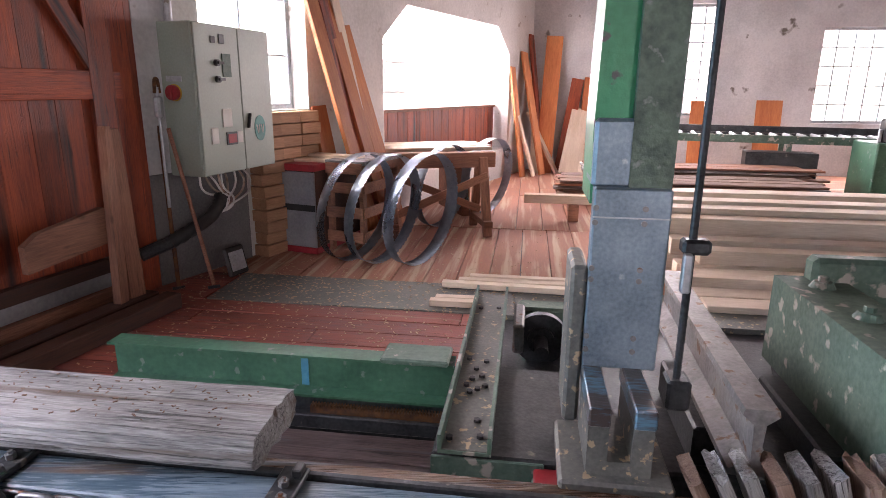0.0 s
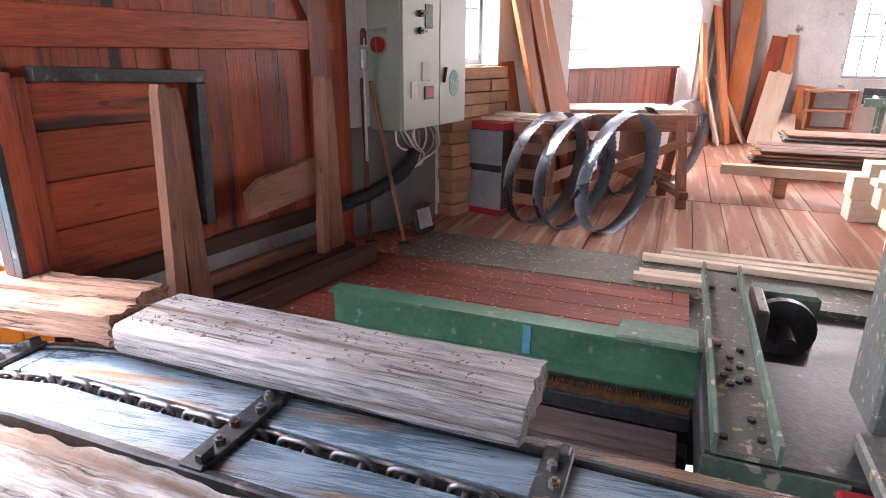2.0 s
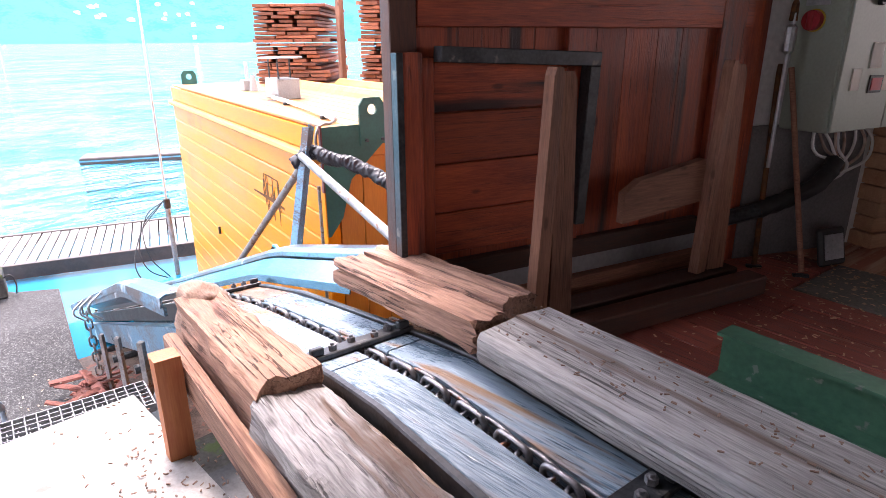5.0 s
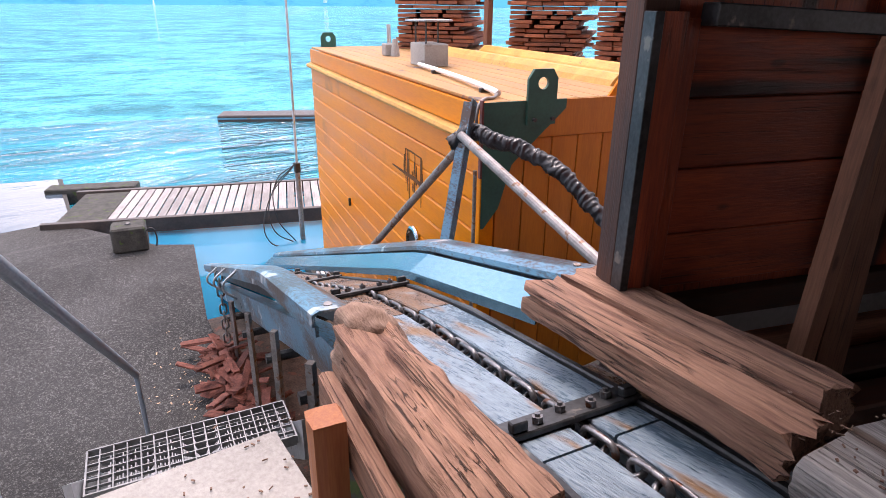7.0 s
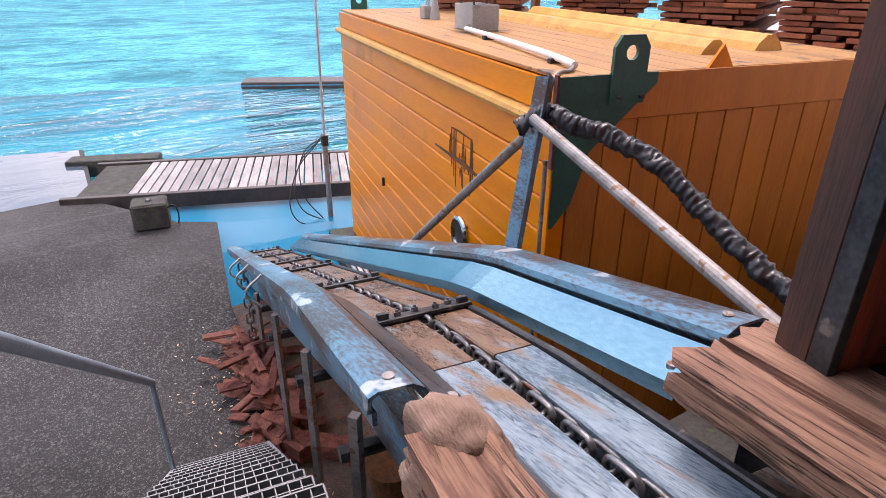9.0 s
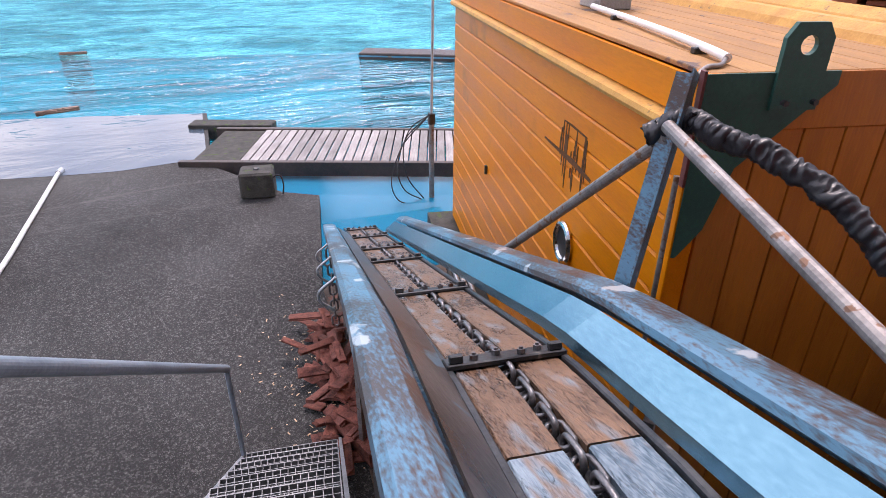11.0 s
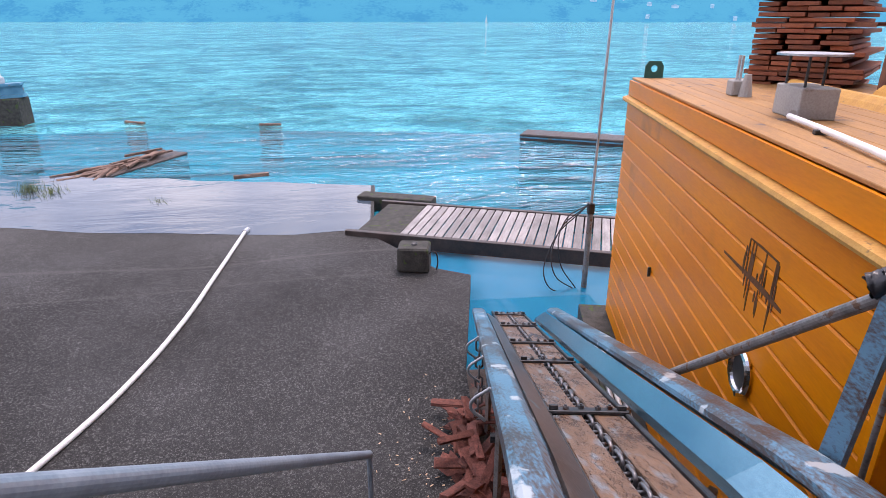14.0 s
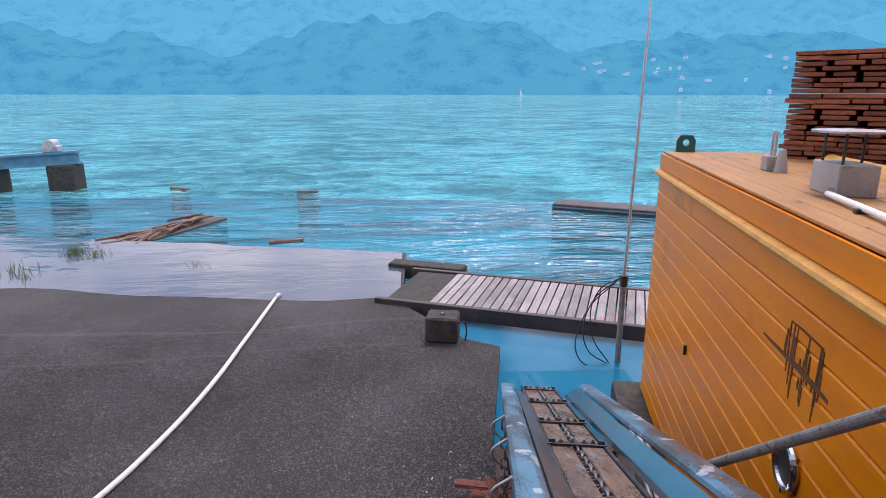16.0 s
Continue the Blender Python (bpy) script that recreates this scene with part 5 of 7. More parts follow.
# ---- terrace things ----
boll = thing("concrete_bollard", "mossy dark concrete mooring block on the terrace", "bollard", pose(-12.35, 1.65, SHORE, 0, 0, -10))
bm = bmesh.new()
slab(bm, 0.46, 0.52, 0.42, bevel=0.03)
for v in bm.verts:
    v.co += Vector((noise.noise(v.co * 7), noise.noise(v.co * 9 + Vector((3, 0, 0))), 0)) * 0.02
part("block", bm, OLD_CONCRETE, boll)
tube("cable", [(0.1, 0.25, 0.3), (0.1, 0.34, 0.34), (0.1, 0.4, 0.2), (0.12, 0.38, 0.02)], 0.012, BLACK, boll)
bm = bmesh.new()
rod(bm, (0, 0, 0.4), (0.02, 0, 0.45), 0.07, 8, 0.03)
part("iron_ring", bm, DARK_STEEL, boll)
hose = thing("white_hose", "white water hose lying across the terrace", "hose")
zz = SHORE + 0.03
tube("hose", [(-14.45, -1.55, zz), (-12.2, -1.6, zz), (-10.7, -1.65, zz), (-9.3, -1.81, zz), (-8.4, -2.0, zz), (-7.2, -2.4, zz), (-6.0, -3.0, zz), (-4.5, -3.9, zz)], 0.033, HOSE_WHITE, hose)
bm = bmesh.new()
rod(bm, (-14.45, -1.55, zz), (-14.62, -1.52, zz), 0.05, 10)
part("coupling", bm, GALV, hose)

# deck of the boathouse
DECK = pose(-14.15, 0.62, 0, 0, 0, -20.5)
deck = thing("boardwalk", "weathered boardwalk of grey planks on dark beams", "boardwalk", DECK)
DZ = -2.42
bm = bmesh.new()
slab(bm, 1.95, 0.145, 0.035, bevel=0.005)
me = finish(bm, "plank", GREY_PLANK)
for k in range(31):
    share("plank", me, deck, pose(-1.05 + random.uniform(-0.015, 0.015), 0.95 + k * 0.172, DZ - 0.035, 0, 0, random.uniform(-0.5, 0.5)))
for x in (-2.1, 0.02):
    bm = bmesh.new()
    span(bm, x - 0.06, x + 0.06, -0.2, 6.3, DZ - 0.25, DZ + 0.02, bevel=0.008)
    part("edge_beam", bm, WET_BEAM, deck)
bm = bmesh.new()
span(bm, -2.0, -0.06, 0.0, 0.85, DZ - 0.3, DZ - 0.02)
part("concrete_end", bm, OLD_CONCRETE, deck)
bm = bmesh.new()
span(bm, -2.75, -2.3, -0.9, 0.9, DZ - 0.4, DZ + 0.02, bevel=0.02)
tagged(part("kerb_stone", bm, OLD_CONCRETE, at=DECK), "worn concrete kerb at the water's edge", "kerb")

mast = thing("mast", "thin grey pole with cables at the quay corner", "pole", pose(-11.75, 4.42, SHORE - 0.3))
bm = bmesh.new()
rod(bm, (0, 0, 0), (0, 0, 1.5), 0.045, 12)
part("socket", bm, PIPE_STEEL, mast)
bm = bmesh.new()
rod(bm, (0, 0, 1.5), (0.12, 0.06, 8.0), 0.022, 10, 0.016)
part("pole", bm, GALV, mast)
for k in range(3):
    tube("cable", [(0, -0.05, 1.5), (-0.1, -0.35 - 0.1 * k, 1.25 - 0.2 * k), (0.1, -0.5 - 0.08 * k, 0.7 - 0.25 * k), (0, -0.1, 0.0)], 0.01, BLACK, mast)
bm = bmesh.new()
slab(bm, 0.1, 0.1, 0.18, pose(0, 0, 1.35), 0.01)
part("junction_box", bm, BLACK, mast)

pontoon = thing("pontoon", "dark flat floating pontoon on the lake", "pontoon", pose(-24.0, 8.9, LEVEL - 0.1, 0, 0, -27))
bm = bmesh.new()
slab(bm, 1.1, 5.2, 0.34, bevel=0.03)
part("deck", bm, WET_BEAM, pontoon)
bm = bmesh.new()
slab(bm, 1.12, 5.22, 0.05, pose(0, 0, 0.2))
part("rubbing_strip", bm, PIER_BLUE, pontoon)

raft = thing("drift_raft", "half-sunk dark raft heaped with driftwood", "raft", pose(-21.0, -6.6, LEVEL, 0, 0, -22))
bm = bmesh.new()
slab(bm, 5.6, 0.95, 0.16, pose(0, 0, -0.08), 0.03)
part("hull", bm, WET_BEAM, raft)
for k in range(34):
    bm = rough_beam(random.uniform(0.5, 1.6), random.uniform(0.06, 0.14), random.uniform(0.04, 0.09), k * 1.3, 0.015, 5)
    part("driftwood", bm, BARK_WOOD, raft, at=pose(random.uniform(-2.6, 1.6), random.uniform(-0.35, 0.35), 0.07 + random.uniform(0, 0.12), 0, 0, random.uniform(-30, 30)))
for k, (x, y, L) in enumerate(((-30.6, -9.7, 1.1), (-29.2, -3.8, 0.9), (-19.0, -2.7, 0.9), (-22.5, -13.5, 1.0))):
    ob = part("driftwood", rough_beam(L, 0.12, 0.09, k + 50, 0.03, 8), BARK_WOOD, at=pose(x, y, (LEVEL if x < -19.5 else SHORE) - 0.01, 0, 0, 60 + 25 * k))
    tagged(ob, "dark branch drifting on the water", "driftwood")

pier = thing("boat_pier", "blue steel slipway beam on concrete blocks in the lake", "pier", pose(-30.6, -14.2, LEVEL, 0, 0, 0))
for x, y in ((0, 0), (0.6, -2.9), (1.2, -6)):
    bm = bmesh.new()
    slab(bm, 1.0, 1.15, 1.5, pose(x, y, -0.4), 0.04)
    part("block", bm, OLD_CONCRETE, pier)
bm = bmesh.new()
a = math.degrees(math.atan2(-6, 1.2))
span(bm, -0.7, 9, -0.28, 0.28, 1.1, 1.22, pose(0, 0, 0, 0, 3, a))
span(bm, -0.7, 9, -0.05, 0.05, 1.2, 1.6, pose(0, 0, 0, 0, 3, a))
span(bm, -0.7, 9, -0.28, 0.28, 1.58, 1.68, pose(0, 0, 0, 0, 3, a))
part("girder", bm, PIER_BLUE, pier)
for k in (0.3, 3.2):
    bm = bmesh.new()
    slab(bm, 0.7, 0.5, 0.3, pose(0, 0, 0, 0, 3, a) @ pose(k, 0, 1.66), 0.05)
    rod(bm, (pose(0, 0, 0, 0, 3, a) @ Vector((k, -0.4, 2.0))), (pose(0, 0, 0, 0, 3, a) @ Vector((k, 0.4, 2.0))), 0.22, 12)
    part("roller_block", bm, GALV, pier)


# ---- mill hall: machine, blades, stores ----
S = pose(0, 0, 0, 0, 0, -8)     # along and across the saw carriage track


def smooth_box(name, parent, mat, x0, x1, y0, y1, z0, z1, bevel=0.006, label="", at=None):
    bm = bmesh.new()
    span(bm, x0, x1, y0, y1, z0, z1, bevel=bevel)
    return part(name, bm, mat, parent, label, at)


# green girder with its toothed rack
girder = thing("steel_girder", "green painted steel girder lying along the track", "girder", S)
bm = bmesh.new()
y = 2.47
sweep(bm, [(y, 0.31), (y + 0.11, 0.31), (y + 0.11, 0.298), (y + 0.062, 0.292), (y + 0.062, 0.13), (y + 0.11, 0.124), (y + 0.11, 0.112), (y - 0.02, 0.112), (y - 0.02, 0.124), (y + 0.05, 0.13), (y + 0.05, 0.292), (y, 0.298)],
      [Matrix.Translation((-1.98, 0, 0)), Matrix.Translation((-0.29, 0, 0))])
part("beam", bm, GREEN_PAINT, girder)
smooth_box("chalk_mark", girder, PIER_BLUE, -1.02, -0.985, 2.514, 2.519, 0.14, 0.28, 0, "blue chalk mark")
smooth_box("end_block", girder, DULL_GREEN, -0.62, -0.31, 2.44, 2.62, 0.312, 0.34, 0.008)
bm = bmesh.new()
prof = []
for k in range(46):
    x = -0.95 + k * 0.014
    prof += [(x, 0.078), (x + 0.004, 0.094), (x + 0.009, 0.094)]
prism(bm, [(-0.95, 0.05)] + prof + [(-0.95 + 46 * 0.014, 0.05)], 0.03, Matrix.Translation((0, 2.42, 0)))
part("toothed_rack", bm, RUST, girder, "rusty toothed rack")
smooth_box("base_strip", girder, DARK_STEEL, -2.0, -0.3, 2.40, 2.62, -0.02, 0.05)
smooth_box("packing", girder, DARK_STEEL, -1.98, -0.3, 2.47, 2.6, 0.05, 0.112, 0)
deck_ = thing("pit_cover", "dark greasy boards covering the pit beside the track", "boards", S)
for k, (a, b) in enumerate(((-3.4, -1.5), (-1.49, -0.34))):
    for j in range(2):
        bm = bmesh.new()
        slab(bm, b - a - 0.01, 0.19, 0.05, bevel=0.005)
        part("board", bm, GREASY, deck_, at=pose((a + b) / 2, 2.1 + j * 0.2, -0.08 + 0.006 * k))
smooth_box("joist", deck_, DARK_STEEL, -3.4, -0.3, 2.0, 2.1, -0.46, -0.08)
smooth_box("joist", deck_, DARK_STEEL, -3.4, -0.3, 2.32, 2.42, -0.46, -0.08)

# bandsaw: bed, channel, guide, column, rail
saw = thing("band_saw", "worn green and bare-metal log bandsaw with a steel guide column", "sawing machine", S)
smooth_box("bed", saw, DARK_STEEL, -0.3, 3.4, 1.9, 2.62, 0.06, 0.25, 0.01, "dark oily machine bed")
smooth_box("bed_flange", saw, DULL_GREEN, -0.32, 3.4, 1.86, 1.93, 0.0, 0.07, 0.01)
smooth_box("pedestal", saw, DARK_STEEL, -0.25, 3.3, 2.0, 2.5, -0.45, 0.06, 0.0)
smooth_box("beam", saw, DARK_STEEL, -0.1, 3.4, 2.62, 2.95, -0.3, 0.05, 0.01)
bm = bmesh.new()
sweep(bm, [(-0.275, 0.335), (-0.262, 0.335), (-0.262, 0.275), (-0.098, 0.275), (-0.098, 0.335), (-0.085, 0.335), (-0.085, 0.262), (-0.275, 0.262)],
      [pose(0, 1.88, 0, 0, 0, 90) @ Matrix.Diagonal((1, -1, 1, 1)), pose(0, 3.56, 0, 0, 0, 90) @ Matrix.Diagonal((1, -1, 1, 1))])
part("channel", bm, DULL_GREEN, saw, "greyish green channel with loose bolts")
smooth_box("channel_floor", saw, PLATE_DARK, -0.261, -0.099, 1.885, 3.555, 0.2752, 0.279, 0, "dark dusty channel floor")
smooth_box("front_apron", saw, DULL_GREEN, -0.3, 0.1, 1.885, 1.899, 0.075, 0.245, 0.004, "oil-stained green apron plate")
for x, y in ((-0.24, 1.95), (-0.13, 1.97), (-0.15, 2.08), (-0.2, 2.3), (-0.17, 2.33), (-0.2, 2.42), (-0.16, 2.45), (-0.22, 2.36), (-0.14, 2.36), (-0.23, 2.62), (-0.15, 2.6), (-0.23, 3.3), (-0.13, 3.32), (-0.19, 2.52)):
    bm = bmesh.new()
    hexbolt(bm, (x, y, 0.283), 0.014, 0.016)
    part("bolt", bm, DARK_STEEL, saw)
# column and guide plate
bm = bmesh.new()
prism(bm, [(0.215, 1.13), (0.40, 1.13), (0.40, 3.2), (0.215, 3.2), (0.215, 2.2), (0.225, 1.9), (0.212, 1.4)], 0.3, Matrix.Translation((0, 2.13, 0)))
part("column", bm, surface("chipped bright green enamel", (0.015, 0.2, 0.085), (0.035, 0.3, 0.14), 0.4, 0, 4, (1, 1, 1), 0.25, 40, 0.5, (0.08, 0.09, 0.085), 13, 0.63, vary=0), saw, "chipped bright green column")
bm = bmesh.new()
prism(bm, [(0.335, 1.15), (0.475, 1.15), (0.485, 3.2), (0.335, 3.2)], 0.22, Matrix.Translation((0, 2.09, 0)))
part("column_side", bm, surface("scratched dark green casting", (0.035, 0.06, 0.045), (0.14, 0.2, 0.15), 0.5, 0.2, 8, (1, 1, 1), 0.6, 50, 0.6, (0.24, 0.26, 0.24), 14, 0.64, vary=0), saw)
smooth_box("neck", saw, BARE_STEEL, 0.214, 0.4, 2.095, 2.3, 1.19, 1.42, 0.012)
smooth_box("guide_plate", saw, BARE_STEEL, 0.222, 0.475, 2.055, 2.13, 0.55, 1.195, 0.006, "bare steel guide plate with countersunk bolts")
smooth_box("side_bracket", saw, PLATE_DARK, 0.165, 0.221, 2.07, 2.34, 0.315, 0.92, 0.012, "dusty side plate")
smooth_box("roller_housing", saw, DULL_GREEN, -0.02, 0.3, 3.46, 3.62, -0.11, 0.24, 0.02, "dusty roller housing")
smooth_box("housing_lip", saw, PIPE_STEEL, -0.04, 0.02, 3.1, 3.45, 0.1, 0.27, 0.012)
for x in (0.23, 0.37):
    for z in (0.62, 0.67, 0.88, 0.92, 1.08, 1.13):
        bm = bmesh.new()
        rod(bm, (x + (0.02 if x > 0.3 else 0), 2.05, z), (x + (0.02 if x > 0.3 else 0), 2.058, z), 0.01, 12)
        part("bolt", bm, PIPE_STEEL, saw)
smooth_box("seam", saw, GALV, 0.222, 0.475, 2.052, 2.056, 1.095, 1.1, 0)
for x0 in (0.222, 0.362):
    smooth_box("jaw", saw, BLUE_STEEL, x0, x0 + 0.068, 1.75, 2.1, 0.49, 0.555, 0.005, "blue painted jaw")
bm = bmesh.new()
prism(bm, [(0.225, 0.25), (0.43, 0.25), (0.43, 0.49), (0.365, 0.49), (0.365, 0.36), (0.29, 0.36), (0.29, 0.49), (0.225, 0.49)], 0.3, Matrix.Translation((0, 1.77, 0)))
part("jaw_shoe", bm, PLATE_DARK, saw)
smooth_box("shoe_base", saw, PLATE_DARK, 0.14, 0.5, 1.72, 2.1, 0.25, 0.31, 0.01)
bm = bmesh.new()
rod(bm, (0.535, 2.0, 0.5), (0.535, 2.0, 2.0), 0.013, 12)
part("guide_rod", bm, DARK_STEEL, saw)
smooth_box("rod_clamp", saw, DARK_STEEL, 0.5, 0.59, 1.97, 2.03, 1.0, 1.05, 0.01)
smooth_box("clamp_lever", saw, GALV, 0.5, 0.53, 1.94, 1.97, 0.88, 1.01, 0.005)
smooth_box("rod_foot", saw, DARK_STEEL, 0.5, 0.58, 1.96, 2.06, 0.45, 0.56, 0.01)
bm = bmesh.new()
rod(bm, (0.62, 2.0, 1.86), (0.62, 2.0, 2.1), 0.12, 28, 0.13)
part("red_cap", bm, RED_PAINT, saw, "red painted cover")
bm = bmesh.new()
for k in range(4):
    rod(bm, (0.13 + 0.015 * k, 2.13, 1.86), (0.145 + 0.015 * k, 2.13, 1.86), 0.03 - 0.004 * (k % 2), 14)
part("rubber_knob", bm, BLACK, saw)
bm = bmesh.new()
sweep(bm, [(0.655, 0.62), (0.75, 0.62), (0.755, 0.6), (0.72, 0.57), (0.715, 0.45), (0.77, 0.42), (0.77, 0.4), (0.63, 0.4), (0.63, 0.42), (0.69, 0.45), (0.685, 0.57), (0.65, 0.6)],
      [pose(0, 1.7, 0, 0, 0, 90) @ Matrix.Diagonal((1, -1, 1, 1)), pose(0.04, 3.1, 0, 0, 0, 90) @ Matrix.Diagonal((1, -1, 1, 1))])
part("slide_rail", bm, PIPE_STEEL, saw, "dusty steel slide rail")
smooth_box("rail_seat", saw, DARK_STEEL, 0.6, 0.8, 1.95, 2.5, 0.25, 0.4, 0.01)
valve_ = smooth_box("oiler", saw, DULL_GREEN, 0.06, 0.2, 1.78, 1.9, 0.05, 0.2, 0.012, "small green and red oiler")
smooth_box("oiler_lid", valve_, RED_PAINT, 0.065, 0.195, 1.785, 1.895, 0.2, 0.23, 0.006)
bm = bmesh.new()
rod(bm, (0.0, 1.84, 0.15), (0.06, 1.84, 0.15), 0.03, 14)
part("oiler_cap", bm, GALV, valve_)
for (x, y, r, d) in ((0.12, 3.35, 0.155, 0.05), (1.55, 3.15, 0.2, 0.16)):
    wheel = thing("drive_roller", "black grooved drive roller on a steel shaft", "roller", S @ pose(x, y, 0.1))
    bm = bmesh.new()
    rod(bm, (0, -d / 2, 0), (0, d / 2, 0), r, 32)
    part("disc", bm, DARK_STEEL, wheel)
    bm = bmesh.new()
    rod(bm, (0, -d / 2 - 0.03, 0), (0, -d / 2, 0), r * 0.5, 24)
    rod(bm, (0, -d / 2 - 0.2, 0), (0, d / 2 + 0.5, 0), 0.04, 16)
    part("shaft", bm, PIPE_STEEL if x > 1 else DARK_STEEL, wheel)
    bm = bmesh.new()
    slab(bm, 0.16, 0.1, 0.3, pose(0, 0.35, -0.3), 0.01)
    part("bearing", bm, DULL_GREEN, wheel)
carriage = thing("saw_carriage", "dusty green cast carriage trough of the saw", "carriage", S)
bm = bmesh.new()
prism(bm, [(1.08, 0.36), (2.9, 0.36), (2.9, 0.86), (2.8, 0.86), (2.72, 0.62), (1.4, 0.62), (1.34, 0.74), (1.08, 0.74)], 1.2, Matrix.Translation((0, 1.5, 0)))
part("trough", bm, DULL_GREEN, carriage)
smooth_box("back_wall", carriage, DULL_GREEN, 1.2, 2.9, 2.62, 2.72, 0.5, 0.84, 0.02)
for y in (1.75, 2.2, 2.55):
    bm = bmesh.new()
    rod(bm, (1.21, y, 0.74), (1.21, y, 0.765), 0.05, 16, 0.035)
    hexbolt(bm, (1.21, y, 0.775), 0.02, 0.02)
    part("lug", bm, DULL_GREEN, carriage)
smooth_box("skid", carriage, DARK_STEEL, 1.0, 2.9, 1.9, 2.5, 0.255, 0.36, 0.01)
slabs = thing("slab_bundle", "bundle of tilted dusty bark slabs leaning by the saw", "wood slabs", S @ pose(0.56, 1.66, -0.02))
for k in range(10):
    bm = rough_beam(0.5, 0.16, 0.042, k * 2.3, 0.007, 14)
    part("slab", bm, GREY_WOOD if k % 3 else BARK_WOOD, slabs, at=pose(0.2 + k * 0.062, 0.01 * (k % 3), 0.02) @ pose(0, 0, 0, 0, -118 + k * 2.0, 0))

# saw blades draped round a trestle
def blade_loop(cx, cy, turn, r, label, squash=1.0, tilt=0):
    """An endless band standing on edge, toothed on one side."""
    b = thing("bandsaw_coil", label, "saw blade", pose(cx, cy, 0, 0, 0, turn), "coiled saw blades")
    bm = bmesh.new()
    n_, w = 132, 0.15
    rows = []
    for i in range(n_):
        a = 2 * math.pi * i / n_
        x, z = r * squash * math.cos(a), r + 0.003 + r * math.sin(a)
        x += tilt * (z - r)
        tooth = 0.014 if i % 2 else 0.0
        rows.append([bm.verts.new((x, w / 2, z)), bm.verts.new((x, 0.014 - w / 2, z)), bm.verts.new((x, 0.014 - w / 2 - tooth, z))])
    for i in range(n_):
        p, q = rows[i], rows[(i + 1) % n_]
        for k in range(2):
            bm.faces.new((p[k], p[k + 1], q[k + 1], q[k]))
    geom = bm.faces[:]
    bmesh.ops.solidify(bm, geom=geom, thickness=0.002)
    part("band", bm, BLADE, b, smooth=True)
    return b


for (x, y, turn, r) in ((-0.77, 5.35, 40, 0.47), (-0.52, 5.27, 42, 0.47), (-0.18, 5.22, 44, 0.48), (0.0, 6.75, 40, 0.45), (0.55, 7.45, 38, 0.46)):
    blade_loop(x, y, turn, r, "wide toothed bandsaw blade coiled in a loop", 0.76, 0.22)
trestle = thing("trestle", "red-brown timber trestle holding coiled saw blades", "trestle", pose(-0.15, 6.35, 0, 0, 0, 12))
smooth_box("top_beam", trestle, POST_WOOD, -0.55, 0.72, -0.06, 0.06, 0.7, 0.86, 0.008)
for x in (-0.4, 0.58):
    for y in (-1, 1):
        bm = bmesh.new()
        slab(bm, 0.09, 0.06, 0.84, bevel=0.005)
        part("leg", bm, POST_WOOD_V, trestle, at=pose(x, y * 0.3, 0, y * 17, 0, 0))
    smooth_box("foot", trestle, POST_WOOD, x - 0.045, x + 0.045, -0.34, 0.34, 0.1, 0.17, 0.005)
for y in (-0.19, 0.19):
    bm = bmesh.new()
    slab(bm, 1.15, 0.03, 0.08, bevel=0.004)
    part("brace", bm, POST_WOOD, trestle, at=pose(0.08, y, 0.38, 0, 22 if y > 0 else -22, 0))
bench = thing("pallet_bench", "low pile of pale boards behind the trestle", "board pile", pose(-0.3, 7.4, 0, 0, 0, 20))
for k in range(5):
    bm = bmesh.new()
    slab(bm, 1.6, 0.16, 0.04, bevel=0.004)
    part("board", bm, FRESH_WOOD, bench, at=pose(0.1 * (k % 2), -0.3 + 0.17 * k, 0.8, 0, 0, random.uniform(-6, 6)))
for x in (-0.5, 0.5):
    smooth_box("support", bench, POST_WOOD, x - 0.05, x + 0.05, -0.35, 0.5, 0.0, 0.8, 0.005)

# control cabinet on the wall
CAB = pose(-1.79, 4.56, 0.84, 0, 0, 71.5)     # x along its front, y into the wall
cab = thing("control_cabinet", "pale grey-green electrical control cabinet with a red switch", "cabinet", CAB)
CW, CD, CH = 0.92, 0.34, 1.12
smooth_box("body", cab, CABINET_GREY, 0, CW, 0.02, CD, 0, CH, 0.008)
for a, b in ((0.004, 0.5), (0.506, CW - 0.004)):
    smooth_box("cabinet_door", cab, CABINET_GREY, a, b, -0.004, 0.018, 0.006, CH - 0.006, 0.005)
for z, x, w, h, mat in ((0.98, 0.2, 0.05, 0.05, BLACK), (0.98, 0.3, 0.06, 0.07, BLACK), (0.74, 0.34, 0.1, 0.17, DULL_GREEN), (0.36, 0.3, 0.11, 0.14, PAPER), (0.24, 0.14, 0.08, 0.12, PAPER), (0.22, 0.34, 0.13, 0.1, BLACK), (0.23, 0.44, 0.07, 0.09, PAPER)):
    smooth_box("label_plate" if mat is not BLACK else "switch", cab, mat, x - w / 2, x + w / 2, -0.012, -0.003, z, z + h, 0.002)
smooth_box("nameplate", cab, RED_PAINT, 0.29, 0.39, -0.016, -0.011, 0.235, 0.305, 0.001, "dark red lettered plate")
for z in (0.84, 0.72):
    bm = bmesh.new()
    rod(bm, (0.22, -0.03, z), (0.22, -0.003, z), 0.025, 16)
    slab(bm, 0.06, 0.02, 0.02, pose(0.24, -0.035, z - 0.01))
    part("rotary_switch", bm, BLACK, cab)
badge = thing("round_badge", "teal oval badge on the cabinet door", "badge", CAB)
bm = bmesh.new()
rod(bm, (0, -0.0085, 0), (0, -0.0045, 0), 0.1, 32)
bmesh.ops.scale(bm, vec=(0.75, 1, 1.05), verts=bm.verts)
part("plate", bm, TEAL_PRINT, badge, at=Matrix.Translation((0.72, 0, 0.33)))
bm = bmesh.new()
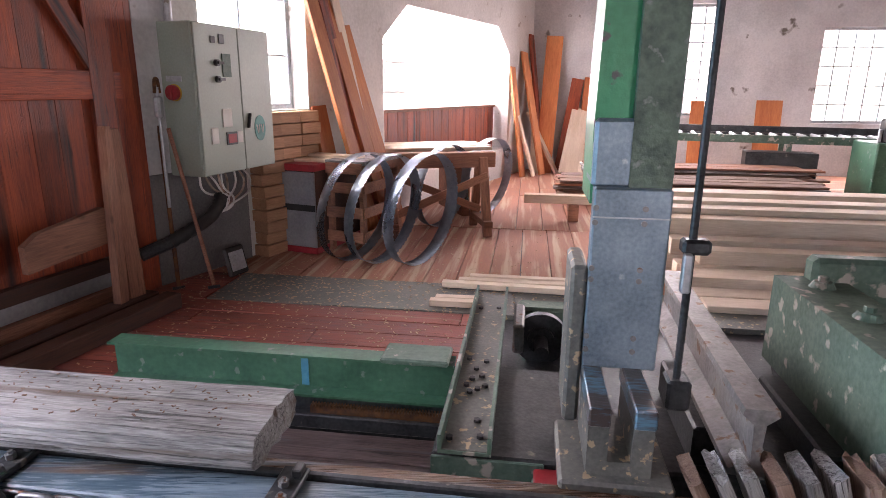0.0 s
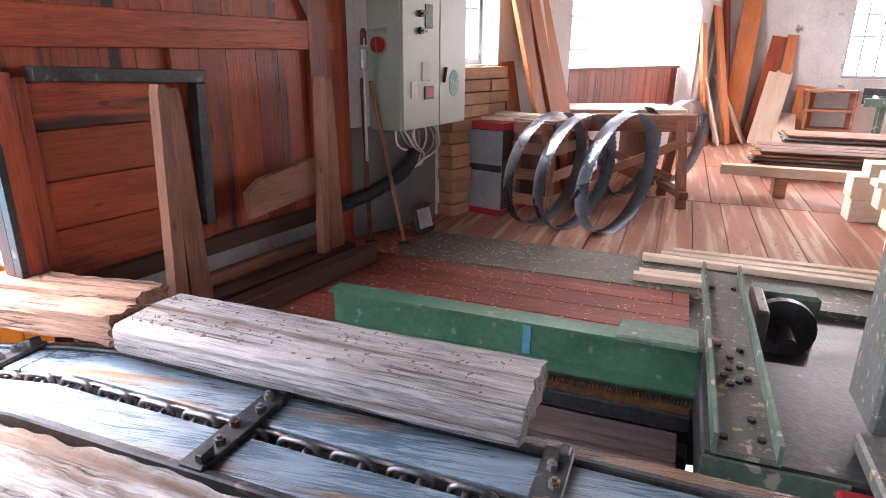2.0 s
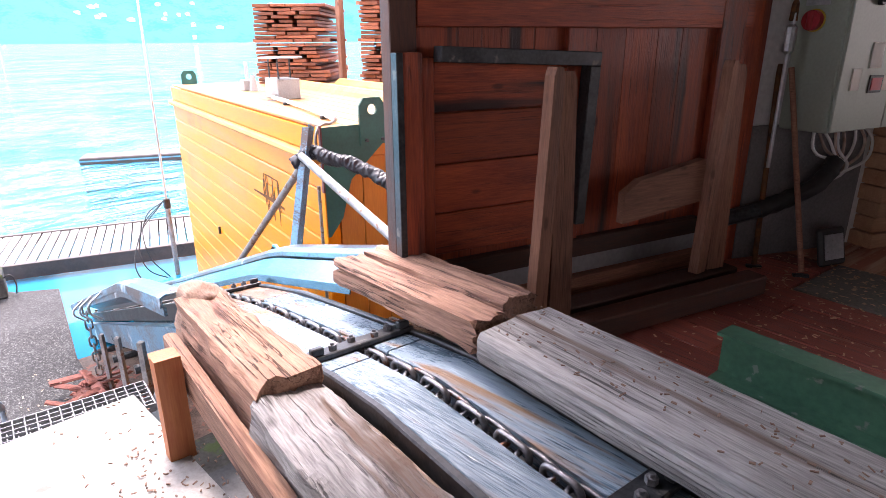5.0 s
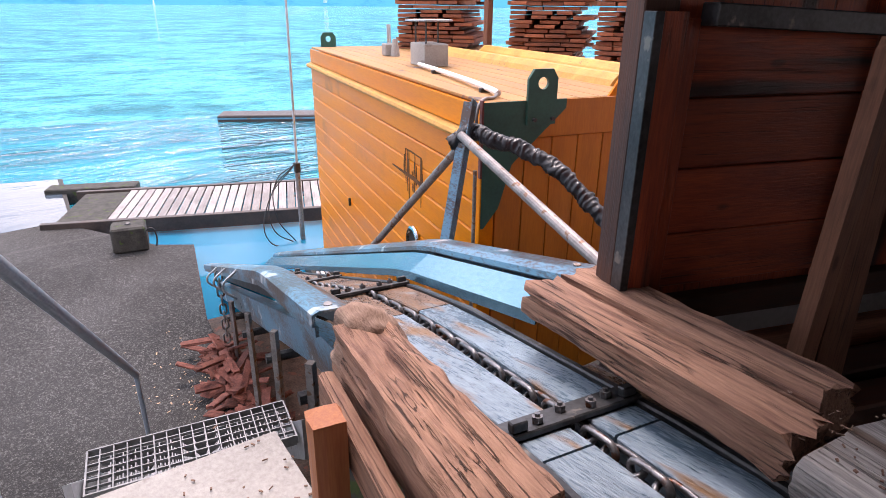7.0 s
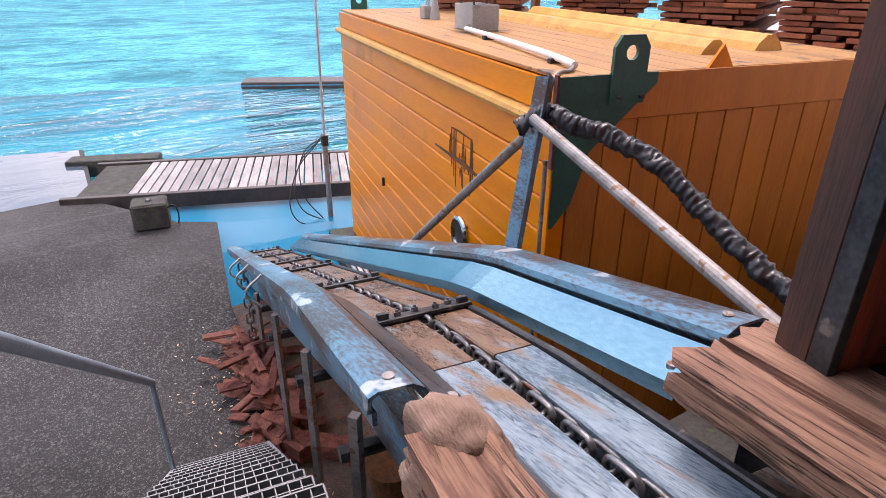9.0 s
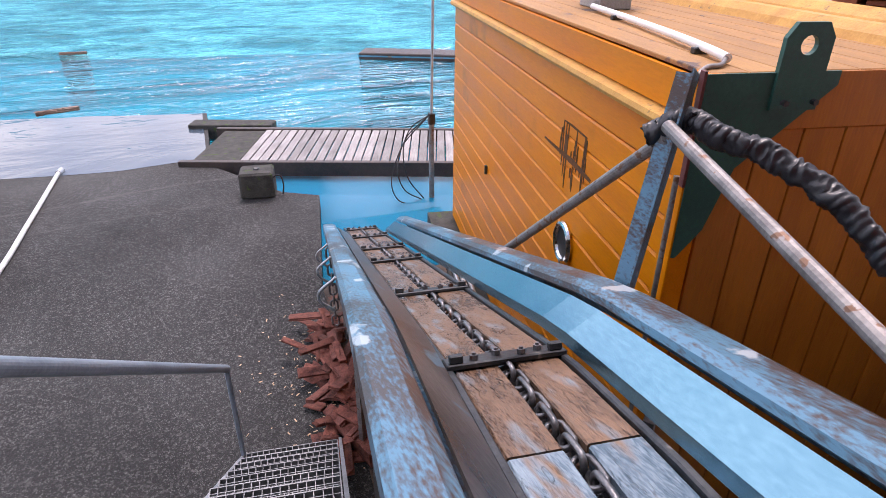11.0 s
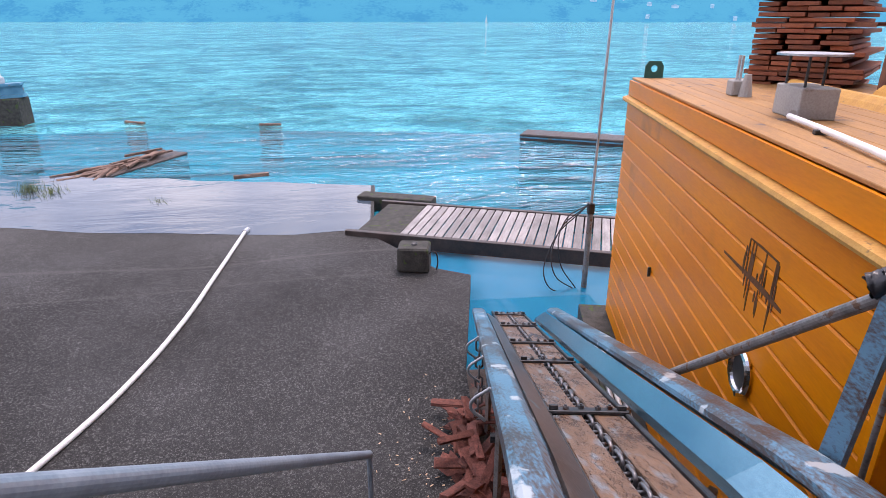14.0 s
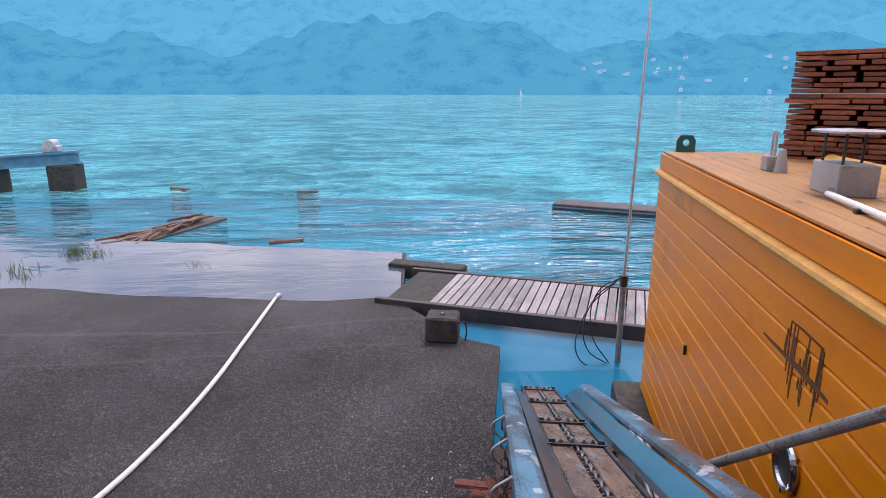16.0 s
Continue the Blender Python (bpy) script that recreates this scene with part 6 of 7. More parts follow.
for x in (-0.03, 0.03):
    prism(bm, [(x - 0.025, 0.03), (x - 0.015, 0.03), (x, -0.02), (x + 0.015, 0.03), (x + 0.025, 0.03), (x + 0.005, -0.04), (x - 0.005, -0.04)], 0.002, Matrix.Translation((0, -0.011, 0)))
part("emblem", bm, PAPER, badge, "pale chevron emblem", at=Matrix.Translation((0.72, 0, 0.33)))
bm = bmesh.new()
rod(bm, (-0.012, 0.2, 0.62), (-0.003, 0.2, 0.62), 0.062, 24)
part("switch_plate", bm, surface("yellow plate", (0.5, 0.3, 0.02), (0.6, 0.4, 0.04), 0.5, vary=0), cab)
bm = bmesh.new()
rod(bm, (-0.045, 0.2, 0.62), (-0.012, 0.2, 0.62), 0.055, 20)
slab(bm, 0.03, 0.03, 0.1, pose(-0.05, 0.2, 0.57), 0.006)
part("main_switch", bm, RED_PAINT, cab, "red main switch")
smooth_box("switch_label", cab, GALV, -0.006, -0.001, 0.13, 0.27, 0.7, 0.74, 0.001)
bm = bmesh.new()
slab(bm, 0.012, 0.03, 0.12, pose(0.55, -0.016, 0.34, 0, 15, 0), 0.003)
part("key_bunch", bm, BLACK, cab)
for k in range(9):
    x = 0.12 + 0.07 * k
    tube("cable", [(x, 0.16 + 0.02 * (k % 3), 0.0), (x + 0.05 * math.sin(k), 0.14, -0.12), (0.4 + 0.06 * math.sin(k * 2), 0.12 + 0.02 * (k % 2), -0.24 - 0.03 * (k % 3)), (0.3, 0.2, -0.36), (0.15, 0.28, -0.42)], 0.009, COPPER_WIRE if k % 2 else WHITE_PAINT, cab)
duct = thing("flexible_duct", "black corrugated conduit and pipe under the cabinet", "duct")
ob = tube("duct", [(-1.78, 4.82, 0.66), (-1.8, 4.74, 0.56), (-1.9, 4.6, 0.46), (-2.06, 4.45, 0.36)], 0.05, BLACK, duct, sides=6)
for v in ob.data.vertices:
    v.co += v.normal * (0.007 * math.sin((v.co.x + v.co.z) * 260))
bm = bmesh.new()
rod(bm, (-2.06, 4.45, 0.36), (-2.22, 4.3, 0.3), 0.05, 14)
part("pipe", bm, DARK_STEEL, duct)
conduit2 = thing("wall_conduit", "grey steel conduit up the wall above the cabinet", "conduit")
tube("pipe", [(-2.02, 4.72, 1.95), (-2.02, 4.74, 2.6), (-2.02, 4.74, 4.1)], 0.03, GALV, conduit2)
chainhook = thing("wall_hook", "steel cable puller hanging beside the cabinet", "hook")
tube("cable", [(-2.06, 4.5, 1.5), (-2.06, 4.5, 1.1), (-2.06, 4.5, 0.62)], 0.012, GALV, chainhook)
bm = bmesh.new()
slab(bm, 0.05, 0.07, 0.16, pose(-2.06, 4.5, 1.28), 0.015)
part("block", bm, GALV, chainhook)
tube("loop", [(-2.06, 4.46, 1.46), (-2.06, 4.5, 1.56), (-2.06, 4.54, 1.46)], 0.012, RUST, chainhook)

for (a, b, nm, label) in (((-2.02, 4.42, 0.02), (-2.12, 4.6, 1.22), "iron_bar", "rusty red iron bar leaning by the cabinet"), ((-1.76, 4.45, 0.03), (-2.06, 4.62, 1.2), "broom_stick", "thin wooden tool handle leaning by the cabinet")):
    t_ = thing(nm, label, "tool")
    bm = bmesh.new()
    rod(bm, a, b, 0.016, 10)
    part("shaft", bm, RUST if nm == "iron_bar" else POST_WOOD, t_)
    bm = bmesh.new()
    slab(bm, 0.09, 0.03, 0.02, pose(a[0], a[1], -0.002, 0, 0, 30), 0.004)
    part("tip", bm, DARK_STEEL, t_)
pan = thing("dustpan", "black metal dustpan standing against the wall", "dustpan", pose(-1.68, 4.8, 0.0, 0, 0, 65))
smooth_box("tray", pan, BLACK, -0.11, 0.11, -0.02, 0.02, 0.0, 0.24, 0.015, at=pose(0, 0, 0, -14, 0, 0))
smooth_box("scoop", pan, GALV, -0.08, 0.08, -0.026, -0.021, 0.04, 0.2, 0.001, at=pose(0, 0, 0, -14, 0, 0))

# two sheets added to darken the plaster where it lies in shade
panel = tagged(smooth_box("wall_panel", None, surface("dark grey of the shaded wall", (0.1, 0.095, 0.1), (0.2, 0.19, 0.19), 0.7, 0, 2, vary=0), 0.0, 0.95, -0.03, -0.004, 0.0, 0.86, 0.004, at=WALL), "dark grey sheet painting shade on the wall under the cabinet", "panel")
panel2 = tagged(smooth_box("wall_panel", None, GREY_PLASTER, 0.0, 0.3, -0.025, -0.004, 0.861, 3.2, 0.004, at=WALL), "grey sheet painting shade on the wall beside the cabinet", "panel")

# stacked wooden blocks, zinc bin, boards on it
def block_stack(m, cols, rows_, w, h, d, label):
    st = thing("block_stack", label, "wood blocks", m, "stacked wooden blocks")
    bm = bmesh.new()
    slab(bm, w - 0.006, d, h - 0.008, bevel=0.004)
    me = finish(bm, "block", BRICK)
    for j in range(rows_):
        for i in range(cols):
            share("block", me, st, pose(w * (i + 0.5) + random.uniform(-0.012, 0.012), random.uniform(-0.03, 0.03), j * h, 0, 0, random.uniform(-2, 2)))
    return st


block_stack(pose(-2.0, 5.2, 0.0, 0, 0, 66), 3, 6, 0.17, 0.1, 0.3, "stack of orange sawn blocks under the cabinet")
block_stack(WALL @ pose(1.02, -0.02, 0.0), 3, 12, 0.27, 0.108, 0.26, "tall pile of sawn blocks below the window")
bin_ = thing("zinc_bin", "grey zinc-faced bin with red edge strips", "bin", pose(-1.65, 5.64, 0, 0, 0, -22))
smooth_box("body", bin_, DARK_WOOD, 0.0, 0.53, 0.012, 0.85, 0.06, 0.78, 0.004)
smooth_box("front_sheet", bin_, ZINC, 0.0, 0.53, -0.004, 0.01, 0.06, 0.76, 0.002)
smooth_box("black_band", bin_, BLACK, 0.02, 0.53, -0.008, -0.005, 0.4, 0.46, 0.001)
smooth_box("bottom_strip", bin_, RED_PAINT, -0.01, 0.54, -0.012, 0.85, 0.0, 0.058, 0.004)
smooth_box("top_strip", bin_, RED_PAINT, -0.01, 0.54, -0.012, 0.85, 0.77, 0.83, 0.004)
for k, (x, y, t_) in enumerate(((0.1, 0.25, 8), (0.2, 0.45, -4), (0.3, 0.65, 3))):
    bm = bmesh.new()
    slab(bm, 0.85, 0.17, 0.026, bevel=0.003)
    tagged(part("loose_board", bm, FRESH_WOOD, at=bin_.matrix_basis @ pose(x + 0.15, y, 0.831 + 0.0265 * (k % 2), 0, 0, t_)), "pale sawn board lying on the bin", "board")
crate = thing("slatted_crate", "slatted pallet crate of rough boards beside the bin", "crate", pose(-1.08, 5.62, 0, 0, 0, -22) @ Matrix.Diagonal((0.62, 1, 1, 1)))
for x in (0.0, 0.55):
    for y in (0.0, 0.7):
        smooth_box("corner_post", crate, POST_WOOD, x, x + 0.07, y, y + 0.07, 0, 0.82, 0.005)
for z in (0.1, 0.33, 0.56, 0.74):
    smooth_box("slat", crate, POST_WOOD, 0.0, 0.62, -0.022, -0.002, z, z + 0.1, 0.003)
    smooth_box("slat", crate, POST_WOOD, 0.622, 0.642, 0.0, 0.77, z, z + 0.1, 0.003)
smooth_box("lid", crate, GREY_WOOD, -0.02, 0.65, 0.0, 0.78, 0.822, 0.86, 0.003)


# boards leaning on the walls
def leaning(m, x, out, h, w, thick, mat, twist=0, name="leaning_board", label="long board leaning against the plaster wall", side=0):
    """A board on the floor at x along m, out metres from the wall, its top on the wall."""
    ang = math.degrees(math.atan2(out, h))
    bm = bmesh.new()
    slab(bm, w, thick, h, bevel=0.004)
    return tagged(part(name, bm, UPRIGHT.get(mat, mat), at=m @ pose(x, -out, 0, -ang, side, twist)), label, "board", "boards leaning on the walls")


for x, out, h, w, mat, side in ((2.25, 0.5, 2.65, 0.16, ORANGE_WOOD, -9), (2.4, 0.42, 2.6, 0.13, RED_WOOD, -8), (2.52, 0.5, 2.5, 0.17, ORANGE_WOOD, -9), (2.62, 0.36, 2.75, 0.12, FRESH_WOOD, -9), (2.8, 0.46, 2.2, 0.2, ORANGE_WOOD, -10), (2.05, 0.25, 1.35, 0.22, ORANGE_WOOD, -3), (2.95, 0.3, 1.6, 0.15, FRESH_WOOD, -8)):
    leaning(WALL, x, out, h, w, 0.05, mat, side=side, label="orange sawn plank leaning beside the arched opening")
for x, out, h, w, mat, side in ((7.15, 0.3, 1.9, 0.2, ORANGE_WOOD, 2), (7.3, 0.45, 1.5, 0.1, FRESH_WOOD, -4), (7.62, 0.5, 2.2, 0.28, ORANGE_WOOD, 3), (7.85, 0.7, 1.25, 0.16, FRESH_WOOD, 2), (7.95, 0.4, 2.5, 0.2, RED_WOOD, 3)):
    leaning(WALL, x, out, h, w, 0.045, mat, side=side, label="sawn board leaning in the corner of the hall")
for x, out, h, w, mat, side in ((0.18, 0.5, 2.5, 0.3, ORANGE_WOOD, 3), (0.02, 0.6, 1.2, 0.16, FRESH_WOOD, 0), (0.5, 0.35, 1.75, 0.22, RED_WOOD, 9), (0.62, 0.75, 1.35, 0.36, FRESH_WOOD, 12), (0.85, 0.3, 1.75, 0.16, ORANGE_WOOD, 4), (1.2, 0.4, 1.0, 0.3, ORANGE_WOOD, 6), (0.95, 0.85, 0.75, 0.32, FRESH_WOOD, 6)):
    leaning(BACK, x, out, h, w, 0.04, mat, side=side, label="sawn board leaning in the corner of the hall")
shelf = thing("low_shelf", "small brown shelf of offcuts by the back wall", "shelf", BACK @ pose(1.25, -0.45, 0))
for z in (0.25, 0.55, 0.85):
    smooth_box("shelf_board", shelf, POST_WOOD, 0, 0.7, 0, 0.35, z, z + 0.04, 0.004)
for x in (0.0, 0.66):
    smooth_box("shelf_side", shelf, POST_WOOD, x, x + 0.04, 0.001, 0.349, 0, 0.249, 0.003)
    smooth_box("shelf_side", shelf, POST_WOOD, x, x + 0.04, 0.001, 0.349, 0.291, 0.549, 0.003)
    smooth_box("shelf_side", shelf, POST_WOOD, x, x + 0.04, 0.001, 0.349, 0.591, 0.849, 0.003)


# piles of waney boards and stacks of squared timber
def board_pile(x0, x1, y0, y1, layers, label):
    p = thing("board_pile", label, "board pile", S, "piles of sawn boards")
    for k in range(layers):
        y = y0
        while y < y1:
            w = random.uniform(0.22, 0.36)
            L = x1 - x0 + random.uniform(-0.25, 0.15)
            bm = rough_beam(L, w - 0.02, 0.03, k * 3.3 + y, 0.008, 12)
            part("board", bm, (BARK_WOOD, GREY_WOOD, POST_WOOD)[k % 3], p, at=pose(x0 + random.uniform(-0.08, 0.08), y + w / 2, 0.02 + k * 0.045))
            y += w + 0.03
    for x in (x0 + 0.3, x1 - 0.6):
        bm = bmesh.new()
        span(bm, x, x + 0.07, y0, y1, 0, 0.02)
        part("bearer", bm, POST_WOOD, p)


board_pile(0.45, 3.8, 8.25, 9.0, 7, "pile of dark waney-edged boards on bearers")
board_pile(0.9, 4.2, 9.25, 9.9, 9, "higher pile of waney boards with pale tops")
lumber = thing("timber_stack", "stepped stack of pale squared spruce timbers on the floor", "timber stack", S)
for y, z, h, d, x0 in ((4.22, 0, 0.05, 0.2, 1.15), (4.45, 0, 0.05, 0.2, 1.2), (4.68, 0, 0.12, 0.13, 1.1), (4.84, 0, 0.1, 0.18, 1.3), (5.05, 0, 0.12, 0.16, 1.15), (5.05, 0.122, 0.12, 0.16, 1.3), (5.25, 0, 0.14, 0.18, 1.0), (5.25, 0.142, 0.14, 0.18, 1.1),
                      (5.46, 0, 0.14, 0.18, 1.1), (5.46, 0.142, 0.14, 0.18, 0.95), (5.46, 0.284, 0.14, 0.18, 1.1), (5.68, 0, 0.14, 0.18, 1.2), (5.68, 0.142, 0.14, 0.18, 1.1), (5.68, 0.284, 0.14, 0.18, 1.0), (5.68, 0.426, 0.05, 0.2, 0.9),
                      (5.92, 0, 0.2, 0.2, 1.1), (5.92, 0.202, 0.2, 0.2, 1.0), (5.92, 0.404, 0.1, 0.2, 1.05), (6.3, 0, 0.2, 0.26, 0.9), (6.3, 0.202, 0.2, 0.26, 0.85), (6.3, 0.404, 0.12, 0.26, 0.95), (6.62, 0.0, 0.45, 0.2, 1.4)):
    smooth_box("timber", lumber, FRESH_WOOD, 0, 6.2, 0, d, 0, h, 0.004, at=pose(x0 + 0.12 + random.uniform(-0.05, 0.05), y, z))
smooth_box("timber", lumber, FRESH_WOOD, 0, 5.5, 0, 0.14, 0, 0.1, 0.004, at=pose(-0.02, 7.15, 0.2))
for x in (0.5, 3.2):
    smooth_box("bearer", lumber, POST_WOOD, x, x + 0.12, 7.1, 7.35, 0.0, 0.2, 0.004)
for k, (x, y, L) in enumerate(((-0.62, 4.02, 1.4), (-0.5, 4.12, 1.5), (-0.42, 4.24, 1.45), (-0.65, 3.62, 0.5), (-0.62, 3.7, 0.46))):
    bm = bmesh.new()
    slab(bm, L, 0.07, 0.045, bevel=0.003)
    tagged(part("loose_batten", bm, FRESH_WOOD, at=S @ pose(x + L / 2, y + 0.42, 0.012 + 0.0, 0, 0, -2 + k)), "pale planed batten lying on the floor", "batten", "loose battens")

table = thing("roller_table", "long green steel roller table in front of the windows", "roller table", pose(3.35, 10.1, 0, 0, 0, -18))
smooth_box("side_beam", table, DULL_GREEN, 0, 4.6, -0.02, 0.04, 0.72, 0.84, 0.004)
smooth_box("side_beam", table, DARK_STEEL, 0, 4.6, 0.6, 0.66, 0.72, 0.84, 0.004)
bm = bmesh.new()
rod(bm, (0, 0.04, 0), (0, 0.6, 0), 0.03, 12)
me = finish(bm, "roller", GALV)
for k in range(22):
    share("roller", me, table, pose(0.15 + k * 0.2, 0, 0.825))
for x in (0.2, 2.1, 4.2):
    smooth_box("leg", table, DULL_GREEN, x, x + 0.07, 0.0, 0.06, 0, 0.72, 0.004)
    smooth_box("leg", table, DULL_GREEN, x, x + 0.07, 0.58, 0.64, 0, 0.72, 0.004)
smooth_box("back_fence", table, DARK_STEEL, 0, 4.6, 0.661, 0.69, 0.84, 0.95, 0.004)
mach = thing("planer_cabinet", "green machine cabinet with a red plate at the table end", "machine", pose(6.0, 8.4, 0, 0, 0, -12))
smooth_box("body", mach, GREEN_PAINT, 0, 1.4, 0, 0.8, 0.0, 0.82, 0.02)
smooth_box("plate", mach, RED_PAINT, 0.15, 0.42, -0.012, -0.002, 0.6, 0.68, 0.002)
smooth_box("head", mach, BLACK, 0.15, 0.32, 0.2, 0.4, 0.82, 1.15, 0.02)
smooth_box("arm", mach, GALV, 0.1, 0.14, 0.25, 0.3, 0.82, 1.0, 0.005)
junk = thing("dark_bin", "dark steel bin under the roller table", "bin", pose(4.7, 9.4, 0, 0, 0, -18))
smooth_box("bin", junk, DARK_STEEL, 0, 1.0, 0, 0.4, 0, 0.6, 0.01)
for x, w, h in ((2.95, 0.24, 0.4), (4.2, 0.45, 0.42)):
    leaning(BACK, x, 0.12, h + 0.93, w, 0.03, ORANGE_WOOD, label="orange offcut board standing before the window")


# ---- debris ----
def chips(name, places, material, label, category, size=(0.02, 0.07), thick=0.003):
    """Many small flat flakes lying where they fell."""
    bm = bmesh.new()
    for x, y, z in places:
        L, w = random.uniform(*size), random.uniform(*size) * 0.35
        m = pose(x, y, z, random.uniform(-14, 14), random.uniform(-14, 14), random.uniform(0, 360))
        slab(bm, L, w, thick, m)
    return tagged(part(name, bm, material), label, category, kind="stuff")


spots_ = []
for _ in range(2200):
    x, y = random.gauss(-1.0, 1.1), random.gauss(4.6, 1.1)
    if -2.1 < x < 3 and y > 2.95:
        spots_.append((x, y, 0.006))
chips("wood_chips", spots_, SAWDUST, "pale wood chips scattered over the floor", "wood chips", (0.006, 0.03), 0.002)
chips("beam_crumbs", [tuple(slide_at(random.uniform(-3.85, -2.3), random.uniform(0.17, 0.43), 0.484).translation) for _ in range(170)], BARK_WOOD, "bark crumbs lying on the grey beam", "bark crumbs", (0.004, 0.018), 0.003)
chips("rot_crumbs", [(random.gauss(-2.5, 0.4), random.gauss(1.05, 0.1), -0.015) for _ in range(260)], BARK_WOOD, "rotten wood crumbs on the concrete", "wood crumbs", (0.005, 0.02), 0.004)
chips("bark_litter", [(random.gauss(-7.1, 0.7), random.gauss(1.62, 0.26), SHORE + 0.004) for _ in range(170)], SAWDUST, "wood and bark litter on the terrace edge", "litter", (0.01, 0.04), 0.002)
heap = thing("bark_heap", "heap of red bark slabs between stairs and slide", "bark heap")
for k in range(90):
    t_ = random.random()
    x, y = -8.2 + 2.0 * t_ + random.gauss(0, 0.12), 1.95 - 0.12 * t_ + random.gauss(0, 0.12)
    hgt = 0.32 * math.exp(-((y - 1.9) / 0.2) ** 2) * random.random()
    bm = rough_beam(random.uniform(0.14, 0.42), random.uniform(0.05, 0.12), random.uniform(0.015, 0.035), k * 1.9, 0.012, 6)
    part("bark_piece", bm, BARK, heap, at=pose(x, y, SHORE + 0.012 + hgt, random.uniform(-25, 25), random.uniform(-22, 22), random.uniform(0, 360)))
for k in range(2):
    bm = rough_beam(0.6, 0.18, 0.16, k + 90, 0.03, 8)
    tagged(part("bark_log", bm, BARK, at=pose(-6.75 + k * 0.35, 1.75 + 0.1 * k, SHORE, 0, 0, 20 + 30 * k)), "short barky log piece on the terrace", "log")

bucket = thing("rusty_bucket", "rusty brown steel bucket standing under the slide", "bucket", pose(-5.51, 2.39, SHORE))
bm = bmesh.new()
rod(bm, (0, 0, 0), (0, 0, 0.3), 0.15, 24, 0.19)
part("body", bm, RUST, bucket)
bm = bmesh.new()
rod(bm, (0, 0, 0.3), (0, 0, 0.312), 0.2, 24)
part("rim", bm, RUST, bucket)
tube("bail", [(-0.19, 0, 0.3), (-0.1, 0.12, 0.36), (0.1, 0.12, 0.36), (0.19, 0, 0.3)], 0.006, DARK_STEEL, bucket)
# rusty mooring chain at the slide's foot
moor = thing("mooring_chain", "rusty chain hanging from the slide rail", "chain")
for k in range(9):
    share("link", link, moor, slide_at(2.9 + 0.02 * math.sin(k), -0.545, rail_height(2.9) - 0.12 - k * 0.09, 0) @ pose(0, 0, 0, 0, 90, 90 * (k % 2)))
for k in range(3):
    tube("hanger", [slide_at(1.0 + k * 0.9, -0.56, rail_height(1.0 + k * 0.9) - 0.02).translation, slide_at(1.02 + k * 0.9, -0.66, rail_height(1 + k * 0.9) - 0.14).translation, slide_at(1.05 + k * 0.9, -0.58, rail_height(1 + k * 0.9) - 0.26).translation], 0.009, GALV, moor)
# pipes lying along the container foot
for k in range(3):
    bm = bmesh.new()
    rod(bm, BOX @ Vector((-4.9, -0.28 + 0.07 * k, SHORE + 0.05)), BOX @ Vector((-1.2, -0.28 + 0.07 * k, SHORE + 0.05)), 0.027, 10)
    tagged(part("loose_pipe", bm, WHITE_PAINT if k == 1 else GALV), "steel pipe lying along the container foot", "pipe", "pipes by the container")

# tufts at the water's edge
for x, y, n_, h in ((-18.2, -7.4, 90, 0.3), (-18.0, -6.8, 60, 0.22), (-16.6, -7.9, 26, 0.34), (-16.2, -7.4, 14, 0.3), (-16.9, -3.9, 22, 0.14)):
    bm = bmesh.new()
    for k in range(n_):
        a, r = random.uniform(0, 6.28), abs(random.gauss(0, 0.2))
        px, py = r * math.cos(a) * 1.4, r * math.sin(a)
        tip = Vector((px + random.gauss(0, 0.1), py + random.gauss(0, 0.1), h * random.uniform(0.5, 1.1)))
        v = [bm.verts.new((px - 0.012, py, 0)), bm.verts.new((px + 0.012, py, 0)), bm.verts.new(tip)]
        bm.faces.new(v)
    tagged(part("grass_tuft", bm, GRASS, at=pose(x, y, SHORE)), "tuft of green and dry waterside grass", "grass", kind="stuff")
# sailing boat and villages far across the lake
boat = thing("sailing_boat", "small white sailing boat far out on the lake", "boat", pose(-1500, 268, LEVEL, 0, 0, 20))
bm = bmesh.new()
prism(bm, [(-4, 0.2), (3.5, 0.2), (4.6, 1.5), (-4.2, 1.5)], 2.4)
part("hull", bm, WHITE_PAINT, boat)
bm = bmesh.new()
prism(bm, [(-3.5, 2.2), (0.6, 2.2), (0.3, 17)], 0.1)
prism(bm, [(0.9, 2.0), (4.2, 1.8), (0.8, 14)], 0.1)
part("sail", bm, WHITE_PAINT, boat)
bm = bmesh.new()
rod(bm, (0.75, 0.05, 1.5), (0.75, 0.05, 17.5), 0.12, 8)
part("mast", bm, GALV, boat)

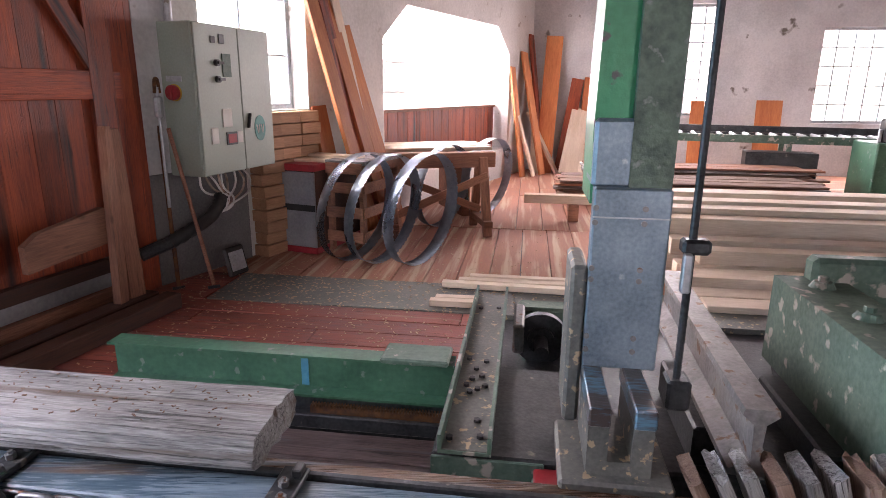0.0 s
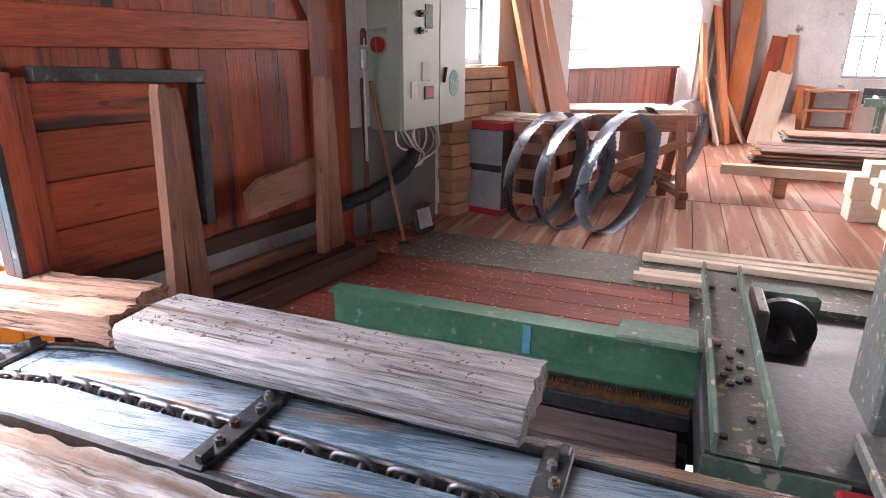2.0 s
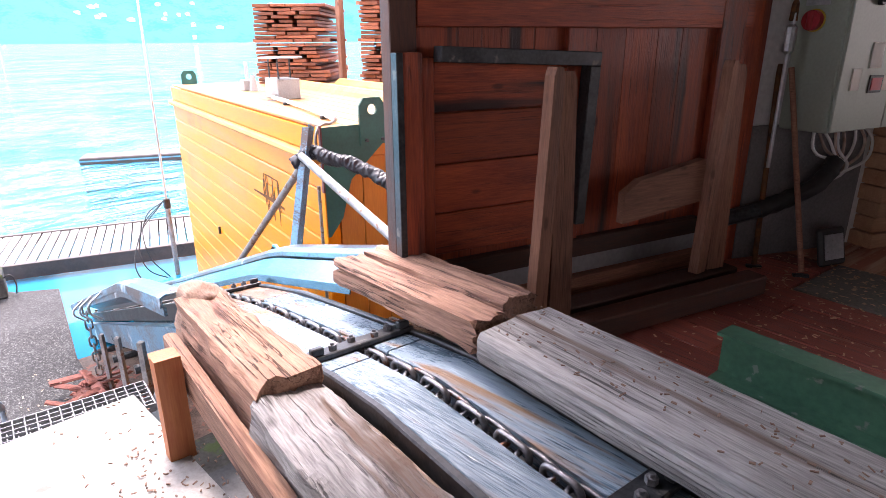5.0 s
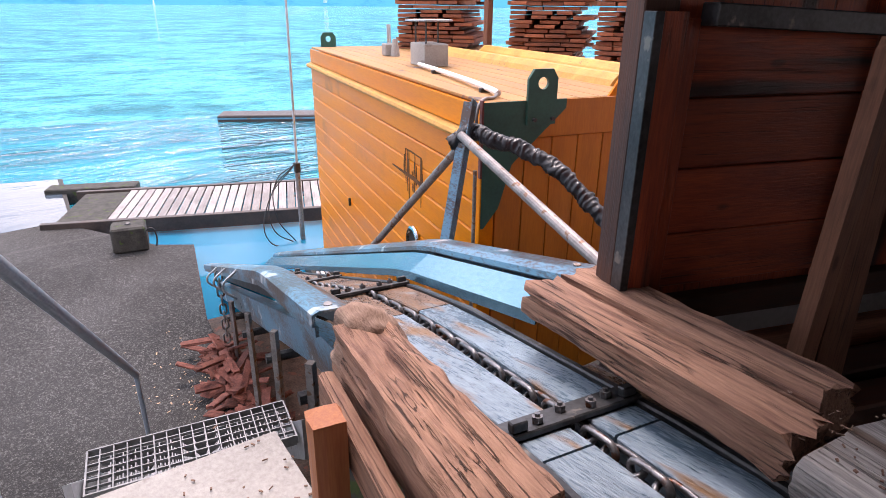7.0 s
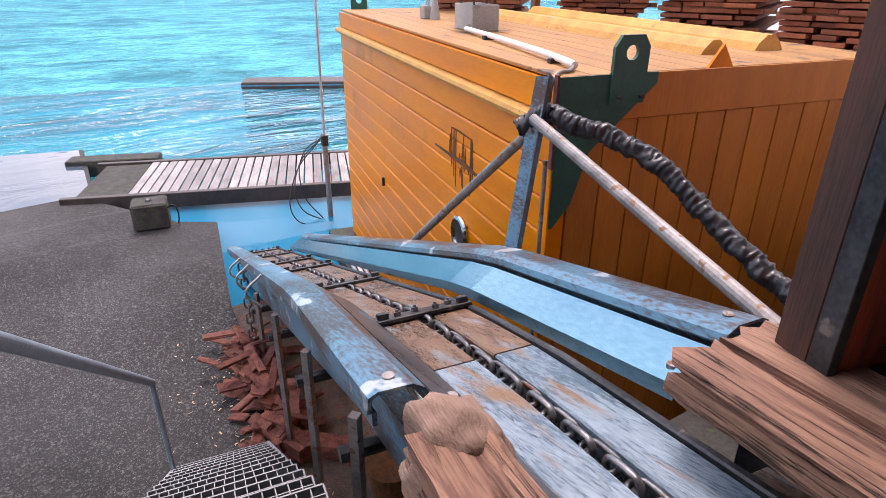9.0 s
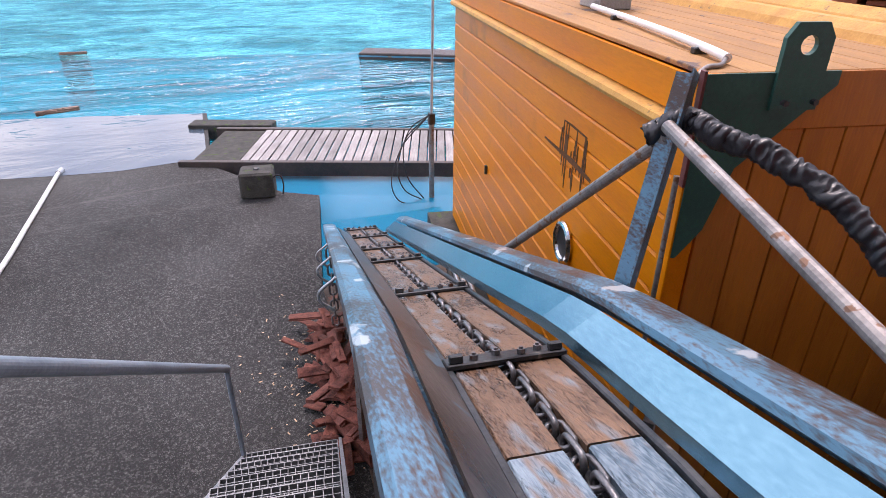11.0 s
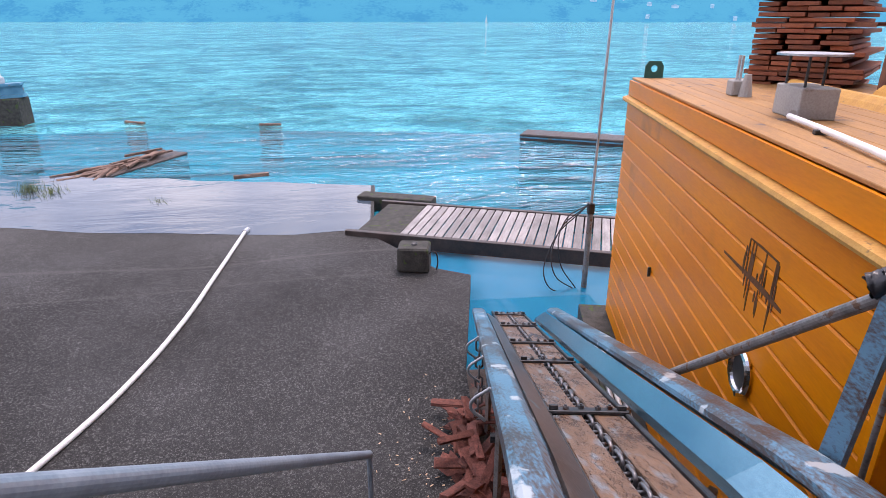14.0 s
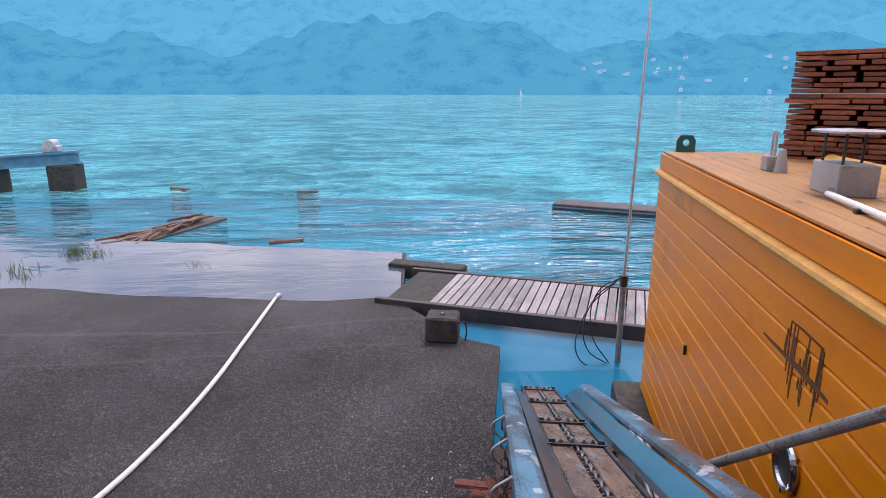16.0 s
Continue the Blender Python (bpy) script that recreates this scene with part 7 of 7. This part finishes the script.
TILES = surface("brown roofs with painted haze", (0.14, 0.2, 0.25), (0.2, 0.26, 0.3), 0.9, 0, 0.05, (1, 1, 1), 0, 1, 0.5, vary=0.2)
for far in (TILES, HAZY_WHITE):     # haze painted on as emission, as on the hills
    fb = far.node_tree.nodes["Principled BSDF"]
    fb.inputs["Emission Color"].default_value, fb.inputs["Emission Strength"].default_value = (0.05, 0.27, 0.46, 1), 0.55
rnd = random.Random(5)
slope = [v.co.copy() for v in near_hills.data.vertices if 560 < v.co.y < 1350 and 2 < v.co.z < 130]
house = None
for p in rnd.sample(slope, 20):
    turn, size = rnd.uniform(0, 180), rnd.uniform(0.8, 1.7)
    at = pose(p.x, p.y, p.z - 2, 0, 0, turn) @ Matrix.Diagonal((size, 1, 1, 1))
    if house is None:
        house = thing("house", "pale house with a brown roof across the lake", "house", at, "houses of the far villages")
        bm = bmesh.new()
        span(bm, -6, 6, -5, 5, 0, 9)
        part("wall", bm, HAZY_WHITE, house)
        bm = bmesh.new()
        prism(bm, [(-7, 9), (7, 9), (0, 13)], 11, Matrix.Translation((0, -5.5, 0)))
        part("roof", bm, TILES, house)
    else:
        copy_thing(house, at)

# ---- floor pieces ----
def plank_floor(x0, x1, y0, y1, w, along_x, material, top, stagger):
    meshes = {}
    row, p = 0, (y0 if along_x else x0)
    end = y1 if along_x else x1
    while p < end - 0.02:
        a, lim = (x0, x1) if along_x else (y0, y1)
        first = stagger[row % len(stagger)]
        while a < lim - 0.01:
            L = min(first, lim - a)
            first = 2.6
            key = round(L, 2)
            if key not in meshes:
                bm = bmesh.new()
                slab(bm, key - 0.006, w - 0.007, 0.035, bevel=0.003)
                meshes[key] = finish(bm, "plank", material)
            c = a + L / 2
            m = pose(c, p + w / 2, top - 0.035 - random.uniform(0, 0.003)) if along_x else pose(p + w / 2, c, top - 0.035 - random.uniform(0, 0.003), 0, 0, 90)
            share("plank", meshes[key], floor, S @ m)
            a += L
        p += w
        row += 1


plank_floor(-3.4, -0.3, 2.65, 3.93, 0.213, True, FLOOR_WOOD, 0, (2.1, 1.2, 3.0))
plank_floor(-3.4, 2.2, 4.56, 6.6, 0.26, False, PALE_FLOOR, 0, (2.04,))
plank_floor(-3.4, 3.6, 6.61, 12.2, 0.3, False, PALE_FLOOR, 0, (2.9, 2.2))
plank_floor(-3.6, -2.32, 3.93, 4.56, 0.21, True, FLOOR_WOOD, 0, (2,))
bm = bmesh.new()
span(bm, -2.3, 2.2, 3.935, 4.555, -0.035, 0.003, S)
tagged(part("floor_plate", bm, PLATE_DARK), "dark dusty steel plate let into the floor", "floor", kind="structure")
bm = bmesh.new()
span(bm, -0.3, 9.5, 2.95, 3.93, -0.3, -0.12, S)
span(bm, 2.2, 9.5, 3.93, 6.6, -0.03, -0.002, S)
span(bm, 3.6, 9.5, 6.6, 12.2, -0.03, -0.002, S)
tagged(part("floor_boarding", bm, PALE_FLOOR), "boarded floor under the timber stacks", "floor", kind="structure")

# shrub outside the small pane of the arched opening
shrub = thing("shrub", "green leafy shrub outside the arched opening", "shrub", WALL @ pose(3.75, 1.4, 0.0))
bm = bmesh.new()
rod(bm, (0, 0, 0), (0.1, 0, 1.5), 0.03, 8, 0.015)
part("stem", bm, POST_WOOD, shrub)
bm = bmesh.new()
for k in range(700):
    c = Vector((random.gauss(0, 0.35), random.gauss(0, 0.3), 1.55 + random.gauss(0, 0.3)))
    m = Matrix.Translation(c) @ Euler((random.uniform(0, 6), random.uniform(0, 6), random.uniform(0, 6))).to_matrix().to_4x4()
    bm.faces.new([bm.verts.new(m @ Vector(p)) for p in ((0, -0.05, 0), (0.025, 0, 0.008), (0, 0.05, 0), (-0.025, 0, 0.008))])
part("crown", bm, surface("shrub leaves", (0.03, 0.09, 0.015), (0.09, 0.2, 0.04), 0.6, vary=0), shrub)
